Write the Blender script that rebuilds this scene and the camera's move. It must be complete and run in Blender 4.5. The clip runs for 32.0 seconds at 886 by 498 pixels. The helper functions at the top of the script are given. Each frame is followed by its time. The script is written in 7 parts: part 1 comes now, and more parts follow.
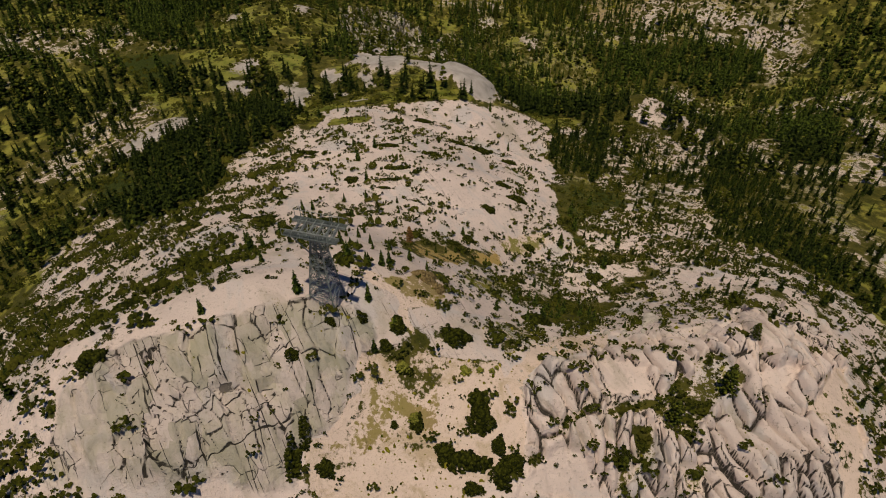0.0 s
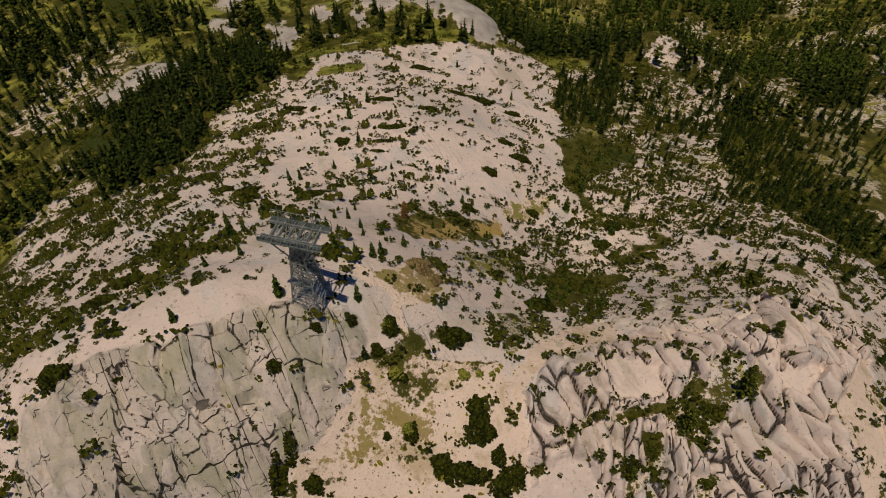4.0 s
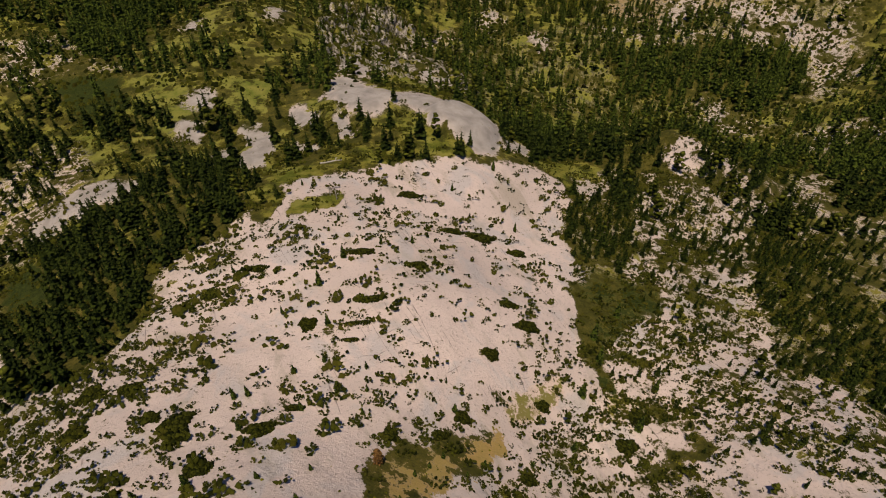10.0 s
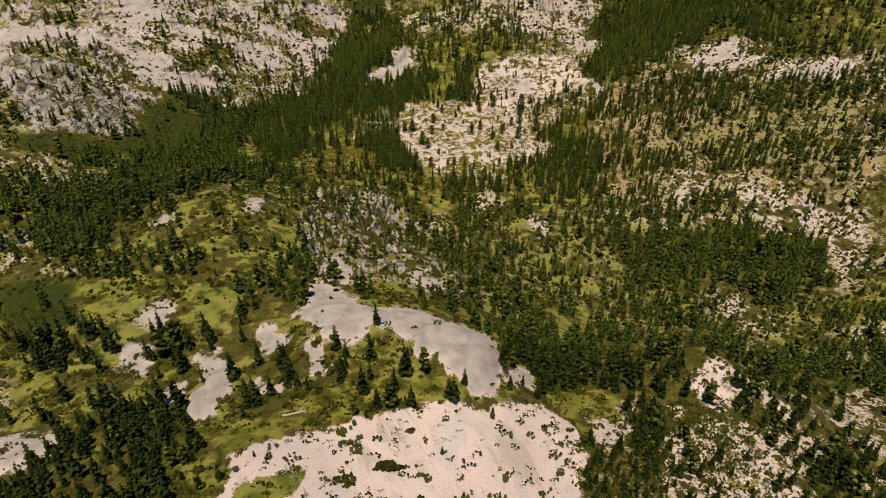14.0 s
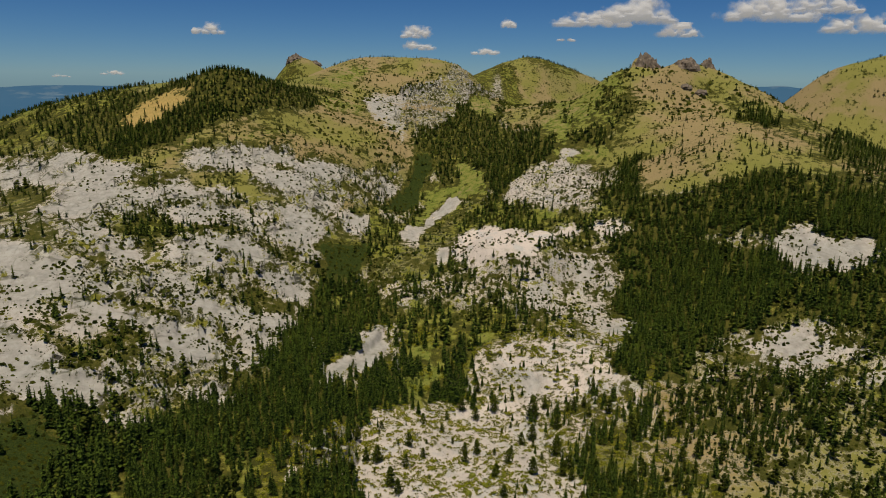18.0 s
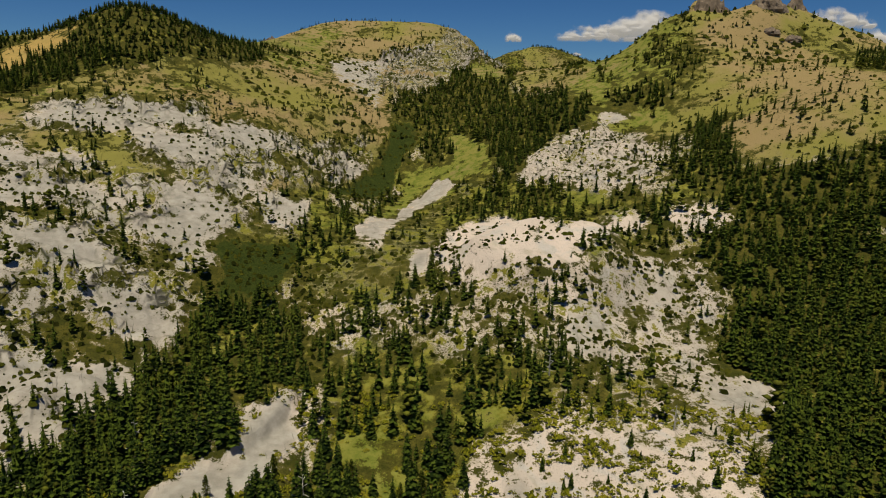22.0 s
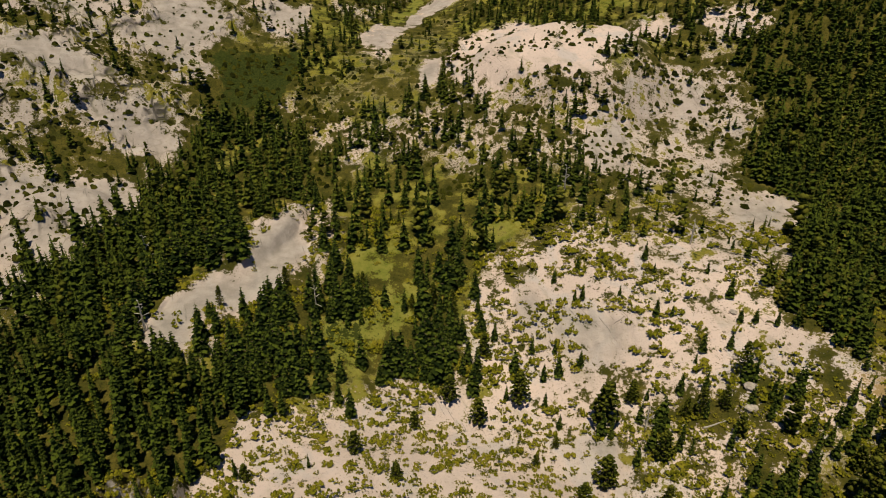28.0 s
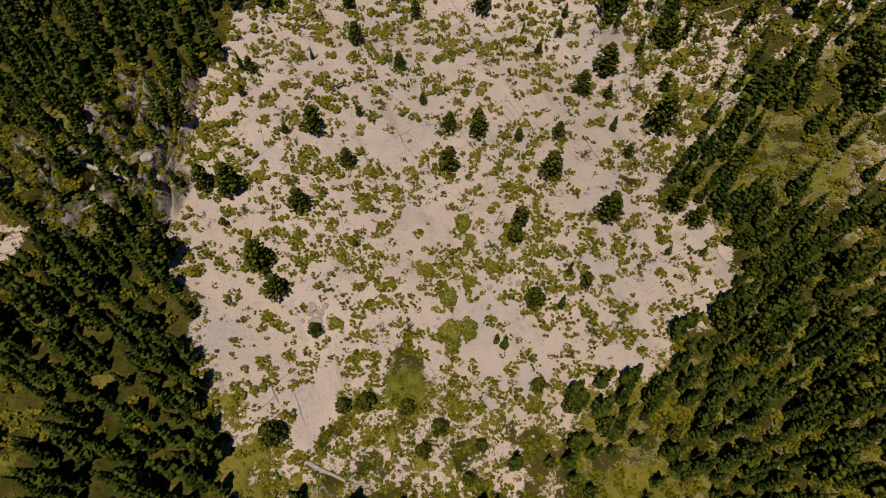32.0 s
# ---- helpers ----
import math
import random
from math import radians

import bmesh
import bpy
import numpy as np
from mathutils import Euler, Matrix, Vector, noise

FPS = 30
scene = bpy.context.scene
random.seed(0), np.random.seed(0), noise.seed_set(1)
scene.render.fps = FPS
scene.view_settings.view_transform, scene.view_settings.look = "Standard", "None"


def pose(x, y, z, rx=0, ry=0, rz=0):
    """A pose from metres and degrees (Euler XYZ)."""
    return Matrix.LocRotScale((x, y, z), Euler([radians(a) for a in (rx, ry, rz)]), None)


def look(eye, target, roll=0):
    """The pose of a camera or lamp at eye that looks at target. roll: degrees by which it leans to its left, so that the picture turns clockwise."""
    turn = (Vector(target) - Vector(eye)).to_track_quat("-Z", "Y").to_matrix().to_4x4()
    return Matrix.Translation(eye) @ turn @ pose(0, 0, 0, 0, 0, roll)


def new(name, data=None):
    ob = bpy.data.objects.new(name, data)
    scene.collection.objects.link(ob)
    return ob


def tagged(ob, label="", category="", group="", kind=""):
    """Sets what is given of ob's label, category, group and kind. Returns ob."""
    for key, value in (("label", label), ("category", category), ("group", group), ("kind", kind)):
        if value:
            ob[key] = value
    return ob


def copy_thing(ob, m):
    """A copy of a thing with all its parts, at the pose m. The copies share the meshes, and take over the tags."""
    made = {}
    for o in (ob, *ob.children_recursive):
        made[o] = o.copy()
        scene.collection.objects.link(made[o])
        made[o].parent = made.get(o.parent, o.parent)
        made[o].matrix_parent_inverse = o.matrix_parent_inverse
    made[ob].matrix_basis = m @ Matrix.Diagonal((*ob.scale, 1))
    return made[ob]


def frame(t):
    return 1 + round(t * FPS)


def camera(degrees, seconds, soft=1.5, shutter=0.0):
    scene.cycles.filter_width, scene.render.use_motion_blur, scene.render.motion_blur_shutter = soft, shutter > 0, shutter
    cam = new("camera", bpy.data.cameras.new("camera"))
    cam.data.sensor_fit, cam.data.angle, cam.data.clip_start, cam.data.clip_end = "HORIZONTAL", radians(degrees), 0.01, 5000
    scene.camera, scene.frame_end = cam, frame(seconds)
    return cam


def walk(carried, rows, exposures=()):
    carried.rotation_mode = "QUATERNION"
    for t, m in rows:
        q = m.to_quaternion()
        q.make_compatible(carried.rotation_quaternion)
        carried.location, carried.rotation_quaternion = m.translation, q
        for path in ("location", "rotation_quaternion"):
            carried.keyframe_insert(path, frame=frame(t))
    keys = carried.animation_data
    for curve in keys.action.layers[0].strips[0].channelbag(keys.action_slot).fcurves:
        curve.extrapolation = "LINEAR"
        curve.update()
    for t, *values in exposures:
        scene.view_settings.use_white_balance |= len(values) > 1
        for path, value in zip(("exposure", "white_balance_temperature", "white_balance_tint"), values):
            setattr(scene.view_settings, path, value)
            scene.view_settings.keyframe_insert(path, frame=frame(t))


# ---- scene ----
cam = camera(68.5, 32.0, 1.0)
METRES, EYE, TILT, LEAN, TURN = 215.0, 100.0, -43.0, 0.0, 0.0
ROWS = [
    (0.0, 0.0, 0.0, 0.0, -0.0, 0.0, -0.0),
    (0.5, 0.0003, 0.0031, 0.003, 0.02, -0.83, 0.02),
    (1.0, 0.0005, 0.006, 0.0058, 0.03, -1.63, 0.04),
    (1.5, 0.0007, 0.009, 0.0088, 0.04, -2.45, 0.06),
    (2.0, 0.0009, 0.0121, 0.0117, 0.05, -3.27, 0.07),
    (2.5, 0.0011, 0.0151, 0.0147, 0.06, -4.1, 0.08),
    (4.5, 0.002, 0.0273, 0.0267, 0.11, -7.48, 0.12),
    (5.0, 0.0023, 0.0304, 0.0296, 0.11, -8.48, 0.14),
    (5.5, 0.0025, 0.0334, 0.0325, 0.12, -9.83, 0.18),
    (6.0, 0.0027, 0.0365, 0.0354, 0.12, -11.25, 0.2),
    (6.5, 0.0029, 0.0396, 0.0383, 0.11, -12.66, 0.22),
    (7.0, 0.0031, 0.0426, 0.0412, 0.11, -14.07, 0.23),
    (7.5, 0.0032, 0.0458, 0.0441, 0.1, -15.21, 0.24),
    (8.0, 0.0036, 0.0497, 0.0481, 0.12, -15.31, 0.22),
    (8.5, 0.0046, 0.0651, 0.0628, 0.12, -12.32, 0.08),
    (9.0, 0.0055, 0.0805, 0.0776, 0.14, -8.34, -0.03),
    (9.5, 0.0062, 0.0917, 0.0885, 0.14, -5.01, -0.12),
    (10.0, 0.0071, 0.1008, 0.0975, 0.2, -4.19, -0.11),
    (10.5, 0.0077, 0.1098, 0.1066, 0.18, -3.36, -0.11),
    (11.0, 0.0084, 0.119, 0.1154, 0.19, -2.48, -0.11),
    (11.5, 0.0089, 0.1281, 0.1243, 0.19, -1.6, -0.12),
    (12.0, 0.0097, 0.1372, 0.133, 0.19, -0.34, -0.16),
    (12.5, 0.01, 0.1459, 0.1421, 0.16, 1.41, -0.2),
    (13.0, 0.0107, 0.1551, 0.1504, 0.15, 3.46, -0.26),
    (13.5, 0.0113, 0.1643, 0.1589, 0.1, 5.52, -0.29),
    (14.0, 0.0119, 0.1732, 0.1677, 0.04, 7.55, -0.33),
    (14.5, 0.0126, 0.1822, 0.1764, -0.02, 10.68, -0.39),
    (15.0, 0.0129, 0.1911, 0.1851, -0.1, 15.38, -0.49),
    (15.5, 0.0135, 0.1997, 0.1936, -0.2, 20.03, -0.62),
    (17.5, 0.023, 0.3421, 0.3037, -0.41, 28.07, -0.6),
    (18.0, 0.0284, 0.421, 0.3429, -0.24, 28.13, -0.64),
    (18.5, 0.034, 0.4996, 0.3813, -0.02, 28.14, -0.75),
    (19.0, 0.0393, 0.5777, 0.4203, 0.21, 28.04, -0.81),
    (19.5, 0.0441, 0.6562, 0.4592, 0.04, 29.29, -1.18),
    (20.0, 0.0492, 0.736, 0.499, -0.21, 31.93, -1.27),
    (20.5, 0.0531, 0.7938, 0.5265, -0.22, 31.97, -1.16),
    (21.0, 0.0534, 0.7973, 0.5278, -0.19, 31.52, -1.13),
    (21.5, 0.0535, 0.8006, 0.529, -0.17, 30.65, -1.09),
    (22.0, 0.0537, 0.8037, 0.5301, -0.15, 29.67, -1.07),
    (22.5, 0.0539, 0.8066, 0.5311, -0.11, 28.67, -1.04),
    (23.0, 0.054, 0.8094, 0.5318, -0.08, 27.69, -1.01),
    (23.5, 0.0541, 0.8121, 0.5324, -0.06, 26.71, -0.99),
    (24.0, 0.0542, 0.8145, 0.5328, -0.01, 25.73, -0.99),
    (24.5, 0.0543, 0.8167, 0.5332, 0.06, 24.78, -1.0),
    (25.0, 0.0544, 0.8189, 0.5332, 0.12, 23.9, -1.01),
    (25.5, 0.0544, 0.8208, 0.5334, 0.2, 22.98, -1.05),
    (27.5, 0.0546, 0.8259, 0.5312, 0.85, 18.67, -1.49),
    (28.0, 0.0545, 0.826, 0.531, 0.92, 14.25, -1.38),
    (28.5, 0.0545, 0.8262, 0.5309, 1.01, 9.84, -1.29),
    (29.0, 0.0545, 0.8264, 0.5307, 1.08, 5.55, -1.21),
    (29.5, 0.0543, 0.8266, 0.5305, 1.13, 1.24, -1.15),
    (30.0, 0.0543, 0.8268, 0.5303, 1.12, -3.03, -1.06),
    (30.5, 0.0542, 0.8271, 0.5302, 1.1, -7.31, -0.95),
    (31.0, 0.054, 0.8273, 0.5299, 1.06, -11.6, -0.87),
    (31.5, 0.0539, 0.8274, 0.5294, 1.02, -15.92, -0.77),
    (32.0, 0.0539, 0.8276, 0.529, 0.99, -20.4, -0.67),
]
walk(cam, [(t, pose(0, 0, EYE, TILT, LEAN, TURN) @ pose(METRES * x, METRES * y, METRES * z, 90 + pitch, roll, yaw)) for t, x, y, z, yaw, pitch, roll in ROWS],
     exposures=[(0.0, -0.68, 7750, 9), (8.0, -0.76, 7950, 9), (10.0, -0.50, 7700, 14), (13.0, -0.16, 7750, 15), (15.5, -0.04, 7850, 3), (18.0, -0.46, 7200, -1), (20.5, -0.38, 7200, -4), (22.0, -0.36, 7750, -3), (25.0, -0.36, 8250, 0), (28.0, -0.34, 8250, 6), (30.0, -0.56, 7900, 11), (32.0, -0.64, 7700, 13)])

# ================= daylight =================
SUN_UP, SUN_ROUND = 75.0, 194.0
world = bpy.data.worlds.new("sky")
world.use_nodes = True
scene.world = world
wn = world.node_tree.nodes
sky = wn.new("ShaderNodeTexSky")
sky.sky_type, sky.sun_disc = "NISHITA", False
sky.sun_elevation, sky.sun_rotation = radians(SUN_UP), radians(SUN_ROUND)
sky.altitude, sky.air_density, sky.dust_density, sky.ozone_density = 2600, 0.9, 0.25, 5.0
deep = wn.new("ShaderNodeHueSaturation")
deep.inputs["Saturation"].default_value = 1.2
world.node_tree.links.new(sky.outputs[0], deep.inputs["Color"])
clear = wn.new("ShaderNodeMix")
clear.data_type, clear.blend_type = "RGBA", "MULTIPLY"
clear.inputs[0].default_value, clear.inputs[7].default_value = 1.0, (0.84, 1.12, 1.58, 1)
world.node_tree.links.new(deep.outputs[0], clear.inputs[6])
world.node_tree.links.new(clear.outputs[2], wn["Background"].inputs[0])
wn["Background"].inputs[1].default_value = 0.05
sun = new("sun", bpy.data.lights.new("sun", "SUN"))
sun.data.energy, sun.data.angle, sun.data.color = 5.0, radians(0.5), (1.0, 0.95, 0.87)
sun.matrix_world = look((math.sin(radians(SUN_ROUND)) * math.cos(radians(SUN_UP)) * 100, math.cos(radians(SUN_ROUND)) * math.cos(radians(SUN_UP)) * 100,
                         math.sin(radians(SUN_UP)) * 100), (0, 0, 0))


# ================= materials =================
class Shade:
    """A short hand for node materials."""

    def __init__(self, name, rough=0.85):
        self.m = bpy.data.materials.new(name)
        self.m.use_nodes = True
        self.t = self.m.node_tree
        self.b = self.t.nodes["Principled BSDF"]
        self.b.inputs["Roughness"].default_value = rough
        self.b.inputs["Specular IOR Level"].default_value = 0.25
        self.place = self.t.nodes.new("ShaderNodeTexCoord").outputs["Object"]

    def put(self, socket, value):
        if isinstance(value, bpy.types.NodeSocket):
            self.t.links.new(value, socket)
        elif isinstance(value, tuple) and len(value) == 3 and socket.type == "RGBA":
            socket.default_value = (*value, 1)
        else:
            socket.default_value = value

    def attr(self, name):
        n = self.t.nodes.new("ShaderNodeAttribute")
        n.attribute_name = name
        return n.outputs["Fac"]

    def noise(self, scale, detail=4.0, rough=0.55, stretch=None, warp=0.0):
        n = self.t.nodes.new("ShaderNodeTexNoise")
        n.inputs["Scale"].default_value, n.inputs["Detail"].default_value = scale, detail
        n.inputs["Roughness"].default_value, n.inputs["Distortion"].default_value = rough, warp
        self.put(n.inputs["Vector"], self.stretched(stretch))
        return n.outputs["Fac"]

    def stretched(self, stretch):
        """Turns the place by the fourth number, then stretches it by the first three."""
        if not stretch:
            return self.place
        n = self.t.nodes.new("ShaderNodeMapping")
        n.vector_type = "TEXTURE"
        n.inputs["Scale"].default_value = [1 / k for k in stretch[:3]]
        n.inputs["Rotation"].default_value = (0, 0, radians(stretch[3] if len(stretch) > 3 else 0))
        self.t.links.new(self.place, n.inputs["Vector"])
        return n.outputs[0]

    def blocks(self, scale, stretch, bend=0.5):
        """Jointed blocks: a random number for each, and the distance to the next joint."""
        wave = self.t.nodes.new("ShaderNodeTexNoise")
        wave.inputs["Scale"].default_value, wave.inputs["Detail"].default_value = 0.35, 3
        self.t.links.new(self.place, wave.inputs["Vector"])
        k = self.t.nodes.new("ShaderNodeVectorMath")
        k.operation = "MULTIPLY_ADD"
        self.t.links.new(wave.outputs["Color"], k.inputs[0])
        k.inputs[1].default_value = (bend, bend, bend)
        self.t.links.new(self.stretched(stretch), k.inputs[2])
        found = []
        for feature in ("F1", "F2"):
            n = self.t.nodes.new("ShaderNodeTexVoronoi")
            n.feature, n.distance = feature, "CHEBYCHEV"
            n.inputs["Scale"].default_value, n.inputs["Randomness"].default_value = scale, 0.85
            self.t.links.new(k.outputs[0], n.inputs["Vector"])
            found.append(n)
        part_ = self.t.nodes.new("ShaderNodeSeparateColor")
        self.t.links.new(found[0].outputs["Color"], part_.inputs[0])
        return part_.outputs[0], self.calc("SUBTRACT", found[1].outputs["Distance"], found[0].outputs["Distance"])

    def cells(self, scale, feature="DISTANCE_TO_EDGE", stretch=None):
        n = self.t.nodes.new("ShaderNodeTexVoronoi")
        n.feature = feature
        n.inputs["Scale"].default_value = scale
        self.put(n.inputs["Vector"], self.stretched(stretch))
        return n.outputs["Distance"]

    def ramp(self, value, a, b, low=0.0, high=1.0):
        n = self.t.nodes.new("ShaderNodeMapRange")
        n.interpolation_type = "SMOOTHSTEP"
        for k, v in zip((0, 1, 2, 3, 4), (value, a, b, low, high)):
            self.put(n.inputs[k], v)
        return n.outputs[0]

    def calc(self, op, a, b=0.0):
        n = self.t.nodes.new("ShaderNodeMath")
        n.operation, n.use_clamp = op, False
        self.put(n.inputs[0], a)
        self.put(n.inputs[1], b)
        return n.outputs[0]

    def mix(self, fac, a, b):
        n = self.t.nodes.new("ShaderNodeMix")
        n.data_type = "RGBA"
        self.put(n.inputs[0], fac)
        self.put(n.inputs[6], a)
        self.put(n.inputs[7], b)
        return n.outputs[2]

    def island(self):
        return self.t.nodes.new("ShaderNodeNewGeometry").outputs["Random Per Island"]

    def each(self):
        return self.t.nodes.new("ShaderNodeObjectInfo").outputs["Random"]

    def done(self, colour, height=None, depth=0.1, strength=0.6):
        self.put(self.b.inputs["Base Color"], colour)
        if height is not None:
            n = self.t.nodes.new("ShaderNodeBump")
            n.inputs["Strength"].default_value, n.inputs["Distance"].default_value = strength, depth
            self.t.links.new(height, n.inputs["Height"])
            self.t.links.new(n.outputs[0], self.b.inputs["Normal"])
        return self.m


def make_ground():
    s = Shade("mountain ground", 0.95)
    s.b.inputs["Specular IOR Level"].default_value = 0.12
    big, mid, fine = s.noise(0.07, 3), s.noise(0.45, 5, 0.6), s.noise(3.0, 6, 0.65)
    tiny, patchy = s.noise(11.0, 4, 0.6), s.noise(0.13, 4, 0.6)
    crag, strip = s.ramp(s.attr("crag"), 0.15, 0.6), s.ramp(s.attr("strip"), 0.2, 0.8)
    broken = s.calc("MAXIMUM", crag, strip)
    # granite: warm pale rock, bluish grey weathering patches, lichen streaks and open joints
    rock = s.mix(s.ramp(big, 0.35, 0.65), (0.565, 0.462, 0.415), (0.655, 0.532, 0.478))
    rock = s.mix(s.ramp(s.noise(0.19, 7, 0.62, (1, 0.8, 1, 20), 0.8), 0.50, 0.64, 0.0, 0.6), rock, (0.46, 0.435, 0.43))
    rock = s.mix(s.ramp(s.noise(0.33, 5, 0.6, (1, 0.4, 1, 25), 0.5), 0.54, 0.70, 0.0, 0.6), rock, (0.36, 0.31, 0.24))
    rock = s.mix(s.ramp(fine, 0.54, 0.74, 0.0, 0.7), rock, (0.21, 0.18, 0.13))
    rock = s.mix(s.ramp(tiny, 0.58, 0.78, 0.0, 0.45), rock, (0.20, 0.17, 0.13))
    rock = s.mix(s.attr("grey"), rock, s.mix(s.ramp(mid, 0.3, 0.7), (0.25, 0.23, 0.205), (0.40, 0.365, 0.335)))
    rock = s.mix(s.calc("MULTIPLY", s.attr("dark"), s.ramp(mid, 0.22, 0.5)), rock, (0.105, 0.11, 0.115))
    # greenish lichen washes and dark run marks down the slabs of the cliff
    wash = s.noise(0.5, 5, 0.6, (1.0, 0.4, 0.5, 22), 0.5)
    rock = s.mix(s.calc("MULTIPLY", strip, s.ramp(wash, 0.44, 0.64, 0.0, 0.5)), rock, (0.33, 0.31, 0.215))
    streak = s.noise(1.7, 6, 0.65, (1.0, 0.12, 0.3, 22), 0.3)
    rock = s.mix(s.calc("MULTIPLY", s.calc("MAXIMUM", s.calc("MULTIPLY", crag, 0.15), strip), s.ramp(streak, 0.50, 0.68, 0.0, 0.35)), rock, (0.26, 0.23, 0.17))
    # blocks of the cliff between straight joints, each weathered in its own way
    tone, gap = s.blocks(0.52, (1.0, 0.5, 0.6, 23), 0.22)
    rock = s.mix(s.calc("MULTIPLY", strip, s.calc("MULTIPLY", s.ramp(tone, 0.45, 0.95, 0.0, 0.6), s.ramp(mid, 0.35, 0.6, 0.25, 1.0))), rock, (0.27, 0.26, 0.18))
    seam = s.calc("MULTIPLY", s.ramp(gap, 0.0, 0.024, 1.0, 0.0), s.ramp(s.noise(0.8, 3), 0.53, 0.58))
    seam = s.calc("MULTIPLY", seam, strip)
    # two sets of open joints, broken off here and there, their shade painted in below
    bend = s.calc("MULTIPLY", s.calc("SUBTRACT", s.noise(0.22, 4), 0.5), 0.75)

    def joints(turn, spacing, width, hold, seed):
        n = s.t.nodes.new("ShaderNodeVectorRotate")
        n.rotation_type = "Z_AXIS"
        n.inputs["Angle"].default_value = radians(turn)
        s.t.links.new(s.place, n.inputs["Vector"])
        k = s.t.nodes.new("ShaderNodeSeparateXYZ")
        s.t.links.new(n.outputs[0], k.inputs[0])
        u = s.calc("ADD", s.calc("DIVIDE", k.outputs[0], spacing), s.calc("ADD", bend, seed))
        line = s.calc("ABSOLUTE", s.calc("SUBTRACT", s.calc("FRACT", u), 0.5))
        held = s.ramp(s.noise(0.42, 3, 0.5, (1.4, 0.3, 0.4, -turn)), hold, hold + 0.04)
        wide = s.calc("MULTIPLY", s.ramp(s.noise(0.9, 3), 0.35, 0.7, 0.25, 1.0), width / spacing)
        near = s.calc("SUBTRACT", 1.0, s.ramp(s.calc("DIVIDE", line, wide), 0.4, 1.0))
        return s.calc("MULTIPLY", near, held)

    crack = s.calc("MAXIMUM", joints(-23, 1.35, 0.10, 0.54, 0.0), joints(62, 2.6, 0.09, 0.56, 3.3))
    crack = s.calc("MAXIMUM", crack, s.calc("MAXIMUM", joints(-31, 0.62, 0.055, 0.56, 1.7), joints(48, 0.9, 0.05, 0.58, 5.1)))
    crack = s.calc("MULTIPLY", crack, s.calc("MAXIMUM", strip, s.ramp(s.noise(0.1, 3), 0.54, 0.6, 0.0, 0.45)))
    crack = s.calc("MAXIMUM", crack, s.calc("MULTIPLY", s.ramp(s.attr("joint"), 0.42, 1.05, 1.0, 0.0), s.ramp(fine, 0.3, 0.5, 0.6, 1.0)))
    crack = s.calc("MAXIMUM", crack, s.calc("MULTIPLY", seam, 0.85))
    # deep shade between ribs and blocks is painted near black into the colour
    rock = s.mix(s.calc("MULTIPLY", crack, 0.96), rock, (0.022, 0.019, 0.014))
    # great jointed blocks of the far bluffs, with green in the wider joints
    bluff = s.attr("bluff")
    lump, split = s.blocks(0.20, (1.0, 0.6, 0.9, 18), 0.5)
    lump2, split2 = s.blocks(0.55, (1.0, 0.7, 0.9, -12), 0.3)
    rock = s.mix(s.calc("MULTIPLY", bluff, s.ramp(lump, 0.4, 1.0, 0.0, 0.4)), rock, (0.26, 0.235, 0.20))
    rock = s.mix(s.calc("MULTIPLY", bluff, s.ramp(lump2, 0.5, 1.0, 0.0, 0.5)), rock, (0.55, 0.50, 0.44))
    open_ = s.calc("MULTIPLY", s.ramp(split, 0.0, 0.13, 1.0, 0.0), s.ramp(s.noise(0.2, 3), 0.42, 0.5))
    fine_ = s.calc("MULTIPLY", s.ramp(split2, 0.0, 0.12, 1.0, 0.0), s.ramp(s.noise(0.35, 3), 0.54, 0.62))
    cleft = s.calc("MULTIPLY", bluff, s.calc("MAXIMUM", open_, fine_))
    rock = s.mix(s.calc("MULTIPLY", cleft, 0.92), rock, s.mix(s.ramp(s.noise(0.12, 2), 0.4, 0.55), (0.035, 0.033, 0.028), (0.045, 0.05, 0.012)))
    # litter and soil between the rocks
    soil = s.mix(s.ramp(mid, 0.3, 0.7), (0.045, 0.047, 0.008), (0.12, 0.10, 0.020))
    soil = s.mix(s.ramp(fine, 0.45, 0.7, 0.0, 0.8), soil, (0.020, 0.025, 0.005))
    sand = s.mix(s.ramp(s.noise(0.3, 7, 0.7, None, 0.8), 0.50, 0.66), (0.64, 0.50, 0.42), (0.47, 0.36, 0.25))
    sand = s.mix(s.ramp(fine, 0.52, 0.75, 0.0, 0.6), sand, (0.25, 0.19, 0.11))
    sand = s.mix(s.ramp(tiny, 0.56, 0.74, 0.0, 0.5), sand, (0.22, 0.18, 0.10))
    meadow = s.mix(s.ramp(mid, 0.3, 0.7), (0.11, 0.135, 0.02), (0.23, 0.22, 0.05))
    olive = s.mix(s.ramp(mid, 0.35, 0.65), (0.088, 0.108, 0.012), (0.215, 0.19, 0.034))
    olive = s.mix(s.ramp(fine, 0.48, 0.7, 0.0, 0.7), olive, (0.05, 0.052, 0.010))
    tan = s.mix(s.ramp(s.noise(0.03, 5, 0.6), 0.42, 0.58), (0.30, 0.215, 0.105), (0.23, 0.205, 0.055))
    tan = s.mix(s.ramp(s.noise(0.012, 4, 0.6), 0.5, 0.64, 0.0, 0.5), tan, (0.17, 0.17, 0.04))
    tan = s.mix(s.ramp(fine, 0.5, 0.75, 0.0, 0.3), tan, (0.12, 0.105, 0.035))
    brush = s.mix(s.ramp(fine, 0.3, 0.7), (0.014, 0.024, 0.004), (0.045, 0.056, 0.009))
    brush = s.mix(s.ramp(mid, 0.54, 0.7, 0.0, 0.6), brush, (0.055, 0.066, 0.012))
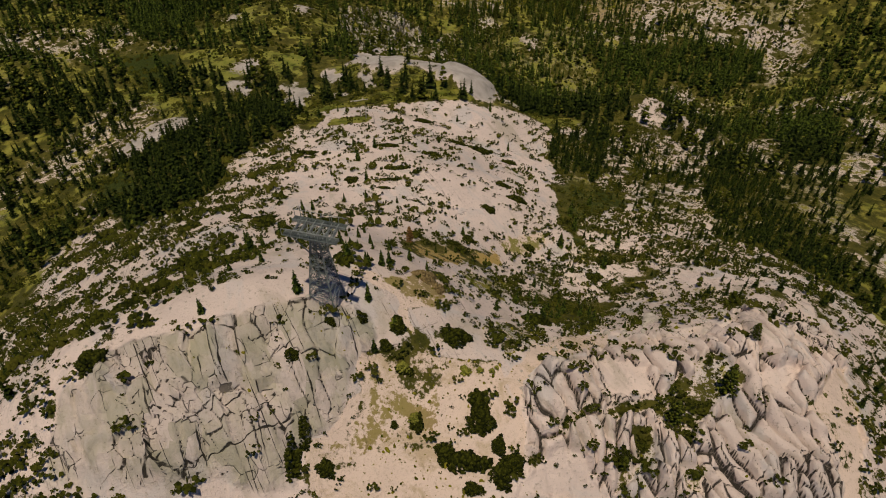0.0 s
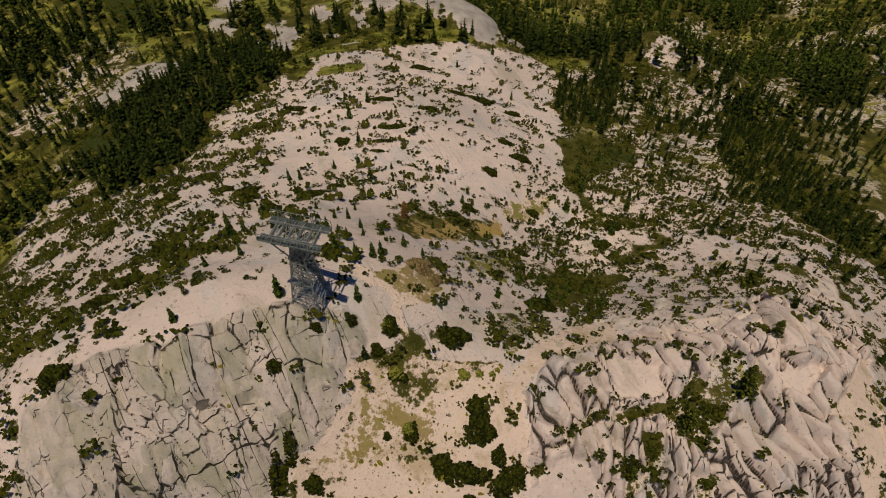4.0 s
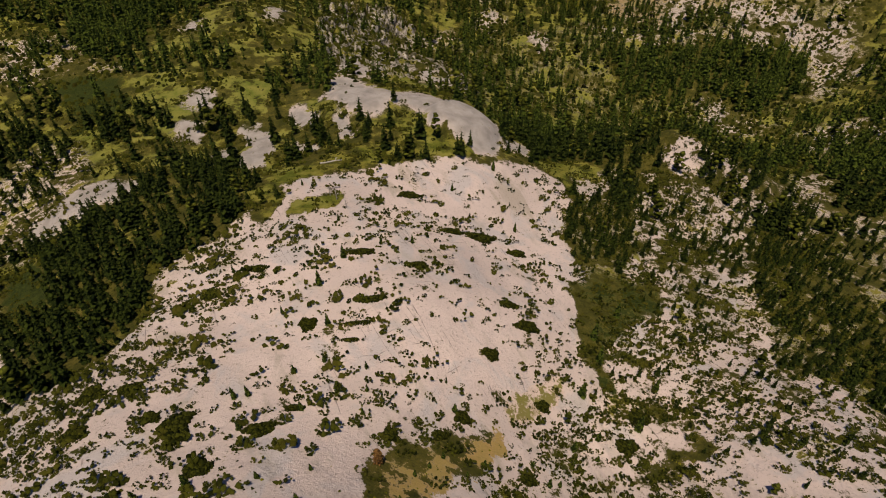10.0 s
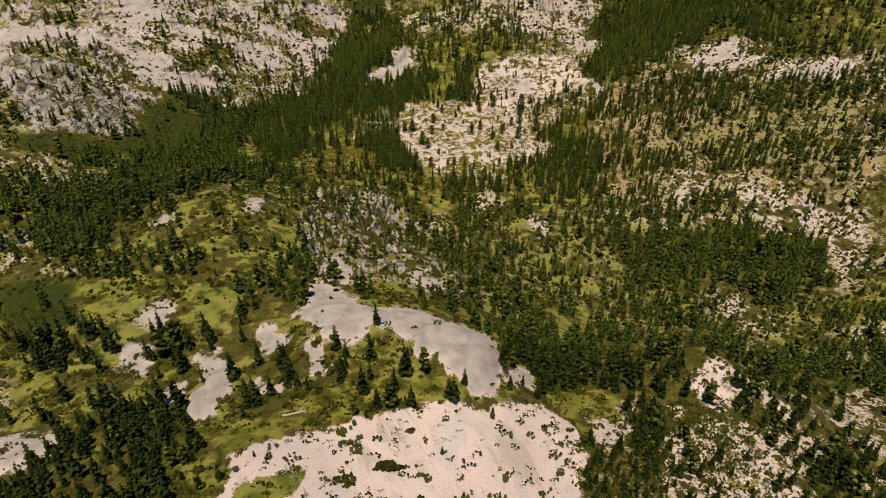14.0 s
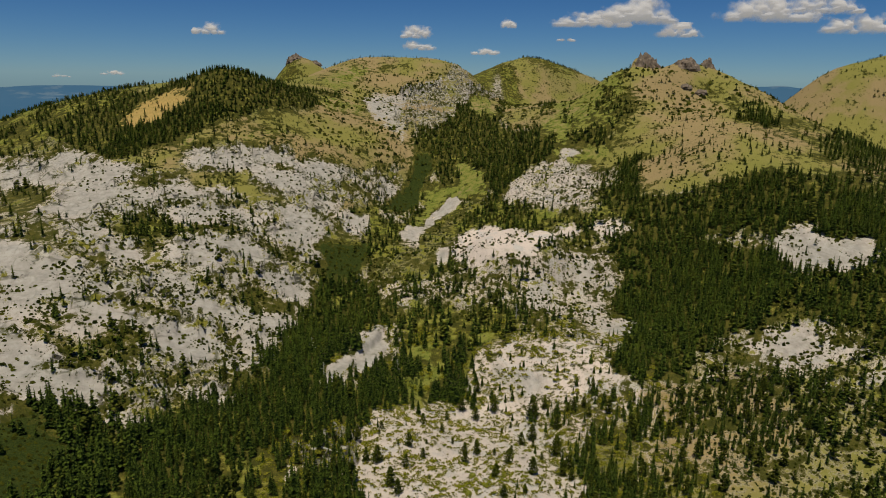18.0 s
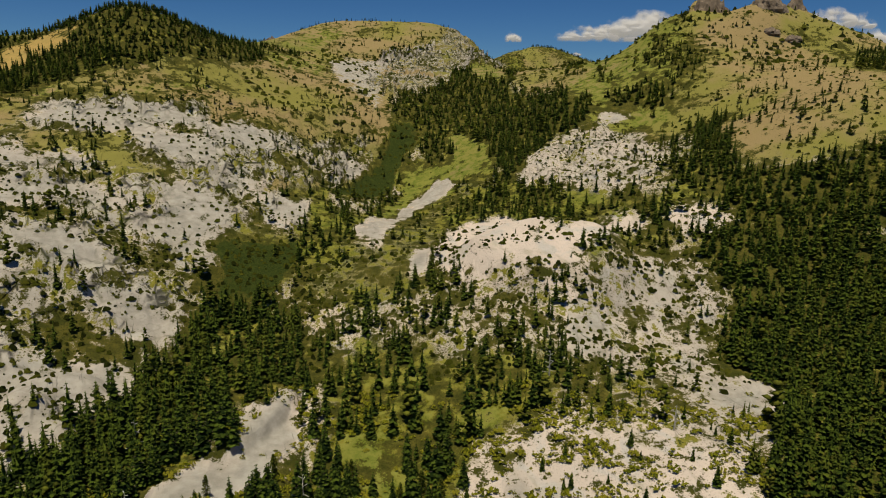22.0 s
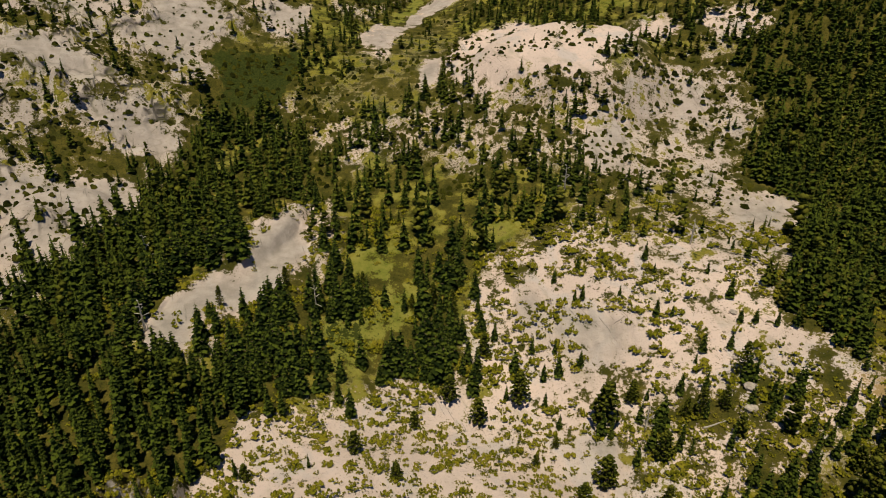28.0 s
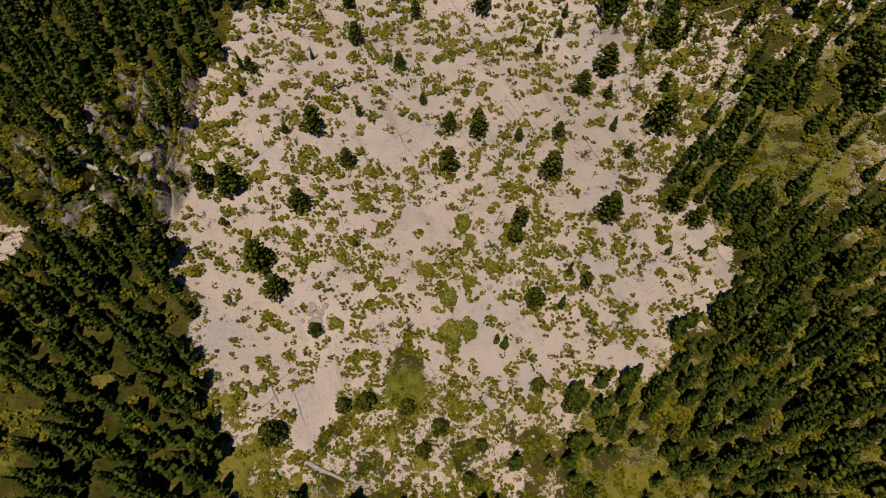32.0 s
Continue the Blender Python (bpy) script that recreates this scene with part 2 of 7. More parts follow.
    orange = s.mix(s.ramp(mid, 0.3, 0.7), (0.44, 0.28, 0.10), (0.33, 0.24, 0.08))
    edge = s.calc("ADD", s.calc("MULTIPLY", s.calc("SUBTRACT", mid, 0.5), 1.4), s.calc("MULTIPLY", s.calc("SUBTRACT", fine, 0.5), 0.8))
    edge = s.calc("ADD", edge, s.calc("MULTIPLY", s.calc("SUBTRACT", patchy, 0.5), 1.4))
    colour = soil
    for name, paint in (("rock", rock), ("sandy", sand), ("olive", olive), ("meadow", meadow), ("tan", tan), ("orange", orange), ("brush", brush)):
        colour = s.mix(s.ramp(s.calc("ADD", s.attr(name), edge), 0.40, 0.52), colour, paint)
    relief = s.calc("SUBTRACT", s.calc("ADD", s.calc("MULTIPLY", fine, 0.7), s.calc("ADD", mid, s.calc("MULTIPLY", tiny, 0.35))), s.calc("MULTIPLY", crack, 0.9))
    relief = s.calc("ADD", relief, s.calc("MULTIPLY", strip, s.calc("ADD", s.calc("MULTIPLY", streak, 0.4), s.calc("MULTIPLY", tone, 0.8))))
    relief = s.calc("ADD", relief, s.calc("MULTIPLY", bluff, s.calc("SUBTRACT", s.calc("MULTIPLY", lump, 2.5), s.calc("MULTIPLY", cleft, 3.0))))
    return s.done(colour, relief, 0.24, 0.8)


def make_leaf(name, dark, light, dry, size=6.0):
    s = Shade(name, 0.95)
    s.b.inputs["Specular IOR Level"].default_value = 0.05
    k = s.calc("ADD", s.calc("MULTIPLY", s.island(), 0.45), s.calc("MULTIPLY", s.noise(size, 3), 0.55))
    colour = s.mix(s.ramp(k, 0.25, 0.75), dark, light)
    tone = s.calc("ADD", s.attr("tone"), s.calc("MULTIPLY", s.each(), 0.5))
    colour = s.mix(s.ramp(tone, 0.7, 1.25, 0.0, 0.6), colour, dry)
    return s.done(colour, s.noise(size * 3, 3), 0.08, 0.8)


def make_plain(name, a, b, scale=4.0, rough=0.8, metal=0.0, depth=0.03):
    s = Shade(name, rough)
    s.b.inputs["Metallic"].default_value = metal
    n = s.noise(scale, 5, 0.6)
    return s.done(s.mix(s.ramp(n, 0.3, 0.7), a, b), n, depth, 0.6)


GROUND = make_ground()
NEEDLES = make_leaf("fir needles", (0.009, 0.017, 0.004), (0.072, 0.098, 0.014), (0.17, 0.17, 0.022))
# darker copy of the fir needles: the spur wood's shade put into colour
SHADED_NEEDLES = make_leaf("shaded fir needles", (0.006, 0.011, 0.003), (0.036, 0.050, 0.008), (0.07, 0.07, 0.012))
PINE = make_leaf("pine needles", (0.030, 0.040, 0.006), (0.125, 0.135, 0.018), (0.18, 0.17, 0.03))
SHRUB = make_leaf("manzanita leaves", (0.050, 0.056, 0.005), (0.18, 0.17, 0.016), (0.25, 0.21, 0.03))
DARK_SHRUB = make_leaf("dark shrub leaves", (0.009, 0.012, 0.002), (0.052, 0.056, 0.007), (0.095, 0.085, 0.014))
DRY = make_leaf("dry brush twigs", (0.13, 0.09, 0.04), (0.26, 0.19, 0.09), (0.2, 0.13, 0.05))
BRIGHT = make_leaf("bright shrub leaves", (0.12, 0.13, 0.02), (0.26, 0.25, 0.05), (0.24, 0.2, 0.06))
RUST = make_leaf("rust brown needles", (0.16, 0.075, 0.025), (0.30, 0.16, 0.05), (0.25, 0.13, 0.04))
BARK = make_plain("bark", (0.09, 0.06, 0.04), (0.16, 0.12, 0.09), 8.0)
DEAD = make_plain("bleached dead wood", (0.32, 0.29, 0.25), (0.46, 0.43, 0.39), 6.0)
STEEL = make_plain("weathered galvanised steel", (0.13, 0.145, 0.14), (0.24, 0.265, 0.255), 3.0, 0.6, 0.15, 0.005)
DARK_STEEL = make_plain("dark weathered steel", (0.05, 0.06, 0.06), (0.11, 0.13, 0.125), 3.0, 0.6, 0.15, 0.005)
STONE = make_plain("loose granite", (0.29, 0.26, 0.22), (0.45, 0.40, 0.35), 2.5, 0.9, 0.0, 0.06)
LAVA = make_plain("brown summit rock", (0.12, 0.09, 0.07), (0.24, 0.18, 0.14), 0.4, 0.95, 0.0, 0.8)


# blue air haze, put into the far hills as a glow of their own
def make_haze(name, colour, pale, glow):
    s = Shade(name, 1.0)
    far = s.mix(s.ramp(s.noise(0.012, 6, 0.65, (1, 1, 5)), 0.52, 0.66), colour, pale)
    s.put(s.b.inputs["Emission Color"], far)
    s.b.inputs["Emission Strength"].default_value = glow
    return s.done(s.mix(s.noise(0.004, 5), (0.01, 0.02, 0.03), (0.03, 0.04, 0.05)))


HAZE = make_haze("glowing blue haze", (0.05, 0.19, 0.40), (0.22, 0.33, 0.48), 0.62)


def make_cloud():
    s = Shade("cloud", 1.0)
    body = s.attr("puff")
    # sunlit tops and shaded grey bases are painted in as a glow
    s.put(s.b.inputs["Emission Color"], s.mix(s.attr("lift"), (0.50, 0.50, 0.60), (0.86, 0.78, 0.80)))
    s.b.inputs["Emission Strength"].default_value = 0.62
    s.put(s.b.inputs["Alpha"], s.ramp(s.calc("ADD", body, s.calc("MULTIPLY", s.calc("SUBTRACT", s.noise(0.03, 4, 0.6), 0.5), 0.5)), 0.0, 0.75, 0.0, 0.92))
    return s.done((0.20, 0.19, 0.20))


CLOUD = make_cloud()

# ================= the lie of the land =================
# Mounds: x, y, radius, height over (or under) the base level of 30 m.
SPUR = [(-32, 24, 16, 8.9), (-24, 32, 16, 8.3), (32, 32, 16, 7.9), (16, 32, 16, 4.6), (0, 35, 55, 19.4),
        (-8, 40, 16, 9.3), (-40, 48, 16, 2.4), (16, 56, 16, -6.3), (40, 56, 16, 6.7), (-32, 68, 24, 6.0),
        (0, 72, 16, 4.0), (28, 80, 24, -2.1), (-16, 88, 16, 3.2), (-40, 96, 16, 2.1), (100, 110, 55, -6.9),
        (0, 120, 16, 4.2), (-20, 122, 36, 7.3), (48, 128, 16, 4.9), (16, 136, 16, -4.3), (-48, 144, 16, 1.6)]
VALLEY = [(70, 158, 36, -13.6), (160, 160, 85, -6.5), (-40, 168, 16, 3.8), (104, 184, 16, -7.7),
          (4, 188, 24, -7.5), (40, 208, 16, -3.4), (-56, 230, 36, -8.1), (40, 240, 85, -19.0),
          (88, 248, 16, 3.7), (-20, 248, 24, 1.2), (32, 256, 16, -2.7), (16, 272, 24, -5.0),
          (56, 272, 16, 2.7), (-38, 302, 36, -8.2), (70, 302, 36, -3.4), (-200, 0, 85, -3.8), (200, 40, 85, -3.1)]
HEAD = [(-125, 310, 55, 7.9), (160, 320, 85, 11.0), (-64, 320, 16, 5.5), (-20, 320, 24, -4.2),
        (112, 368, 24, 4.5), (-32, 368, 24, -6.2), (-100, 385, 55, 6.3), (52, 392, 24, 2.1),
        (120, 400, 85, 12.9), (160, 400, 85, 13.5), (0, 410, 55, -5.9), (48, 424, 16, 6.3),
        (-120, 440, 85, 12.2), (-104, 440, 24, 8.5), (120, 456, 16, 11.2), (112, 464, 24, 13.4), (112, 476, 24, 9.9)]
BACK = [(100, 500, 130, 19.8), (-80, 500, 130, 14.9), (-140, 500, 130, 15.1), (-140, 560, 130, 11.0),
        (-80, 560, 130, 12.3), (100, 560, 130, 14.7), (-8, 590, 40, 24.0), (-55, 590, 38, 24.0), (14, 545, 30, 9.0),
        (60, 480, 40, 7.0), (-146, 800, 26, 20.0), (-150, 805, 60, 38.0), (90, 890, 75, 66.0), (190, 900, 80, 46.0),
        (284, 560, 50, 50.0), (340, 590, 80, 52.0), (-210, 440, 60, 10.0), (-60, 800, 90, 46.0), (20, 820, 80, 26.0),
        (-94, 446, 22, 4.0), (140, 466, 14, 6.0), (152, 456, 22, 17.0), (18, 580, 26, 9.0), (172, 440, 36, 9.0), (90, 470, 26, 4.0), (120, 520, 50, -6.0)]

TRIM = [(12, 23, 8, -3.2), (-24, 22, 8, 0.8), (-24, 38, 8, -1.4), (24, 38, 8, 0.9), (8, 42, 8, -1.6), (-28, 54, 8, 1.3), (-36, 74, 8, -1.7), (48, 90, 8, 1.4),
        (44, 102, 8, -1.2), (12, 104, 12, 0.7), (-4, 114, 8, -1.6), (44, 122, 8, 1.1), (20, 122, 8, -1.1), (56, 126, 8, -1.9), (-20, 134, 8, 1.0), (56, 162, 8, -1.3),
        (12, 242, 12, -1.2), (72, 266, 8, -1.0), (-48, 284, 12, -2.0), (84, 290, 8, 1.1), (48, 318, 8, -1.1), (80, 322, 8, -1.5), (52, 394, 8, -1.5)]
SETTLE_NEAR = [(7, 26, 7, 2.1), (-25, 29, 7, -1.1), (21, 31, 7, -1.9), (27, 37, 7, 1.2), (-18, 44, 7, -0.9), (25, 52, 7, -0.7), (-4, 53, 7, -0.9), (-30, 62, 14, 0.9), (38, 62, 14, -1.1), (-17, 77, 14, -0.8), (32, 109, 14, -0.7), (53, 110, 14, -1.5)]
SETTLE_MID = [(-29, 112, 14, -3.0), (15, 119, 14, -0.8), (46, 122, 14, -0.5), (-20, 140, 20, -2.7), (32, 162, 20, -9.6), (-11, 177, 20, -2.8), (-4, 231, 20, -2.9), (94, 239, 20, -1.1), (8, 253, 20, -3.4), (55, 260, 20, 0.9), (98, 276, 20, -2.0), (30, 280, 20, 2.6)]
SETTLE_FAR = [(62, 314, 20, -6.4), (-76, 315, 20, -1.9), (13, 368, 26, -4.4), (116, 373, 26, -1.1), (162, 374, 26, -1.3), (-36, 376, 26, 5.8), (70, 398, 26, -8.3), (-6, 401, 26, -11.0), (16, 408, 26, 3.3), (-119, 422, 26, -1.4), (50, 427, 26, -3.1), (88, 432, 26, 7.2), (108, 470, 26, -3.4), (-28, 500, 26, -0.9)]
SKYLINE = [(-235, 470, 60, 7.0), (-165, 462, 45, 4.0), (-105, 470, 45, 3.5), (-80, 560, 36, 5.0), (0, 578, 36, 4.0), (114, 460, 9, -5.0), (106, 474, 7, 2.5), (128, 457, 9, 0.2), (138, 459, 8, 1.6), (92, 464, 13, 6.0), (288, 568, 18, -7.0), (240, 585, 28, 6.0), (156, 453, 10, -2.0)]
# Bald domes and knobs: x, y, half length, half width, turn, height
DOMES = [(5, 119, 8, 7, 20, 2.2), (-13, 124, 8, 7, -10, 1.2), (-27, 110, 5, 7, 0, 1.2), (-50, 99, 7, 6, 20, 1.2),
         (52, 126, 15, 9, -10, 3.0), (31, 334, 22, 15, -12, 5.0), (56, 389, 13, 14, 0, 3.5), (10, 242, 24, 22, 0, 3.0),
         (-16, 291, 4, 12, -22, 2.2), (6, 184, 14, 9, 0, 2.0), (-44, 288, 9, 12, 10, 3.0), (16, 30, 9, 8, 15, 1.2),
         (-18, 30, 14, 9, 8, 1.0), (107, 473, 4.5, 4, 0, 5.0), (128, 474, 5, 4, 0, 3.0), (141, 464, 4, 3.5, 0, 3.0)]


def smooth(a, b, v):
    k = np.clip((v - a) / (b - a), 0.0, 1.0)
    return k * k * (3 - 2 * k)


def lattice(ix, iy, seed):
    n = (ix.astype(np.int64) * 374761393 + iy.astype(np.int64) * 668265263 + seed * 974634777) & 0xFFFFFFFF
    n = ((n ^ (n >> 13)) * 1274126177) & 0xFFFFFFFF
    n = n ^ (n >> 16)
    return (n & 0xFFFFFF) / float(0xFFFFFF)


def grain(x, y, size, seed):
    """Smooth value noise between -1 and 1."""
    x, y = np.asarray(x, float) / size, np.asarray(y, float) / size
    ix, iy = np.floor(x), np.floor(y)
    fx, fy = x - ix, y - iy
    fx, fy = fx * fx * fx * (fx * (fx * 6 - 15) + 10), fy * fy * fy * (fy * (fy * 6 - 15) + 10)
    a, b = lattice(ix, iy, seed), lattice(ix + 1, iy, seed)
    c, d = lattice(ix, iy + 1, seed), lattice(ix + 1, iy + 1, seed)
    return 2 * ((a + (b - a) * fx) * (1 - fy) + (c + (d - c) * fx) * fy) - 1


def fractal(x, y, size, seed, octaves=4, gain=0.5):
    total, amp, norm = 0.0, 1.0, 0.0
    for k in range(octaves):
        total = total + amp * grain(x + 17.3 * k, y - 9.1 * k, size, seed + k)
        norm += amp
        amp *= gain
        size *= 0.5
    return total / norm


def mounds(x, y):
    z = 30.0 + 0.0 * x
    for cx, cy, r, h in SPUR + VALLEY + HEAD + BACK + TRIM + SETTLE_NEAR + SETTLE_MID + SETTLE_FAR + SKYLINE:
        z = z + h * np.exp(-((x - cx) ** 2 + (y - cy) ** 2) / r ** 2)
    for cx, cy, rx, ry, turn, h in DOMES:
        c, k = math.cos(math.radians(turn)), math.sin(math.radians(turn))
        u, v = ((x - cx) * c + (y - cy) * k) / rx, ((y - cy) * c - (x - cx) * k) / ry
        z = z + h * smooth(1.0, 0.55, np.hypot(u, v))
    far = smooth(700, 1600, np.hypot(x, y - 250))
    return z * (1 - far) - far * 60.0


def ledges(z, step, sharp):
    """Stepped height: flat treads with steep risers."""
    k = z / step
    f = k - np.floor(k)
    return step * (np.floor(k) + smooth(0.5 - sharp, 0.5 + sharp, f))
# ================= what grows and lies where =================
COVER = []


def patch(cover, *corners):
    COVER.append((cover, corners))


patch("darkforest", (-11, 451), (12, 485), (34, 463), (60, 461), (55, 409), (38, 406), (21, 408), (5, 422))  # upper woods
patch("tangrass", (-65, 418), (-51, 448), (-31, 452), (-11, 445), (-19, 426), (-33, 421), (-49, 412))  # tan shoulder
patch("orange", (-133, 416), (-137, 440), (-118, 435), (-107, 414), (-117, 405))  # orange bank
patch("darkcliff", (-38, 496), (-19, 535), (20, 555), (40, 545), (30, 520), (2, 502), (-1, 470), (-24, 475))  # mid cliff
patch("meadow", (49.9, 411.7), (62.8, 446), (78.8, 429.5), (71.1, 404.3), (58.8, 404))  # green saddle
patch("greyslab", (-43, 505.5), (-24.9, 506.4), (-19.9, 452.1), (-33.7, 465.9))  # far talus
patch("greengrass", (55.2, 422.9), (123.1, 820.8), (97.7, 468.3), (119.7, 446.7), (152.9, 428.2), (148.3, 414.4), (117.7, 437.6), (92.8, 445.2), (70.9, 416.3))  # green crown of the hill
patch("forest", (162.2, 855.4), (99.1, 462.6), (109.8, 438), (97.9, 432.6), (80, 449.5))  # trees on the hill
patch("farcliff", (-25.8, 496.5), (2.8, 540.8), (60.5, 831), (65.2, 810.4), (9.7, 487.9), (-8, 456.2), (-19.8, 459.5))  # cliffs under the far shoulder
patch("greengrass", (60, 420), (100, 455), (112, 470), (150, 432), (148, 414), (125, 424), (100, 412), (75, 402))  # green crown
patch("forest", (80, 425), (94, 455), (104, 452), (100, 425))  # grove on the hill
patch("forest", (58, 470), (75, 500), (95, 520), (60, 520))  # grove behind the hill
patch("darkforest", (-54.5, 495.2), (-43.9, 464.9), (-59.5, 453.6), (-75.5, 426.4), (-91.3, 409.4), (-102.2, 390.6), (-107.1, 385.1), (-125, 373.3), (-144, 388.5), (-183.6, 419.2))
patch("orange", (-138.3, 410.1), (-139.1, 432.9), (-115.2, 436.2), (-114.1, 417.2), (-128.4, 407.7))
patch("terrace", (-124.8, 372.8), (-108.4, 388.3), (-91.8, 411.1), (-76, 428.7), (-43.7, 463.2), (-19.2, 450.8), (-9.8, 434.7), (-11.7, 419), (-18.5, 404.9), (-35.8, 370.5), (-53.7, 371.7), (-62.8, 364.2), (-89.6, 367.4), (-104.1, 365.6), (-114.5, 350.5))
patch("tangrass", (-60.4, 429.2), (-43.7, 463.2), (-19.6, 456.8), (-7.1, 436.9), (-19.9, 422.7), (-43.3, 421.2), (-57.1, 411.8))
patch("farcliff", (-41, 489.8), (-23.9, 514.7), (-4.1, 533.1), (20.9, 549), (16.5, 511.1), (3.6, 463.3), (-13.8, 455.8), (-23.5, 469), (-36.2, 475.1))
patch("greyslab", (-41, 489.8), (-28.3, 527.1), (-19.8, 480.3), (-36.2, 475.1))
patch("darkforest", (-7.9, 454.5), (6.6, 471.4), (16.5, 511.1), (60.4, 459), (57.9, 422.5), (50, 411), (34.4, 406.1), (29, 398.5), (9.4, 418.3), (1.2, 435.7))
patch("tangrass", (36.7, 470.1), (57.8, 472.1), (53, 445.5), (40.5, 446.3))
patch("greengrass", (93.8, 451), (81.7, 419.3), (61.2, 418.2), (58.9, 448.2))
patch("tangrass", (93.8, 451), (106.9, 471.3), (121.1, 452.3), (139.1, 454.4), (154.4, 428.6), (160.9, 403.5), (247.4, 518), (163.6, 373), (137.3, 348.2), (119.9, 349.5), (103.1, 352.1), (90, 348), (82.4, 348.9), (79.5, 361.3), (77.5, 398), (84.6, 421.1))
patch("forest", (140.6, 426.9), (154.6, 422.9), (154.1, 399.9), (132.3, 400))
patch("darkforest", (148.8, 370.7), (268.4, 509.4), (155.2, 335.2), (148.8, 346.9))
patch("granite", (-134.3, 316.5), (-148.2, 358), (-144.5, 367.5), (-124.3, 371.5), (-99.8, 365.8), (-62.8, 364.2), (-35.8, 370.5), (-23.5, 360.3), (-23.9, 346.1), (-29.5, 328.1), (-35.4, 318), (-37.9, 289), (-39.1, 274.5), (-42.3, 255.9), (-52, 249.9), (-64, 240.6), (-75.2, 239.8), (-87.2, 241.1))
patch("granite", (-179.2, 411.7), (-142.1, 384.7), (-121.7, 365.9), (-140.7, 360.2), (-141.5, 346.9), (-134.3, 316.5))
patch("darkforest", (-85, 237.9), (-76.8, 245.1), (-63.6, 239.8), (-51.4, 248.1), (-41.4, 253), (-31.8, 245.9), (-21.7, 245.5), (-27.2, 237), (-36.8, 230.3), (-50.5, 223.3), (-64.9, 221.2), (-72.7, 217.9))
patch("brush", (-85, 237.9), (-79.4, 239.3), (-69.6, 232.1), (-65, 225.1), (-72.7, 217.9))
patch("smoothslab", (-131.4, 347.2), (-129.3, 359.2), (-119.5, 361.1), (-110.5, 341.7), (-115.3, 318.1))
patch("smoothslab", (-89.7, 338.8), (-73.4, 349.2), (-57.3, 349.8), (-58.1, 337.4), (-84.9, 331))
patch("smoothslab", (-97.5, 257.7), (-93.8, 260.7), (-88.1, 261.5), (-82.3, 253.1), (-75.9, 247.8), (-81.4, 242.7), (-89.4, 244.6))
patch("smoothslab", (-74, 321.5), (-62.9, 327.5), (-58.7, 311.7), (-71.8, 309.4))
patch("smoothslab", (-53.6, 282.9), (-41.6, 285), (-41.7, 278.8), (-50.6, 278.1))
patch("smoothslab", (-93.5, 274.2), (-83, 278.8), (-72.7, 275.4), (-86.9, 267))
patch("smoothslab", (-109.3, 276.7), (-102.3, 279.6), (-93.5, 274.2), (-95.1, 267.3), (-102.6, 266))
patch("ledgewood", (-162.3, 359.9), (-151.9, 364.3), (-133, 346.5), (-130.3, 321.7), (-130.7, 310.9))
patch("ledgewood", (-94, 321.5), (-88.8, 331.4), (-78.2, 308), (-84.7, 301.8))
patch("ledgewood", (-85.9, 262.4), (-78.4, 268.9), (-71.1, 259), (-79.3, 254.5))
patch("ledgewood", (-97.6, 271.3), (-89.4, 271.7), (-87.1, 262.4), (-92.5, 262.6))
patch("forest", (-106.6, 322.1), (-96.6, 332.2), (-81.4, 331.9), (-80.3, 323.6), (-99.2, 317.1))
patch("darkforest", (68.8, 341.4), (72.5, 349.2), (90, 348), (109.5, 347.8), (128.6, 346.5), (155.2, 335.2), (117.1, 268.7), (103.6, 289.2), (91.8, 286.4), (78.5, 283.3), (69.6, 270.3), (53.8, 265.6), (52, 275.8), (60.1, 294.7), (63, 317.2), (64.7, 330.8))
patch("tanwood", (53.4, 263.9), (69.6, 270.3), (85.9, 271.8), (98.3, 251.7), (107.1, 251.9), (89.9, 223.2), (35.5, 229.8), (42.5, 250.8), (49.7, 259.6))
patch("granite", (89.3, 280.2), (101.1, 283.5), (108.4, 278), (112.9, 265.6), (99, 253.2), (93.8, 262.4), (87, 271.1))
patch("smoothslab", (108.4, 316.2), (120.8, 320.8), (120.6, 309.3), (135.4, 306.2), (128.2, 295.9), (114.9, 297.2), (107.7, 306.3))
patch("openwood", (90, 328.8), (107.6, 322.8), (105.1, 312.3), (90.8, 319.6))
patch("openwood", (-33.1, 184.9), (-17.3, 199.3), (-5.7, 193.2), (8.1, 194.3), (30.8, 196.6), (42.4, 204.2), (60.4, 192.3), (72.8, 188.5), (99.1, 186.7), (82.9, 155.4), (11.8, 137.1), (7.6, 143.6), (4.9, 157.4), (-4.8, 176.6))
patch("densewood", (-4.8, 176.6), (8.1, 194.3), (30.8, 196.6), (41.7, 200.9), (58.7, 186.6), (97.1, 183), (82.9, 155.4), (11.8, 137.1), (7.6, 143.6), (4.9, 157.4))
patch("darkforest", (45.7, 188.1), (72.1, 186.8), (97.8, 186.8), (89.3, 169.2), (75.6, 164.7), (66.9, 172.5), (57.9, 171), (44.6, 172))
patch("tanwood", (51.9, 253.2), (79.3, 254.9), (110.7, 245.8), (131.6, 232.9), (107.1, 185.4), (99.1, 186.7), (73.4, 190.3), (61, 194.2), (45, 209.6), (45.9, 230.6))
patch("scrub", (81.3, 212.2), (91.7, 201.9), (98.9, 195.4), (97, 188), (85.2, 189.7), (83.2, 198.3))
patch("scrub", (102.8, 195.2), (111.9, 195.8), (95.3, 166.2), (90.5, 167.2))
patch("scrub", (68, 212.2), (75.1, 211.1), (67.1, 196), (64.4, 200.6))
patch("scrub", (90.8, 280.5), (106.5, 281.4), (111.8, 265.6), (131.3, 254.2), (128.1, 247.5), (104.8, 256.4), (89.9, 265.5))
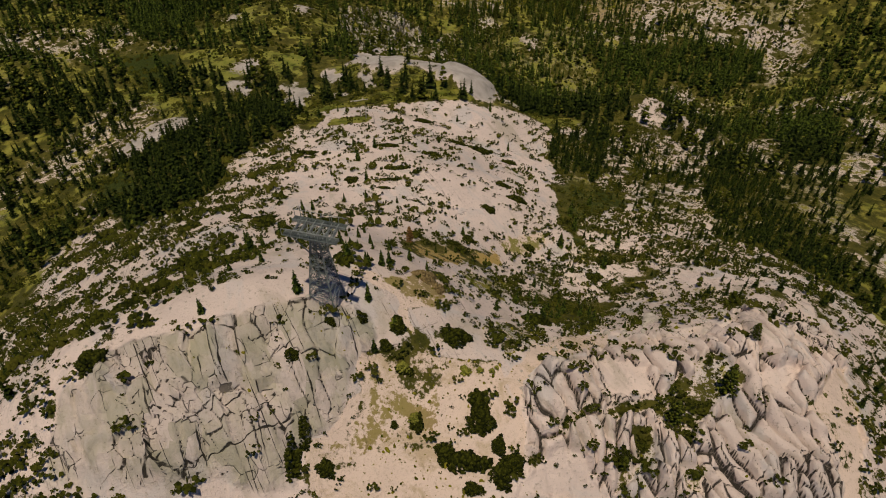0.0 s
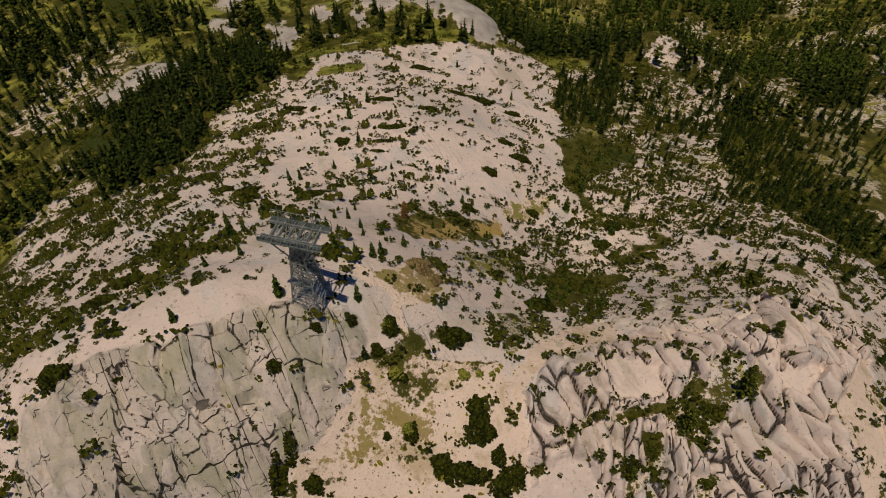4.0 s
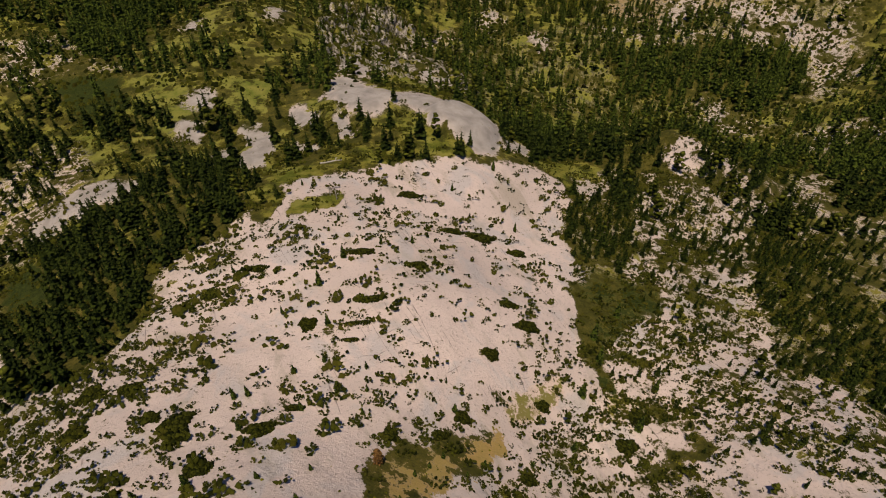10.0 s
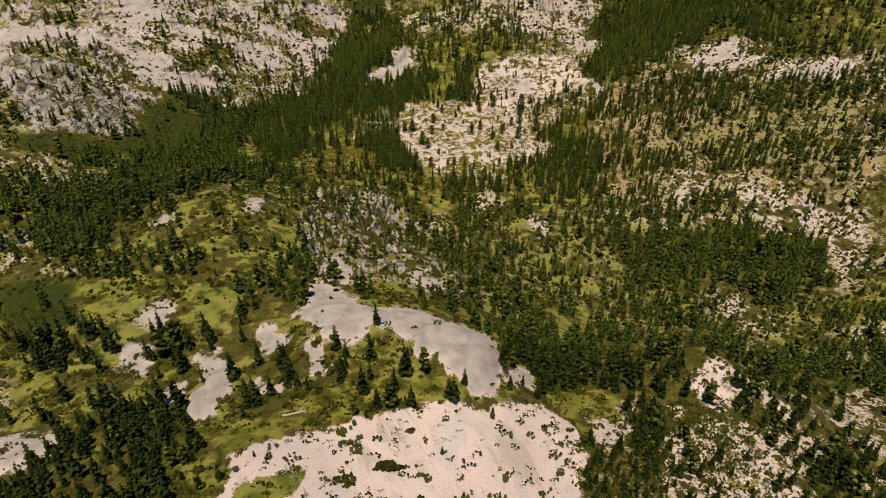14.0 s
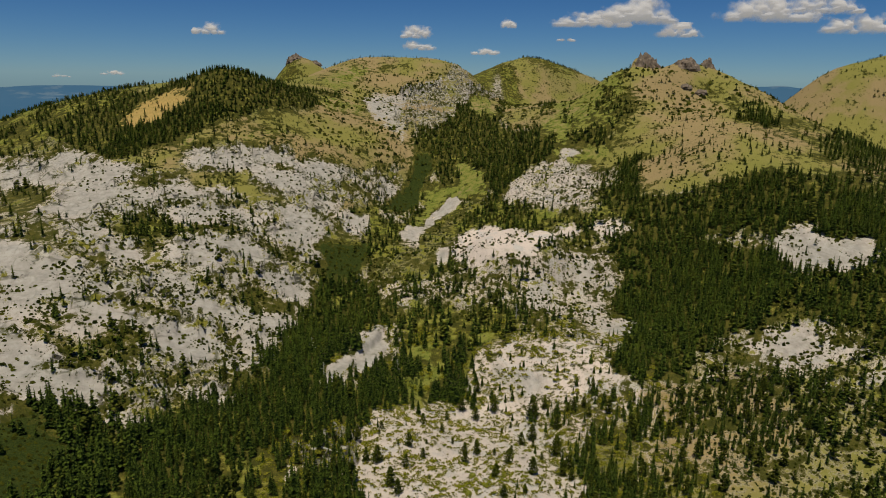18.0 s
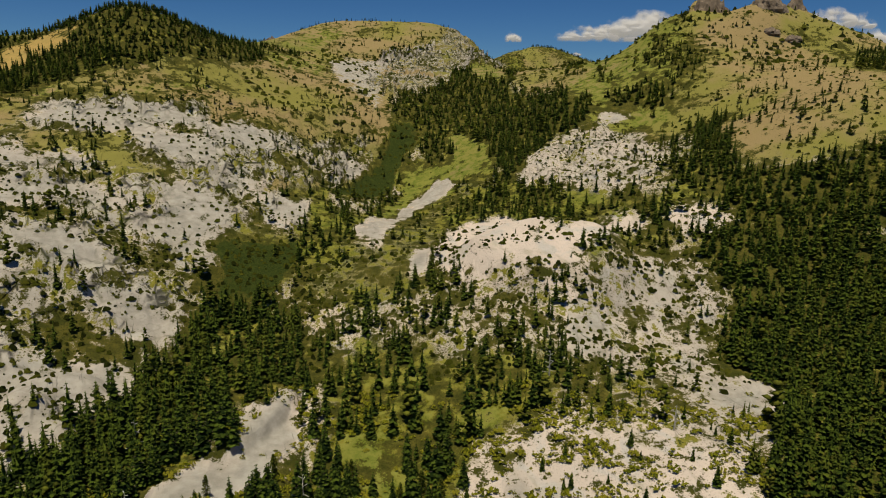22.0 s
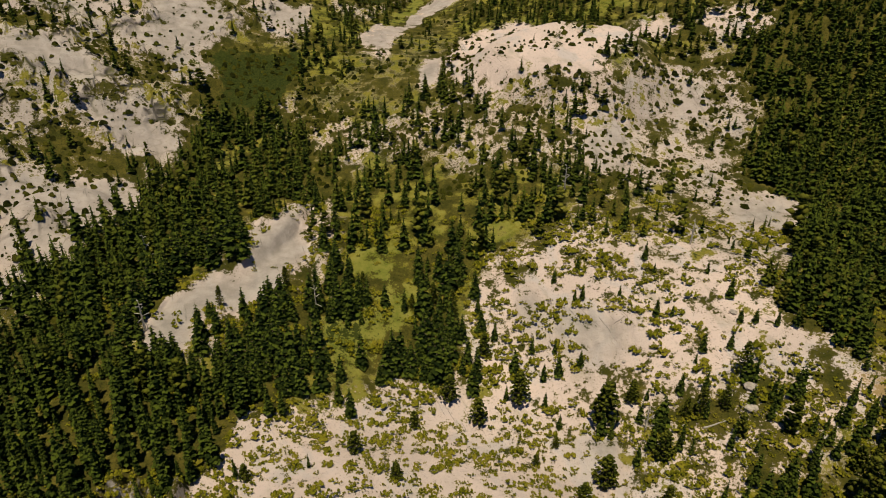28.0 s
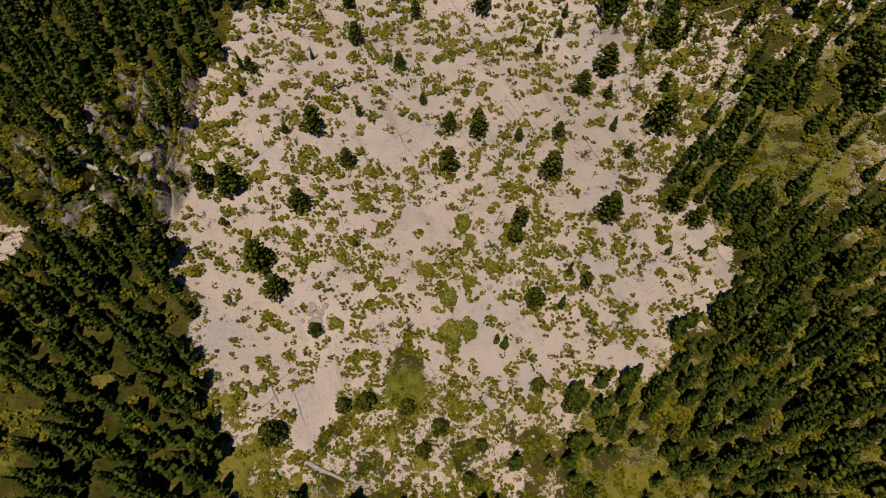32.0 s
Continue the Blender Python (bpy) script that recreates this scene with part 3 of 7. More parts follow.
patch("darkcliff", (-131.6, 245.2), (-119, 247.5), (-99.7, 238.5), (-96.8, 235), (-81.5, 231.6), (-75.7, 220.5), (-81.8, 208), (-97.5, 201.4), (-107.9, 205.3))
patch("brush", (-105, 200.7), (-80.9, 206.3), (-82.2, 229.3), (-73.3, 235.1), (-66.5, 222.1), (-65, 212.1), (-86.5, 191.3), (-100.8, 193.9))
patch("granite", (-99.2, 191.2), (-92.6, 192.9), (-81.3, 186.3), (-75, 181.5), (-76.8, 175.9), (-87.9, 177))
patch("darkforest", (-88.7, 174.5), (-73.7, 178.9), (-75.3, 194.6), (-64.5, 210.9), (-55.9, 231.2), (-44.3, 246.8), (-32.2, 261.4), (-24.1, 256.7), (-35.4, 237), (-38.9, 208.2), (-44.1, 187.9), (-53.1, 181.7), (-61.7, 166.7), (-60.4, 153.9), (-63.5, 147.2), (-71.8, 147.9))
patch("forest", (-26.6, 223.5), (-7.3, 222.7), (5.5, 210.2), (29, 215.8), (40, 225.1), (43.5, 209.8), (30.8, 196.6), (12.7, 203.2), (8.1, 194.3), (-8.4, 192), (-17, 196.9))
patch("marsh", (-55.1, 213.4), (-52.4, 224.3), (-44.5, 202.4), (-47.6, 196.8))
patch("lastdome", (-26.1, 230.9), (-20.7, 242.9), (-9.3, 258.3), (5.9, 269.9), (15.8, 267.2), (23.9, 247.1), (33.2, 235.5), (38.8, 228.1), (29.3, 218.6), (17.6, 211), (5.5, 212.8), (-7.6, 227.7), (-20.6, 226.5))
patch("glade", (-60.4, 153.9), (-61.7, 166.7), (-51.1, 176.8), (-36.2, 187.2), (-31, 186.6), (-26.3, 157.2), (-17.8, 123.7), (-58.4, 127.7), (-59.6, 137.7))
patch("granite", (-27.9, 173.2), (-26.7, 190.3), (-17.3, 199.3), (-8.7, 196.5), (-4.8, 176.6), (4.9, 157.4), (6.6, 142.8), (1, 141.8), (-10, 142.4), (-20.1, 147.1), (-25.3, 153.3))
patch("greyslab", (-45.9, 147.7), (-45.2, 151.8), (-42.4, 151.5), (-40.8, 147.9), (-43.3, 145))
patch("greyslab", (-32.5, 147.6), (-31.2, 153.4), (-28.2, 153.7), (-27.8, 146.1), (-30.9, 144.2))
patch("greyslab", (-55.5, 154.5), (-54.9, 161.9), (-50.6, 163.2), (-49.6, 157.3), (-53.2, 154.1))
patch("greyslab", (-37.4, 164.2), (-39.3, 172.9), (-36.7, 172.7), (-35.3, 162.5))
patch("greyslab", (-20.7, 149.9), (-18.1, 151.8), (-13.1, 145), (-14.3, 141.3))
patch("greyslab", (-4.9, 147.8), (-1.1, 148.2), (2.8, 145.4), (-1.8, 143))
patch("scrub", (65.1, 170.9), (71.8, 169.4), (73.5, 160.1), (76.1, 156.5), (66.1, 156.4))
patch("scrub", (8.3, 200.7), (14.3, 205.6), (18.4, 200.9), (13.7, 194.1))
patch("scrub", (23.7, 196.1), (27.6, 193.8), (29, 185), (25, 184.7))
patch("glade", (-63.6, 160.1), (-48.2, 159.3), (-27.1, 157.7), (-19.4, 139.9), (-17.1, 119.5), (-10.6, 108.3), (-15.7, 105.3), (-21.1, 102.4), (-25.1, 97.2), (-32.7, 99.3), (-49.1, 99.7), (-65.9, 125.3), (-56, 129.2))
patch("forest", (-60, 119.7), (-61, 129.9), (-52.8, 128.5), (-46.5, 122.6), (-50.5, 118.2), (-52.6, 111.6))
patch("brush", (-75, 140.7), (-62.1, 139.4), (-56, 129.2), (-59.9, 124.4), (-62.8, 120))
patch("forest", (-33.4, 138.3), (-24.7, 156.4), (-17.1, 124.5), (-21.1, 122.6), (-26.4, 119.8), (-30.5, 125.2))
patch("forest", (-45.1, 142), (-39.3, 148.6), (-34.3, 138.1), (-36.5, 127.8), (-40, 130.6))
patch("meadow", (-39.4, 133.8), (-32.5, 138.5), (-28.3, 123.8), (-35.5, 122.4))
patch("greyslab", (-21.2, 141.2), (-15.1, 137.5), (-9.9, 127.3), (-3.2, 129.8), (0.4, 127), (6.7, 131.3), (9.5, 131), (10.9, 124.7), (11, 116.6), (9.1, 112.2), (6, 111.8), (3.7, 113.4), (-0.9, 115.5), (-1.8, 119.1), (-6.1, 123), (-10.5, 119), (-14.3, 120.7), (-18.8, 127.8))
patch("greyslab", (-32.3, 117.7), (-29.8, 120), (-27.4, 117.5), (-25, 106.1), (-28.5, 104.6))
patch("greyslab", (-23.8, 110), (-22.7, 112.4), (-17.9, 108.6), (-23, 108.4))
patch("greyslab", (-25.3, 122.2), (-23.5, 125.2), (-20.7, 122.5), (-20.4, 115.8), (-23.7, 119.2))
patch("greyslab", (-16.9, 118.5), (-14.3, 117.9), (-11.9, 112.4), (-15, 112.7))
patch("greyslab", (-44.9, 127), (-41.8, 130.5), (-38.9, 127.7), (-41.2, 124.2))
patch("greyslab", (-43.6, 119.9), (-40.8, 121.1), (-38.3, 115.4), (-41.3, 115.8))
patch("greyslab", (-35.8, 111.8), (-33.1, 112.5), (-31.1, 106.6), (-34, 107.8))
patch("greyslab", (-49.8, 100.7), (-46.7, 102.5), (-43.2, 99.7), (-46.6, 95.6))
patch("greyslab", (12.6, 119.6), (17.9, 125.2), (15.6, 116.1), (10.9, 115.3))
patch("shelf", (-24.3, 92.3), (-21, 102.1), (-15.7, 105.3), (-10.6, 108.3), (-2.1, 109.2), (3.7, 112.9), (5.9, 110.6), (0.8, 107), (-3.2, 103.9), (-12, 100.8), (-18.8, 97.5), (-21.5, 91.2))
patch("shelf", (16.7, 115.4), (23.8, 120.5), (28.8, 116.3), (24.2, 107.9), (19.3, 107.2))
patch("shelf", (-0.9, 114.8), (3.7, 113.4), (5.2, 110.5), (-0.7, 109.4))
patch("forest", (-11.5, 114.3), (-8.9, 118.9), (-2.7, 120.7), (-1.2, 114.8), (-2.2, 110.3), (-9.2, 108.4))
patch("forest", (-20.9, 114.7), (-17, 114.9), (-10.7, 109.4), (-16.2, 107.7), (-19.6, 109.6))
patch("forest", (-24.3, 108.2), (-20.1, 108.5), (-17.9, 103.2), (-22.2, 102.6))
patch("darkforest", (13, 127.4), (24.8, 139.4), (32, 128.6), (37.8, 124.3), (38.1, 119.3), (35.3, 112.6), (32.1, 119.3), (26.8, 122.1), (17, 117.3))
patch("meadow", (24.5, 152.4), (35.8, 161.4), (29.5, 139.1), (22.9, 137.5))
patch("openwood", (29.5, 119.2), (33.1, 116.7), (33.9, 108.2), (31, 99.6), (16.7, 96.4), (18.9, 105.1), (23.3, 107.6))
patch("slab", (39.4, 123.9), (44.3, 124.2), (47.8, 120.9), (46.8, 119.6), (41.5, 119.3))
patch("scrub", (48.8, 123.4), (61.1, 124.6), (70.6, 125.3), (73.7, 121.2), (67.1, 114.4), (55.8, 113.6), (53.2, 104.8), (51.1, 109.5), (50.7, 113.4), (56.3, 118.7))
patch("darkforest", (36.9, 118.1), (46.7, 119), (55.8, 117.1), (50.2, 111.3), (48.9, 103.2), (40.2, 101.7), (33.7, 105.3))
patch("darkforest", (-40.9, 97.3), (-32.7, 99.3), (-25.8, 97.3), (-25, 89.8), (-40.9, 92.1))
patch("flankscrub", (18.6, 94.3), (25.7, 88.6), (37.3, 99), (42, 82.2), (42.9, 73.3), (53.2, 69.6), (38.9, 52.3), (11.2, 53.1), (13.7, 61.5), (20.1, 63.6), (18.3, 70.9))
patch("darkforest", (32.5, 118.2), (42.6, 118.6), (52.7, 115.2), (58.6, 108.7), (80.3, 112.5), (58, 76.4), (45.7, 78.3), (43.8, 86.8), (43.2, 99.5), (40, 107.5))
patch("flankwood", (20.7, 108.4), (32.5, 118.2), (34.9, 109), (25.7, 88.6), (19.6, 85.8), (18.8, 93))
patch("scrub", (22.6, 113.8), (31, 116.1), (28.4, 108.5), (22.3, 106.7))
patch("brush", (32.6, 101.9), (40, 107.5), (34.3, 90.9), (29.7, 91.2))
patch("openwood", (60.9, 109.2), (80.3, 112.5), (64.2, 86.2), (55.2, 89))
patch("scrub", (35.7, 96.9), (42.2, 97.2), (42.4, 82.2), (36, 76.9), (30.7, 78.4), (31.3, 87.8))
patch("slab", (42.2, 122.4), (47.7, 124.2), (50.6, 120.3), (43.9, 119.8))
patch("scrub", (53.5, 118), (79.7, 131.1), (70, 118.9), (53.2, 107.8), (52, 113.4))
patch("darkforest", (-27.6, 104), (-24.1, 89.8), (-25.5, 82.4), (-30.5, 80.5), (-29.8, 67.8), (-31.9, 59.3), (-36.7, 56.7), (-51.9, 77.1), (-50.8, 90.1), (-47.7, 95.4), (-40.3, 106), (-32.3, 107.9))
patch("smoothslab", (-57.1, 96.9), (-51.6, 101.8), (-44.3, 103.7), (-45, 97.8), (-52.4, 93), (-52.6, 90.1))
patch("brush", (-56.6, 84.5), (-51.4, 84.8), (-44.6, 76.6), (-49.3, 73.4))
patch("slab", (-22.7, 87.3), (-20.3, 95.7), (-13.6, 101.2), (0.8, 106.2), (9.6, 109.4), (17.5, 112.4), (20.2, 108.1), (18.6, 94.3), (17.7, 79.7), (18.3, 70.9), (20, 66.5), (13.9, 62.9), (6.4, 59.2), (-2.9, 60.1), (-7.7, 59.7), (-22, 59), (-31.7, 59.8), (-29.1, 66.6), (-28.5, 75.1), (-25.5, 82.4))
patch("shelf", (-19.1, 88.7), (-15.4, 93.6), (-11.2, 95.3), (-12, 90.8), (-17, 87.1))
patch("shelf", (-22.7, 87.3), (-20.3, 95.7), (-18.2, 92.8), (-20.3, 86.3))
patch("mats", (-31.7, 59.8), (-29.1, 66.6), (-28.5, 75.1), (-24.3, 83.2), (-20, 77.3), (-18.3, 65.9), (-19.3, 58.3), (-11, 47.1), (-31.2, 49.1), (-36.7, 56.7))
patch("gully", (16.9, 83.7), (22.2, 87.6), (30.4, 87.6), (29, 80.2), (22.5, 75), (19, 71.1), (21.3, 66.6), (25.2, 65.1), (24.7, 61.4), (22.2, 65.1), (18.9, 67.1), (17.2, 72.2), (16.6, 77.2))
patch("mats", (-28.1, 30.1), (-47.4, 53.6), (-40, 57.6), (-32.6, 60.7), (-20.4, 55.1), (-16.8, 46.9), (-14.8, 38.4), (-19.8, 39.8), (-19.1, 34), (-22.5, 31.9))
patch("spurscrub", (-17.9, 47.2), (-19.6, 56.3), (-4.3, 57.5), (7.8, 58.5), (5.4, 39.2), (0.4, 36.1), (-5.3, 38.3), (-11.2, 37), (-14.8, 38.4))
patch("spursmooth", (-19.2, 31.5), (-17.2, 33.9), (-10.5, 34.9), (-4.4, 35.3), (-4.3, 31.9), (-6.5, 32.5), (-10.7, 33.2), (-15.8, 31.7))
patch("spursmooth", (-13.8, 50.7), (-5.3, 56.1), (-4.2, 48.7), (-8, 46), (-11.4, 45.3))
patch("ochre", (-4.5, 52.8), (-1.9, 53.4), (6.6, 60.1), (7, 56.5), (3.1, 51.9), (-2.6, 46.3), (-4.1, 48))
patch("grass", (1.9, 48.9), (6.1, 53.3), (7, 49.5), (5.9, 44.7), (2.8, 45.2))
patch("dryflat", (-5.3, 38.3), (-3.1, 40.3), (0.6, 44.3), (-0.1, 37.2), (-2.5, 36), (-4.5, 36.6))
patch("dryflat", (6, 62.5), (14.2, 68.2), (15, 65.3), (7.9, 60.1))
patch("flankscrub", (7.7, 57.5), (15.2, 63.6), (19.2, 61.5), (20.4, 54.4), (12.6, 48), (8.2, 46), (6.4, 50.3))
patch("gully", (10.1, 46.9), (13.8, 53.4), (20.4, 54.4), (17.7, 49.1), (12.1, 43.3), (9.2, 41.6))
patch("flankscrub", (10.1, 40.9), (19.7, 51.9), (31.2, 53), (42.3, 51.3), (39.1, 47.9), (23.6, 38.9), (15.7, 39.6))
patch("sand", (-7.9, 38.5), (-6.2, 38.9), (-3.7, 37.3), (-2.1, 34.6), (-0.1, 32.9), (-1.4, 32.4), (-2.8, 34.2), (-4.8, 36.7), (-6.8, 37.4))
patch("sand", (-6.5, 30.8), (-5.1, 31.8), (-2.8, 32.5), (1.2, 32.7), (4.9, 33.2), (5.4, 30.7), (6.4, 29.2), (6.9, 26), (5.1, 24.6), (1.1, 23.2), (-2.8, 22.7), (-9.5, 22.4), (-9.7, 24.9), (-7.2, 27.6), (-6.1, 29))
patch("dryflat", (-5.8, 30.3), (-2.8, 32.2), (-0.1, 31.8), (0.7, 28.9), (-1.2, 26.1), (-5.1, 25.3), (-8, 23.8), (-8.7, 25), (-6.5, 27.7))
patch("sand", (5.2, 31.5), (7.1, 33.5), (11.1, 38.6), (15.8, 40), (15.6, 37.1), (9.5, 33.6), (6.9, 31.5), (6.4, 29.6))
patch("grass", (4.9, 39), (9.1, 39.9), (7.8, 35.8), (5.8, 32.8), (5.2, 34.8))
patch("craglets", (6.6, 29.6), (6.8, 30.8), (9.5, 33.6), (14.5, 37), (19.9, 39), (24.3, 38.8), (39.3, 48.3), (40.7, 44.7), (38.8, 38.4), (33.1, 23.3), (5.1, 22.8), (7.5, 25.6), (6.9, 27))
patch("thicket", (13, 30.1), (17.8, 31.4), (21.5, 33.1), (23.1, 35), (24.8, 34.4), (24.9, 31.3), (21.4, 29.6), (19.6, 27.7), (17.6, 28.5), (17.4, 29.9), (13.4, 29.6))
patch("thicket", (15.6, 29.1), (17.2, 28.8), (17.2, 26.5), (15, 25), (12.5, 24.2), (13.7, 25.8), (15.6, 26.4))
patch("thicket", (9.3, 28.3), (12.1, 29.7), (12.6, 29.2), (9.8, 27.8))
patch("thicket", (18.5, 25.5), (20.9, 25.8), (20.4, 24.1), (18.7, 24.3))
patch("thicket", (12.8, 23.8), (17.4, 24.2), (18.2, 23.1), (12.9, 23.3))
patch("thicket", (24.8, 36.7), (27.8, 37.1), (28.3, 35.7), (25.3, 35.2))
patch("thicket", (6.9, 26.3), (8.2, 26.5), (8.4, 25.5), (7.2, 25))
patch("cragslab", (7.5, 25.2), (9.3, 26.8), (11.5, 26), (12.5, 24.2), (9.2, 23.1), (5.1, 22.8))
patch("cragslab", (13.8, 34.4), (17.8, 34), (17.5, 32), (14, 31))
patch("cragslab", (25.4, 32.6), (30.1, 33.3), (27.5, 30.2), (25.6, 31.5))
patch("sand", (29, 29.9), (37.9, 36.2), (33.1, 23.3), (30.6, 23.2), (31.1, 27.4))
patch("cliff", (-25.2, 27), (-23.1, 29.4), (-19.1, 30.8), (-15.8, 31.7), (-10.7, 33.7), (-6.5, 33.8), (-5.4, 32.6), (-6.5, 30.2), (-7.2, 27.6), (-9.7, 25.2), (-10.5, 22.3), (-26.6, 21.6), (-26.3, 26.2))
patch("terrace", (-107.4, 384.8), (-75.9, 394.1), (-55.3, 419.1), (-27.1, 441.7), (-10.7, 433.1), (-7.8, 421.5), (-15.2, 406.3), (-20.1, 384.7), (-32, 365.5), (-49.8, 362.2), (-64.2, 354.3), (-80.5, 361.3), (-87.9, 351.9))
patch("granite", (-87.9, 351.9), (-80.3, 360.7), (-64.5, 355), (-49.8, 362.2), (-39.6, 346), (-33.9, 334.9), (-33.8, 326.9), (-35.8, 316.9), (-38.9, 299), (-41.1, 285.3), (-38.5, 279.7), (-43.8, 276.8))
patch("smoothslab", (-82.4, 342.4), (-74.3, 346.7), (-57.1, 348), (-59.4, 342.3), (-67.9, 337), (-77.5, 334.1))
patch("smoothslab", (-33.6, 358.2), (-22.9, 368), (-21.4, 356.6), (-29, 352.9))
patch("smoothslab", (-86.9, 371.2), (-83.5, 375.2), (-80, 368.3), (-83.1, 366.5))
patch("smoothslab", (-55.7, 296.1), (-41.1, 303.8), (-38.8, 300.8), (-44.8, 291.5), (-53.4, 292.1))
patch("greyslab", (-49.8, 286.6), (-42.6, 285.2), (-40, 284.6), (-39.3, 280.2), (-44.6, 278.1))
patch("smoothslab", (-51.8, 304.2), (-44.7, 306.4), (-44.9, 304.5), (-50.4, 301.5))
patch("brush", (-43.3, 342.7), (-33.9, 343.1), (-24.9, 345.9), (-19.8, 348.4), (-20.2, 335.4), (-25.6, 329.1), (-31.2, 325.4), (-34.6, 329.6), (-33.9, 334.9), (-42.8, 337.9))
patch("ledgewood", (-56, 300.3), (-52.2, 308.9), (-44.1, 307.3), (-36.3, 318.4), (-35.5, 316.1), (-43.7, 306.1), (-55.1, 298.6))
patch("brush", (-19.3, 379.6), (-15.2, 406.3), (-7.8, 421.5), (-8.8, 432.9), (0.9, 430), (-0.4, 419.9), (-5.3, 412.2), (-6.2, 401.3), (-12.4, 384.2))
patch("clearing", (-21.3, 335.1), (-10.9, 352.9), (-3.5, 370.8), (12.3, 399.1), (23.7, 397.5), (22.9, 380.5), (12.4, 368.9), (5.5, 335.4), (1.3, 329.1), (-7.5, 327.9), (-18.8, 328.8))
patch("meadow", (-7, 411), (5.3, 410.9), (24, 404.6), (23.5, 392.4), (12.3, 398.1), (-1, 400.1))
patch("meadow", (-7.5, 368.6), (-1, 400.1), (12.3, 402.5), (18.8, 396.6), (10.8, 387.8), (-1.5, 364.9), (-5.5, 350.4))
patch("gravel", (-10.7, 351.2), (-10.1, 366.7), (-3.5, 370.8), (-0.4, 391), (12.3, 400.1), (17.2, 394.6), (7.7, 388.2), (-1.8, 368), (-5.2, 347.8))
patch("greyslab", (2.2, 341.4), (6.3, 343.6), (6.6, 335.7), (3.3, 333.5))
patch("darkforest", (0.1, 447), (12.1, 451.7), (31.5, 440.2), (55.2, 423.1), (51.6, 411.2), (44.1, 406), (35.9, 391.7), (31.7, 380.3), (27.1, 377.2), (23.9, 401.1), (5.2, 415.3), (0.9, 430))
patch("forest", (21.6, 385), (31.7, 380.3), (40, 366.9), (49.5, 354.4), (61.5, 348.5), (60, 343), (49, 346.4), (35.8, 340.7), (26.1, 363.6), (12.4, 359.2), (7.3, 350.9), (6.6, 371))
patch("knoll", (30.4, 381.4), (37.9, 395.5), (47.6, 407.2), (57.2, 414.1), (69.7, 401.9), (65.5, 375.3), (55.6, 359.1), (48.9, 357.8), (41.5, 367.5))
patch("greyslab", (57.7, 417.3), (69.5, 415.6), (70.1, 410.8), (58.9, 413.6))
patch("slab", (8.3, 337.9), (12.4, 354.3), (20.6, 362.5), (28.3, 358.1), (35.2, 336.6), (46.4, 345.2), (54.2, 345.3), (52.3, 339.7), (41.1, 331.7), (35.9, 326.7), (38.7, 323), (33.4, 323.1), (23.1, 327.2), (19.9, 325.1), (12.4, 330.5))
patch("slab", (60.5, 344.8), (70.1, 342.2), (72.3, 335.6), (61.7, 336.7))
patch("forest", (37.6, 330.1), (48.2, 342.4), (57, 340.1), (57.1, 336.2), (44.9, 327.8), (40, 324.4))
patch("openwood", (-9, 323.6), (1.6, 325.6), (12.4, 329.7), (23, 324.5), (34.4, 322.4), (32, 312.3), (27.7, 308.4), (12.5, 307.2), (2.9, 308.7), (-5.6, 314.5))
patch("scrub", (32.7, 316.7), (45.1, 328.8), (56.3, 337.3), (61.3, 331.1), (64.5, 326.6), (61.2, 319.6), (60.7, 309.2), (64, 301.5), (58.4, 285.8), (53.3, 291.2), (47.6, 298.7), (39.8, 303.1), (31.3, 307.2))
patch("forest", (-10.7, 309.1), (-1.4, 313.2), (12.5, 307.2), (27.7, 308.4), (30.7, 303.3), (26.2, 295.6), (19.2, 291.7), (12.6, 289.2), (14.9, 286.2), (12.6, 278.9), (12.6, 272.8), (-23.7, 264.3), (-20.1, 270), (-14.8, 278), (-10.6, 284.5), (-8, 295.2))
patch("darkforest", (-38.9, 280.8), (-39.9, 297.5), (-36.1, 315), (-31, 324.6), (-13.2, 322.5), (-7.7, 315.1), (-12, 306), (-17.1, 303.3), (-19.5, 296.2), (-19, 282.2), (-24.5, 277.3), (-26, 269), (-26.4, 263.8), (-34.6, 262.8), (-44.3, 277.5))
patch("darkforest", (59.1, 335.3), (71.3, 335.7), (75, 353.5), (86.8, 347.8), (101.9, 344.9), (59.2, 265.6), (52.5, 266.2), (51, 276.9), (58.8, 284.3), (64.1, 297.5), (62.4, 308.8), (63.4, 320.3), (65.6, 327.6))
patch("palescrub", (14.2, 286.2), (22.4, 291.2), (29.4, 294.2), (37, 291.1), (43.6, 286.2), (48.3, 278.7), (50.7, 268.9), (52, 266.4), (14.7, 273.1), (17, 279.1))
patch("scrub", (37.8, 298.2), (47.6, 298.7), (53.3, 291.2), (58.4, 285.8), (50.4, 277.1), (47.8, 281), (44, 287.5), (37.4, 292.6))
patch("smoothslab", (21.4, 278.7), (28, 284.6), (33.3, 277.7), (33.7, 272.9), (28.8, 271.8), (22.5, 275))
patch("meadow", (-31.3, 310.8), (-28.6, 316.4), (-25.2, 316.1), (-27.6, 310), (-29.8, 307.5))
patch("shelf", (-26.3, 268.9), (-24.7, 281.3), (-18.1, 284.5), (-16.4, 283.3), (-22.2, 275.2), (-24.1, 266.3))
patch("greyslab", (-25.3, 266.9), (-25.2, 269.2), (-22.7, 276.4), (-18.8, 281.5), (-17.8, 284.6), (-17.5, 292.7), (-13.3, 292.6), (-13.1, 302.6), (-10.9, 300.9), (-11.9, 293.7), (-10, 292.5), (-11.2, 286.8), (-14, 282.9), (-15.1, 279.2), (-17.9, 274.8), (-20.1, 270), (-22.7, 266), (-23.4, 264.4))
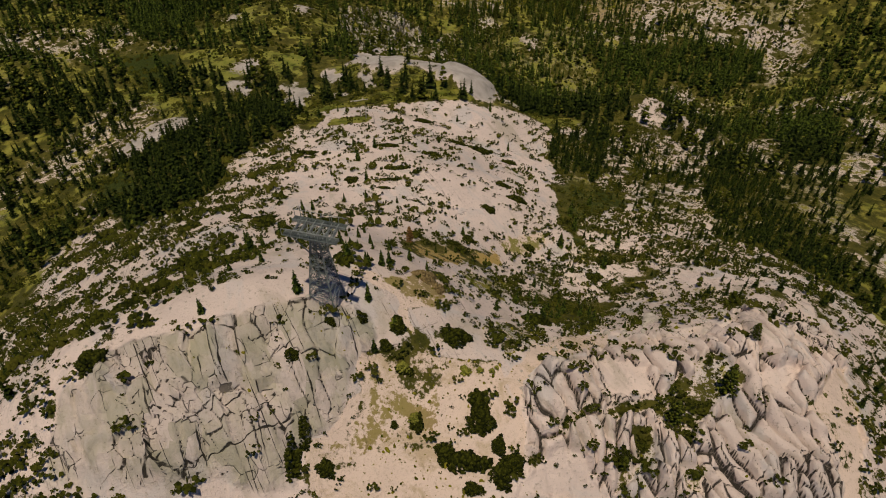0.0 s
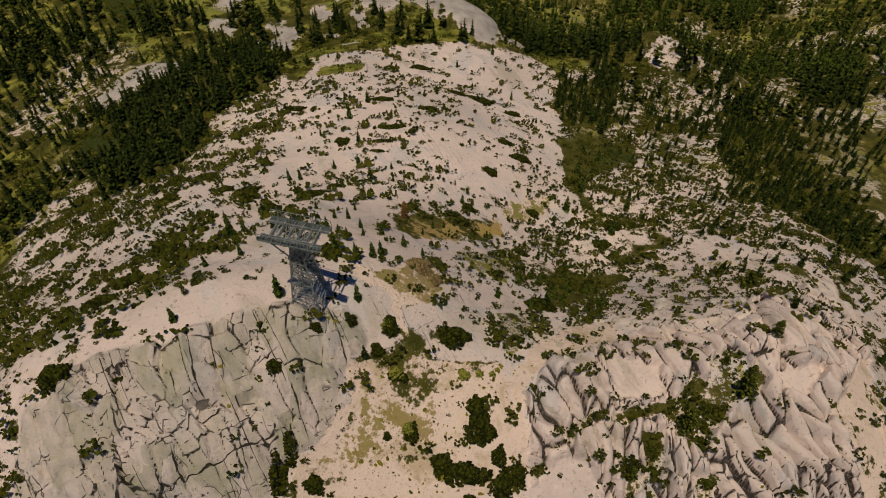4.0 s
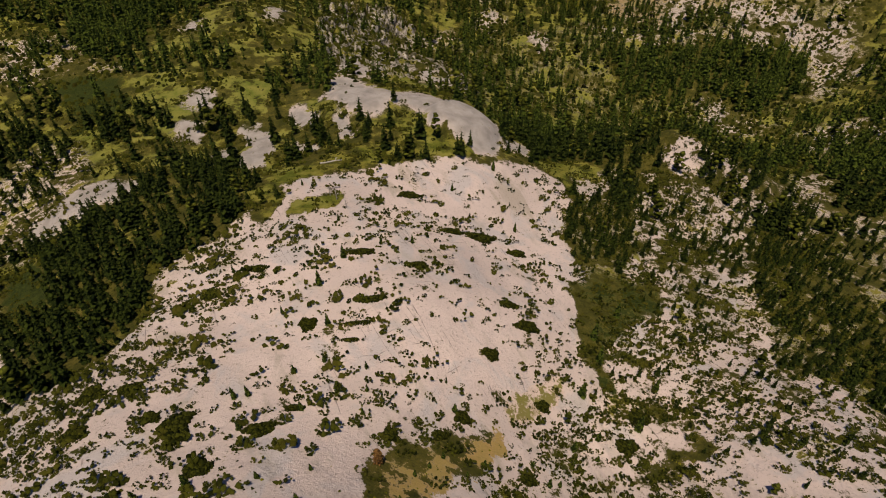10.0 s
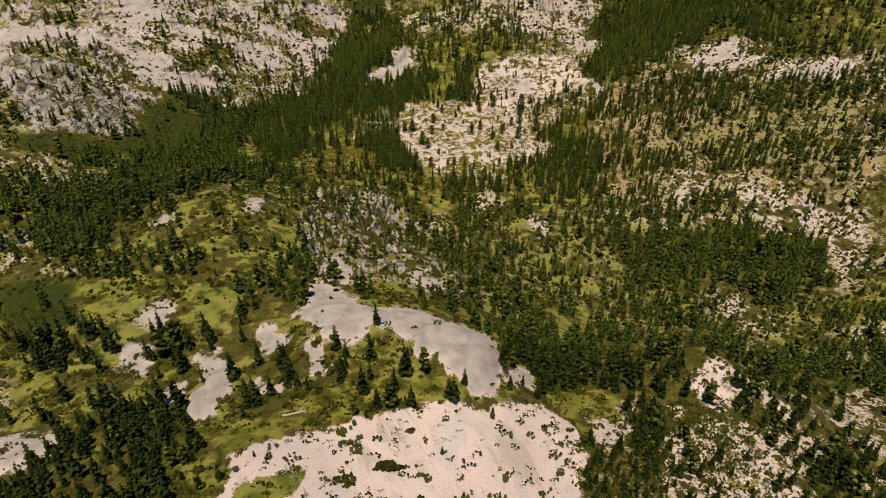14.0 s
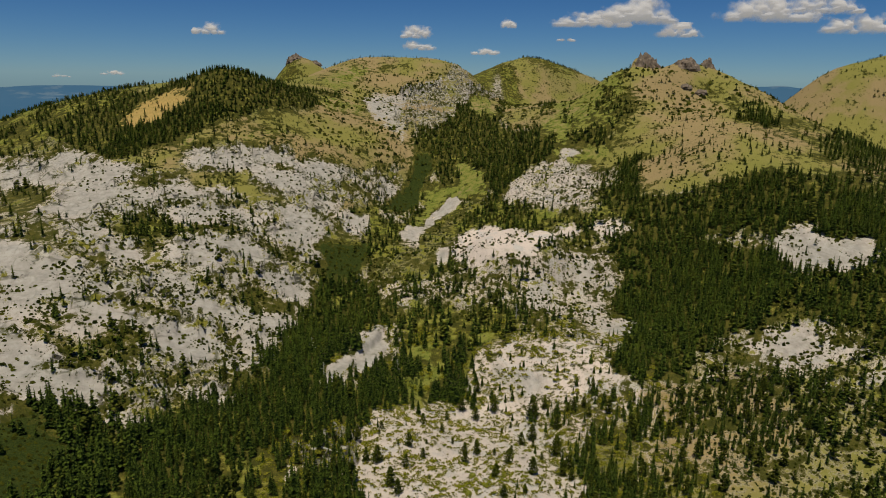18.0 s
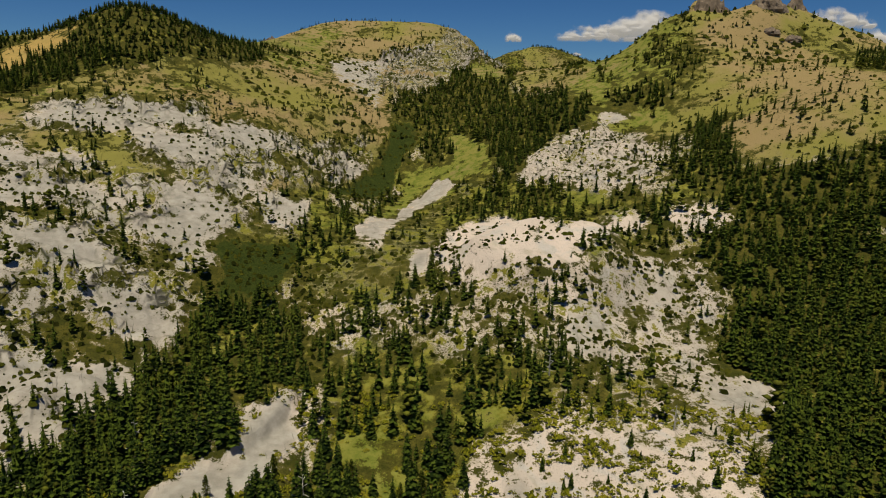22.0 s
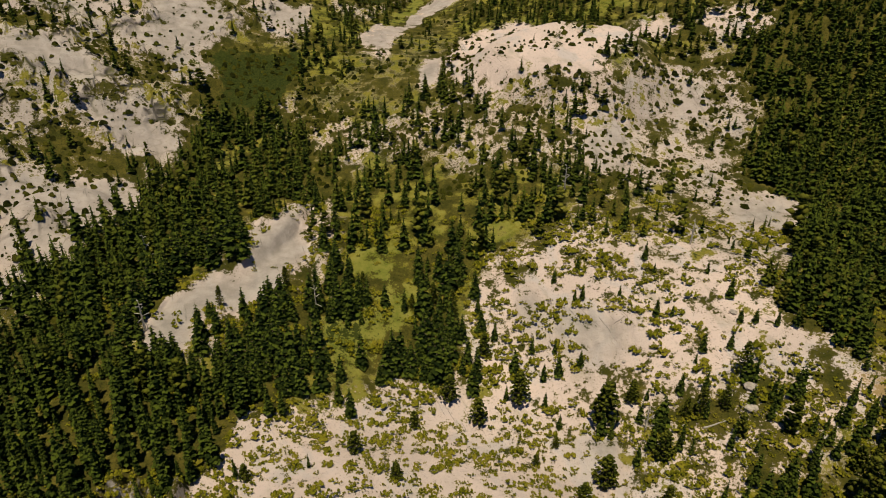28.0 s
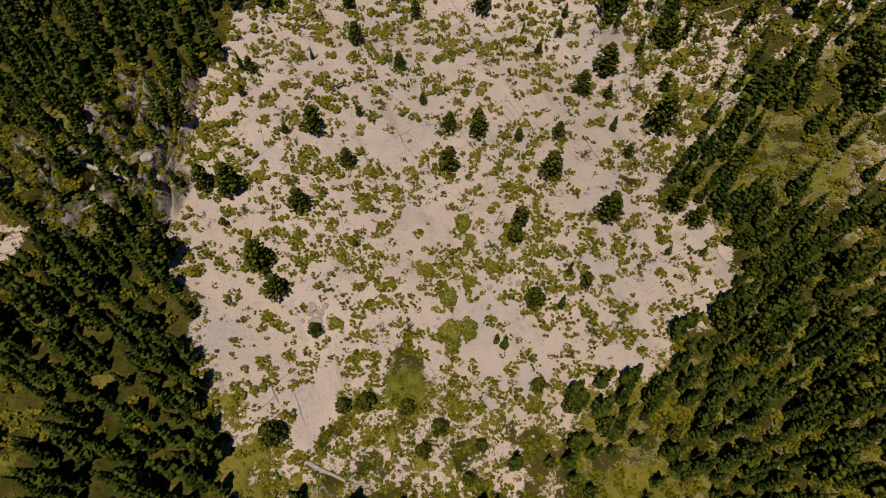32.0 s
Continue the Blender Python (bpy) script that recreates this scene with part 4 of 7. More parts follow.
patch("darkforest", (-45.7, 282), (-17, 275.9), (-11.5, 284), (-3, 287.2), (3.6, 280.1), (10.8, 285.9), (13.2, 273.9), (9.8, 269.3), (3, 268), (-2.5, 269.7), (-7.7, 261.8), (-12.4, 256.2), (-12.1, 250.3), (-15.7, 248.5), (-23.7, 242.8), (-26.4, 239.3))
patch("palescrub", (13.2, 275.3), (14.6, 280.4), (19.9, 289), (26.1, 293.1), (33.3, 289.1), (42.6, 287.6), (47.3, 278), (49.5, 271.8), (52.8, 264.1), (51.1, 261.1), (47.7, 263.1), (43.3, 266.5), (37.4, 267.1), (31.8, 266.5), (24.6, 263.4), (17.9, 262.2), (15.3, 265.2))
patch("smoothslab", (20.4, 280), (24, 280.9), (31.3, 276.6), (32.5, 274), (30.2, 269.6), (25.6, 271.6), (21, 276.8))
patch("smoothslab", (25.1, 261.7), (30.1, 261.7), (29.5, 258.7), (26.1, 258.9))
patch("smoothslab", (47.8, 269.6), (51.4, 267.4), (50, 263.7), (47.3, 266.8))
patch("scrubwood", (30.6, 266.7), (43.1, 265.8), (48.1, 262.4), (53.1, 260.9), (49.1, 256.8), (45.9, 252.2), (34.7, 249.3), (31.4, 256.6), (30.1, 261.7))
patch("pinewood", (34.7, 249.3), (45.9, 252.2), (49.2, 257.5), (55.9, 258), (46.3, 230.3), (39.4, 230.3), (40.1, 234.9), (34.2, 237.7), (33.3, 243.5))
patch("cragwood", (-25.9, 237.6), (-23.5, 242.2), (-20.1, 246.3), (-15.7, 248.5), (-13.5, 246.6), (-12.9, 240.6), (-11.6, 233.8), (-15.7, 234.4), (-24.2, 233.7))
patch("lush", (-4.1, 274.8), (0.1, 278.6), (2.9, 279.1), (3.1, 275.7), (-2.6, 270.6), (-5.2, 269.8))
patch("meadow", (-3, 282.1), (-1.4, 286.4), (2.6, 285.7), (2.9, 280.7), (-1.2, 278.2))
patch("darkforest", (-30.9, 254.8), (-13.3, 258.1), (-12.7, 250.2), (-16.7, 248.4), (-23.6, 244.9), (-27.9, 243.3))
patch("darkforest", (-24.8, 233.4), (-16.4, 233.8), (-12.4, 233.8), (-9.8, 228.9), (-8.1, 221.9), (-6.9, 217), (-4.9, 212.2), (-18.2, 211.7))
patch("pinewood", (33.2, 242.8), (36.4, 233.8), (37.7, 230.1), (30.8, 228.5), (29.8, 224.5), (21.3, 221.4), (20.9, 217), (16.9, 212.8), (45.1, 213.6), (53.5, 258.6), (47.5, 254), (39.5, 249.3))
patch("cragwood", (-27.8, 242.8), (-23, 244.4), (-16.7, 248.4), (-13.5, 245.4), (-12, 235.2), (-16.4, 233.8), (-24.8, 233.4))
patch("scrubwood", (29.7, 260.5), (38.1, 262.6), (48.4, 259.7), (46.9, 253.5), (39.5, 249.3), (33.2, 242.8), (32.5, 248.1))
patch("domefoot", (-8.1, 222.7), (-5.2, 218.7), (3.2, 218.7), (7.4, 221), (11.9, 220.7), (16.2, 218.2), (20.6, 219.1), (20.5, 216.2), (16.1, 212.8), (-4.9, 212.2), (-6.9, 217))
patch("lastdome", (-13.5, 245.4), (-12.3, 248.1), (-11.8, 254.5), (-8.7, 258.3), (-1, 265.2), (17.5, 269.2), (23.8, 263.1), (29.5, 257.2), (32.5, 248.1), (31.5, 237.2), (36.4, 233.8), (37.3, 230.6), (31, 229.5), (29, 225.4), (25.5, 223.4), (20.9, 222.3), (20.6, 218.7), (16.2, 217.7), (11.9, 220.3), (7.4, 220.6), (3.3, 218.2), (-1, 218.5), (-5.2, 218.7), (-7.9, 222.1), (-8.9, 225.6), (-9.1, 230), (-12.4, 238.6))
patch("shelf", (8.3, 221.9), (11.8, 222.9), (12.8, 220.3), (9.2, 220.2))
patch("domeslab", (4.7, 235.7), (10.6, 238.3), (11.7, 232.6), (7.1, 229), (5.6, 231.1))
patch("domeslab", (12.7, 228.2), (16.4, 229.2), (16.4, 223.5), (13.2, 223.8))
patch("domeslab", (-0.7, 222.6), (2.9, 222.2), (3.2, 218.7), (0.3, 218.1))
patch("domeslab", (-1.2, 246), (6, 247.1), (10.4, 246.5), (6.2, 243.8), (0.1, 243.1))
patch("domeslab", (17.1, 250.4), (22.8, 249.9), (27.9, 248.4), (26.6, 244.4), (20.4, 248.2))
patch("ochre", (-12.9, 258.3), (-11.3, 258.5), (-11.4, 256.7), (-12.8, 255.9))
patch("openwood", (-26.5, 263.9), (-26.3, 268.9), (-23.6, 278.6), (-18.5, 285.7), (-19.6, 296.3), (-9.2, 301.6), (-6.2, 289.9), (-7.4, 283.9), (-10.8, 276.6), (-13.5, 269.7), (-16.1, 266.2))
patch("greyslab", (-25.3, 266.9), (-25.2, 269.2), (-22.7, 276.3), (-18.8, 281.6), (-17.8, 284.5), (-17.4, 292.5), (-13.2, 292.6), (-13.1, 302.6), (-10.9, 300.9), (-11.9, 293.6), (-10, 292.5), (-10.9, 285.7), (-12.7, 280.8), (-14.4, 276.8), (-16.5, 272.9), (-19.3, 268.2), (-22.1, 264.7), (-23.5, 264.4))
patch("forest", (-4.2, 287.7), (-0.3, 295), (3.8, 288.2), (5.2, 279.8), (3.1, 271.9), (-3.3, 270.2), (-2.5, 277.6))
patch("meadow", (-2, 283.5), (-0, 286.3), (3.6, 285.6), (3.6, 280.9), (0.5, 279.1))
patch("lush", (-3.6, 277.4), (2.3, 279.8), (3, 272.9), (-3.3, 270.3))
patch("hillgreen", (146, 886.4), (96.9, 454), (96.7, 445.3), (90, 436.4), (77, 433), (66.6, 441.4), (62.6, 454.1))
patch("hillwood", (92.9, 455.1), (97.1, 447), (112.4, 436), (107.6, 428.3), (98, 423.6), (89.9, 429.1), (82.6, 416.5), (77.6, 419), (77.6, 435.2), (75.1, 446.8))
patch("hillwood", (67.4, 462), (66.6, 436), (63, 438.4))
patch("darkforest", (64.2, 429.2), (77.4, 426.1), (82, 414), (77.9, 412.2), (71.5, 416.7), (62.5, 420))
patch("hillslab", (39.5, 527.1), (99.4, 842.2), (54.5, 451.5), (48.3, 446.3), (36.2, 457.8))
patch("gravel", (57.1, 417.1), (64.2, 418.8), (70.4, 411.5), (64.8, 411.9))
patch("hillgreen", (137.5, 446.6), (145.8, 437.1), (138.1, 386.6), (128.4, 371.1), (139.7, 407), (137.8, 428.7), (131, 441))
patch("darkforest", (146.3, 431.9), (154.1, 433.2), (154.9, 413.9), (138.1, 386.6), (145, 416.3), (142.5, 424.3))
patch("hillscrub", (92.1, 405.2), (106.6, 420.4), (110.7, 413.8), (94.1, 371.8), (85.5, 368.7), (84.7, 379))
patch("hillscrub", (103.4, 375.9), (111.5, 380.1), (113.7, 361), (119.7, 356.6), (112.3, 343.3), (106.8, 352.9), (99.6, 349.2), (98.2, 357.9))
patch("darkforest", (80.3, 398), (89.1, 391.4), (77.5, 351.5), (68.9, 353.9))
patch("hillslab", (81, 362.5), (96.2, 359.7), (99.2, 348.2), (93.3, 346.6), (84.2, 347), (81, 352.8))
patch("hillslab", (81.5, 419.3), (89.1, 419.6), (90.2, 405), (82.4, 396.5), (81.1, 410.3))
patch("greengrass", (19.1, 516.6), (34.3, 535.4), (34.6, 467.6), (20.8, 479.3))
patch("greengrass", (11.2, 426.4), (24.7, 409.8), (22.2, 395.4), (13.3, 399.2))
patch("greengrass", (53.5, 460.3), (60.9, 456.9), (58.7, 432.3), (51.4, 424.8))
patch("hillscrub", (94.9, 446.4), (114.5, 442.2), (134.4, 434.3), (123.1, 403.1), (112.9, 416.8), (97.6, 422.3))
patch("greengrass", (-77.7, 537.3), (-65.1, 562.6), (-47, 568.1), (-21.6, 569.7), (4.1, 563.8), (-20.8, 561), (-39.1, 556.9), (-49, 541.9), (-56.9, 495.8))
patch("scree", (-42.3, 526.8), (-20.8, 527.2), (-15.8, 501.9), (-28.5, 477.5))
patch("hillgreen", (-67.5, 477.1), (-40.8, 492.5), (-30.3, 457.3), (-43.3, 453.5), (-56.8, 453.6))
patch("hillgreen", (-107.2, 384.3), (-105.2, 396.7), (-87.6, 401.4), (-68.3, 420.2), (-55.2, 430.3), (-54.9, 421.3), (-75.1, 401.9), (-98.5, 394.1), (-101, 379.2))
patch("granite", (-100.2, 380.9), (-97.4, 391.7), (-73.7, 398), (-62.9, 403.5), (-58.3, 389.1), (-70.6, 376.9), (-89.5, 366.7))
patch("granite", (-70.6, 376.9), (-55.2, 390.3), (-34.3, 407.3), (-12.9, 420.8), (-13.9, 411.5), (-22.9, 384.3), (-41.9, 361.5), (-49.5, 361.7), (-64.9, 363))
patch("scree", (-40.5, 476.4), (-26, 477.4), (-11.3, 449.2), (-12.9, 442.3), (-27.8, 455.6))
patch("flankwood", (54.1, 108.6), (62.9, 103.2), (73.7, 109.8), (84.8, 111.6), (56.3, 61.8), (49, 59.3), (46.8, 69.5), (40.2, 71), (44.8, 87.1))
patch("darkforest", (88.6, 149.3), (100, 142.9), (87.8, 117), (76.4, 115.2), (75.5, 120.5))
patch("scrubwood", (28.7, 89.9), (34.2, 115.9), (43, 120), (58.7, 127.4), (54.5, 109.6), (45.5, 89.4), (40.1, 92.3))
patch("openwood", (57.7, 121.8), (78.1, 128.1), (71.3, 114.2), (57.6, 112.3))
patch("craglets", (25, 39.4), (29.1, 41.3), (42, 49.6), (38.5, 43.6), (30.1, 34.1), (27.1, 35.5))


# ================= the ground =================
# cover: rock, crag, grey, dark, sandy, meadow, olive, tan, brush, orange; shrubs and trees per square metre; tree height
FIELDS = ("rock", "crag", "strip", "grey", "dark", "sandy", "meadow", "olive", "tan", "brush", "orange", "shrubs", "trees", "tall")
KINDS = {
    "scree": dict(rock=0.7, grey=0.75, tan=0.3, shrubs=0.1),
    "hillslab": dict(rock=0.50, grey=0.5, tan=0.52, olive=0.2, shrubs=0.5, trees=0.02, tall=2.8),
    "hillscrub": dict(tan=0.60, rock=0.26, olive=0.34, shrubs=0.6, trees=0.07, tall=3.0),
    "hillwood": dict(meadow=0.42, olive=0.40, shrubs=0.6, trees=0.16, tall=3.6),
    "hillgreen": dict(meadow=0.62, tan=0.40, olive=0.3, shrubs=0.2, trees=0.02, tall=3.2),
    "knoll": dict(rock=0.62, crag=0.3, grey=0.35, olive=0.28, shrubs=1.7, trees=0.03, tall=2.2),
    "slab": dict(rock=0.82, shrubs=0.55, trees=0.006, tall=1.6),
    "lastdome": dict(rock=0.76, grey=0.22, olive=0.14, shrubs=1.25, trees=0.006, tall=2.2),
    "domefoot": dict(rock=0.52, olive=0.34, shrubs=1.6),
    "scrub": dict(rock=0.54, crag=0.15, grey=0.4, olive=0.26, shrubs=1.2, trees=0.04, tall=2.6),
    "flankscrub": dict(rock=0.60, crag=0.12, olive=0.14, shrubs=1.6, trees=0.05, tall=2.4),
    "cliff": dict(rock=1.0, strip=1.0, grey=0.35, shrubs=0.08),
    "craglets": dict(rock=0.98, crag=1.0, grey=0.0, shrubs=0.42, trees=0.006, tall=2.4),
    "densewood": dict(rock=0.42, olive=0.42, meadow=0.28, shrubs=0.9, trees=0.14, tall=3.8),
    "scrubwood": dict(rock=0.46, olive=0.24, shrubs=1.8, trees=0.13, tall=3.4),
    "flankwood": dict(rock=0.34, olive=0.30, shrubs=2.0, trees=0.34, tall=3.6),
    "cragwood": dict(rock=0.46, crag=0.6, dark=0.6, grey=0.4, olive=0.24, shrubs=1.8, trees=0.17, tall=3.4),
    "spurscrub": dict(rock=0.82, shrubs=0.75, trees=0.02, tall=1.8),
    "granite": dict(rock=0.56, crag=0.75, grey=0.75, olive=0.34, shrubs=1.5, trees=0.04, tall=3.2),
    "farcliff": dict(rock=0.55, crag=0.5, grey=0.8, tan=0.40, trees=0.02, tall=3.5),
    "greengrass": dict(meadow=0.66, tan=0.4, trees=0.012, tall=3.5),
    "gully": dict(rock=0.32, olive=0.36, brush=0.36, shrubs=2.0, trees=0.12, tall=2.0),
    "darkcliff": dict(rock=0.62, crag=1.0, dark=0.8, olive=0.2, shrubs=0.7, trees=0.04, tall=4.0),
    "ledgewood": dict(rock=0.30, olive=0.30, shrubs=1.4, trees=0.07, tall=4.0),
    "smoothslab": dict(rock=0.80, crag=0.1, grey=0.82, shrubs=0.38, trees=0.006, tall=3.0),
    "forest": dict(rock=0.36, olive=0.42, meadow=0.26, shrubs=0.9, trees=0.15, tall=4.2),
    "darkforest": dict(rock=0.18, olive=0.24, shrubs=0.5, trees=0.42, tall=4.8),
    "openwood": dict(rock=0.46, crag=0.2, olive=0.32, meadow=0.08, shrubs=1.0, trees=0.10, tall=3.8),
    "tanwood": dict(rock=0.44, tan=0.42, olive=0.32, shrubs=0.8, trees=0.16, tall=3.6),
    "glade": dict(rock=0.38, grey=0.6, olive=0.44, meadow=0.36, shrubs=0.9, trees=0.065, tall=4.0),
    "greyslab": dict(rock=0.95, grey=0.9, shrubs=0.05),
    "meadow": dict(meadow=0.62, olive=0.5, shrubs=0.1),
    "shelf": dict(rock=0.30, olive=0.56, meadow=0.3, shrubs=0.6, trees=0.03, tall=3.4),
    "clearing": dict(rock=0.4, olive=0.4, shrubs=1.2, trees=0.06, tall=3.0),
    "gravel": dict(rock=0.9, grey=0.8, sandy=0.2),
    "brush": dict(brush=0.85, olive=0.4, shrubs=1.5, trees=0.008, tall=3.5),
    "thicket": dict(rock=0.42, olive=0.25, shrubs=3.4),
    "pinewood": dict(rock=0.36, olive=0.36, shrubs=1.6, trees=0.28, tall=4.4),
    "sand": dict(sandy=0.78, rock=0.5, shrubs=0.22, trees=0.004, tall=1.5),
    "ochre": dict(rock=0.42, olive=0.24, orange=0.44, shrubs=0.25, trees=0.01, tall=1.0),
    "grass": dict(rock=0.48, olive=0.40, sandy=0.2, shrubs=0.6, trees=0.03, tall=1.3),
    "tangrass": dict(tan=0.68, rock=0.30, olive=0.36, shrubs=0.10, trees=0.035, tall=3.2),
    "orange": dict(orange=0.9, trees=0.03, tall=4.0),
    "mats": dict(rock=0.80, shrubs=1.7, trees=0.012, tall=1.6),
    "spursmooth": dict(rock=0.98, shrubs=0.14, trees=0.004, tall=1.3),
    "dryflat": dict(sandy=0.62, rock=0.44, tan=0.38, olive=0.12, shrubs=0.16),
    "cragslab": dict(rock=0.98, crag=0.12, shrubs=0.12),
    "domeslab": dict(rock=0.95, grey=0.3, shrubs=0.2),
    "lush": dict(meadow=0.6, brush=0.32, shrubs=1.2, trees=0.02, tall=3.0),
    "marsh": dict(meadow=0.62, olive=0.5, shrubs=0.2),
    "palescrub": dict(rock=0.62, olive=0.22, shrubs=1.1, trees=0.03, tall=2.8),
    "terrace": dict(rock=0.42, crag=0.3, tan=0.56, olive=0.40, shrubs=0.7, trees=0.05, tall=3.0),
}


def inside(x, y, corners):
    hit = np.zeros(x.shape, bool)
    for (ax, ay), (bx, by) in zip(corners, corners[1:] + corners[:1]):
        if ay != by:
            hit ^= ((ay > y) != (by > y)) & (x < (bx - ax) * (y - ay) / (by - ay) + ax)
    return hit


def cover_at(x, y):
    """The fields of FIELDS at the points x, y."""
    reach = np.clip(0.5 + np.hypot(x, y - 20) / 150, 0.55, 2.2)
    wx = x + reach * (1.0 * grain(x, y, 7, 11) + 0.6 * grain(x, y, 2.6, 12) + 0.5 * grain(x, y, 1.3, 15))
    wy = y + reach * (1.0 * grain(x, y, 7, 13) + 0.6 * grain(x, y, 2.6, 14) + 0.5 * grain(x, y, 1.3, 16))
    kind = np.full(x.shape, "forest", dtype="<U10")
    kind[(wy < 92) & (np.abs(wx) < 62)] = "spurscrub"
    kind[(wy < 20)] = "spurscrub"
    kind[(wy < 92) & (np.abs(wx + 4 - 0.05 * wy) > 20)] = "flankscrub"
    kind[(wy < 140) & (np.abs(wx) > 58 + 14 * grain(x, y, 25, 9) + 6 * grain(x, y, 8, 10))] = "forest"
    kind[(wy < 140) & (np.abs(wx) > 45) & (grain(x, y, 16, 6) > 0.1)] = "openwood"
    kind[(wy > 140) & (wy < 395) & (grain(x, y, 15, 7) > 0.22 + 0.2 * (wx > 55))] = "openwood"
    kind[(wx < -58) & (wy > 225) & (wy < 400)] = "granite"
    kind[(wy > 395)] = "tangrass"
    kind[(wy > 395) & (wy < 445) & (wx < 10)] = "openwood"
    kind[(wy > 395) & (grain(x, y, 60, 5) > 0.35)] = "forest"
    kind[(wy > 395) & (wx < -150)] = "forest"
    kind[(wx > 80) & (wy > 345) & (wy < 620)] = "tangrass"
    kind[np.hypot(x, y - 300) > 700] = "forest"
    for name, corners in COVER:
        kind[inside(wx, wy, tuple(corners))] = name
    bands = fractal(x * 0.6, y * 1.2, 9, 8, 3)
    for name in ("granite", "scrub"):
        here = (kind == name) & (y > 200)
        kind[here & (bands > (0.12 if name == "granite" else 0.26))] = "smoothslab"
        kind[here & (bands < (-0.26 if name == "granite" else -0.32))] = "ledgewood"
    out = {f: np.zeros(x.shape) for f in FIELDS}
    for name, values in KINDS.items():
        here = kind == name
        for f, v in values.items():
            out[f][here] = v
    return out


def blocks(x, y, size, long, seed):
    """Jointed rock, its blocks size wide and long times as long: a random number for each block, the metres to the next joint, and the tilt of its face."""
    px, py = x / size, y / (size * long)
    ix, iy = np.floor(px), np.floor(py)
    far = np.full(x.shape, 9.0)
    near1, near2, x1, y1, x2, y2 = far, far.copy(), far.copy(), far.copy(), far.copy(), far.copy()
    mark, lean = np.zeros(x.shape), np.zeros(x.shape)
    for dx in (-1, 0, 1):
        for dy in (-1, 0, 1):
            jx, jy = ix + dx, iy + dy
            ax, ay = px - jx - 0.15 - 0.7 * lattice(jx, jy, seed), py - jy - 0.15 - 0.7 * lattice(jx, jy, seed + 1)
            d = np.hypot(ax, ay)
            closer = d < near1
            second = ~closer & (d < near2)
            near2 = np.where(closer, near1, np.where(second, d, near2))
            x2, y2 = np.where(closer, x1, np.where(second, ax, x2)), np.where(closer, y1, np.where(second, ay, y2))
            mark = np.where(closer, lattice(jx, jy, seed + 2), mark)
            lean = np.where(closer, ax * (2 * lattice(jx, jy, seed + 3) - 1) + ay * (2 * lattice(jx, jy, seed + 4) - 1), lean)
            near1, x1, y1 = np.where(closer, d, near1), np.where(closer, ax, x1), np.where(closer, ay, y1)
    nx, ny = x1 - x2, y1 - y2
    apart = np.hypot(nx, ny) + 1e-6
    gap = (near2 ** 2 - near1 ** 2) / (2 * apart) * size / np.hypot(nx / apart, ny / apart / long)
    return mark * 2 - 1, gap, lean


def height(x, y, cover):
    z = mounds(x, y)
    rock, crag = cover["rock"], cover["crag"]
    near = 1 - smooth(450, 700, np.hypot(x, y - 100))
    z = z + near * rock * (0.55 * fractal(x, y, 9, 21, 4) + 0.18 * fractal(x, y, 2.2, 25, 3))
    # rounded ribs with deep joints between them, benched across
    scale = 1 + 1.4 * smooth(120, 300, y)
    u, v = x * 0.93 + y * 0.36, -x * 0.36 + y * 0.93
    u = u + 0.9 * grain(x, y, 5, 31) + 0.3 * grain(x, y, 1.8, 30)
    v = v + 0.9 * grain(x, y, 4, 38)
    rib, gap, lean = blocks(u, v, 1.25 * scale, 3.6, 81)
    chip, gap2, lean2 = blocks(u + 5, v, 0.7 * scale, 1.9, 91)
    gap, gap2 = gap / scale, gap2 / scale
    some = smooth(0.05, 0.3, grain(x, y, 5, 37))
    broken = 0.3 + 0.7 * smooth(-0.35, 0.05, grain(x, y, 8, 39))
    bench = 2.2 * fractal(x, y, 8, 35, 2) + 0.16 * y
    crack = np.minimum(gap / (0.01 + 0.10 * broken), gap2 / (0.004 + 0.07 * some))
    crack = np.where(crag > 0.4, crack, 9.0)
    z = z + crag * near * scale * (broken * (0.80 * smooth(0.0, 0.28, gap) + 0.22 * smooth(0.2, 0.7, gap)) + 0.34 * rib + 0.7 * lean + some * (0.16 * smooth(0.0, 0.2, gap2) + 0.14 * chip + 0.3 * lean2))
    z = z + crag * near * scale * np.where(y < 100, 0.5, 0.75) * (ledges(bench, 1.7, 0.12) - bench)
    # the cliff: tilted blocks between two sets of straight joints
    strip = cover["strip"]
    p = x * 0.90 + y * 0.43 + 0.8 * grain(x, y, 6, 45) + 0.2 * grain(x, y, 2, 46)
    q = -x * 0.47 + y * 0.88 + 0.9 * grain(x, y, 7, 47)
    tile, gap3, lean3 = blocks(p, q, 1.7, 2.0, 141)
    flake, gap4, lean4 = blocks(p + 0.4 * q, q, 0.8, 1.5, 151)
    held = smooth(-0.25, 0.15, grain(x, y, 3.2, 49))
    wall = np.minimum(gap3 / (0.004 + 0.07 * held), gap4 / (0.002 + 0.05 * smooth(0.1, 0.35, grain(x, y, 2.6, 50))))
    cover["joint"] = np.clip(np.minimum(crack, np.where(strip > 0.4, wall, 9.0)), 0.0, 4.0)
    z = z + strip * near * (0.14 * tile + 0.75 * lean3 + 0.14 * held * smooth(0.0, 0.2, gap3) + 0.07 * flake + 0.3 * lean4)
    z = z + (1 - rock) * near * 0.25 * fractal(x, y, 5, 41, 3)
    far = smooth(250, 700, np.hypot(x, y - 150))
    return z + far * (3.0 * fractal(x, y, 60, 51, 4) + 0.8 * fractal(x, y, 14, 55, 3))


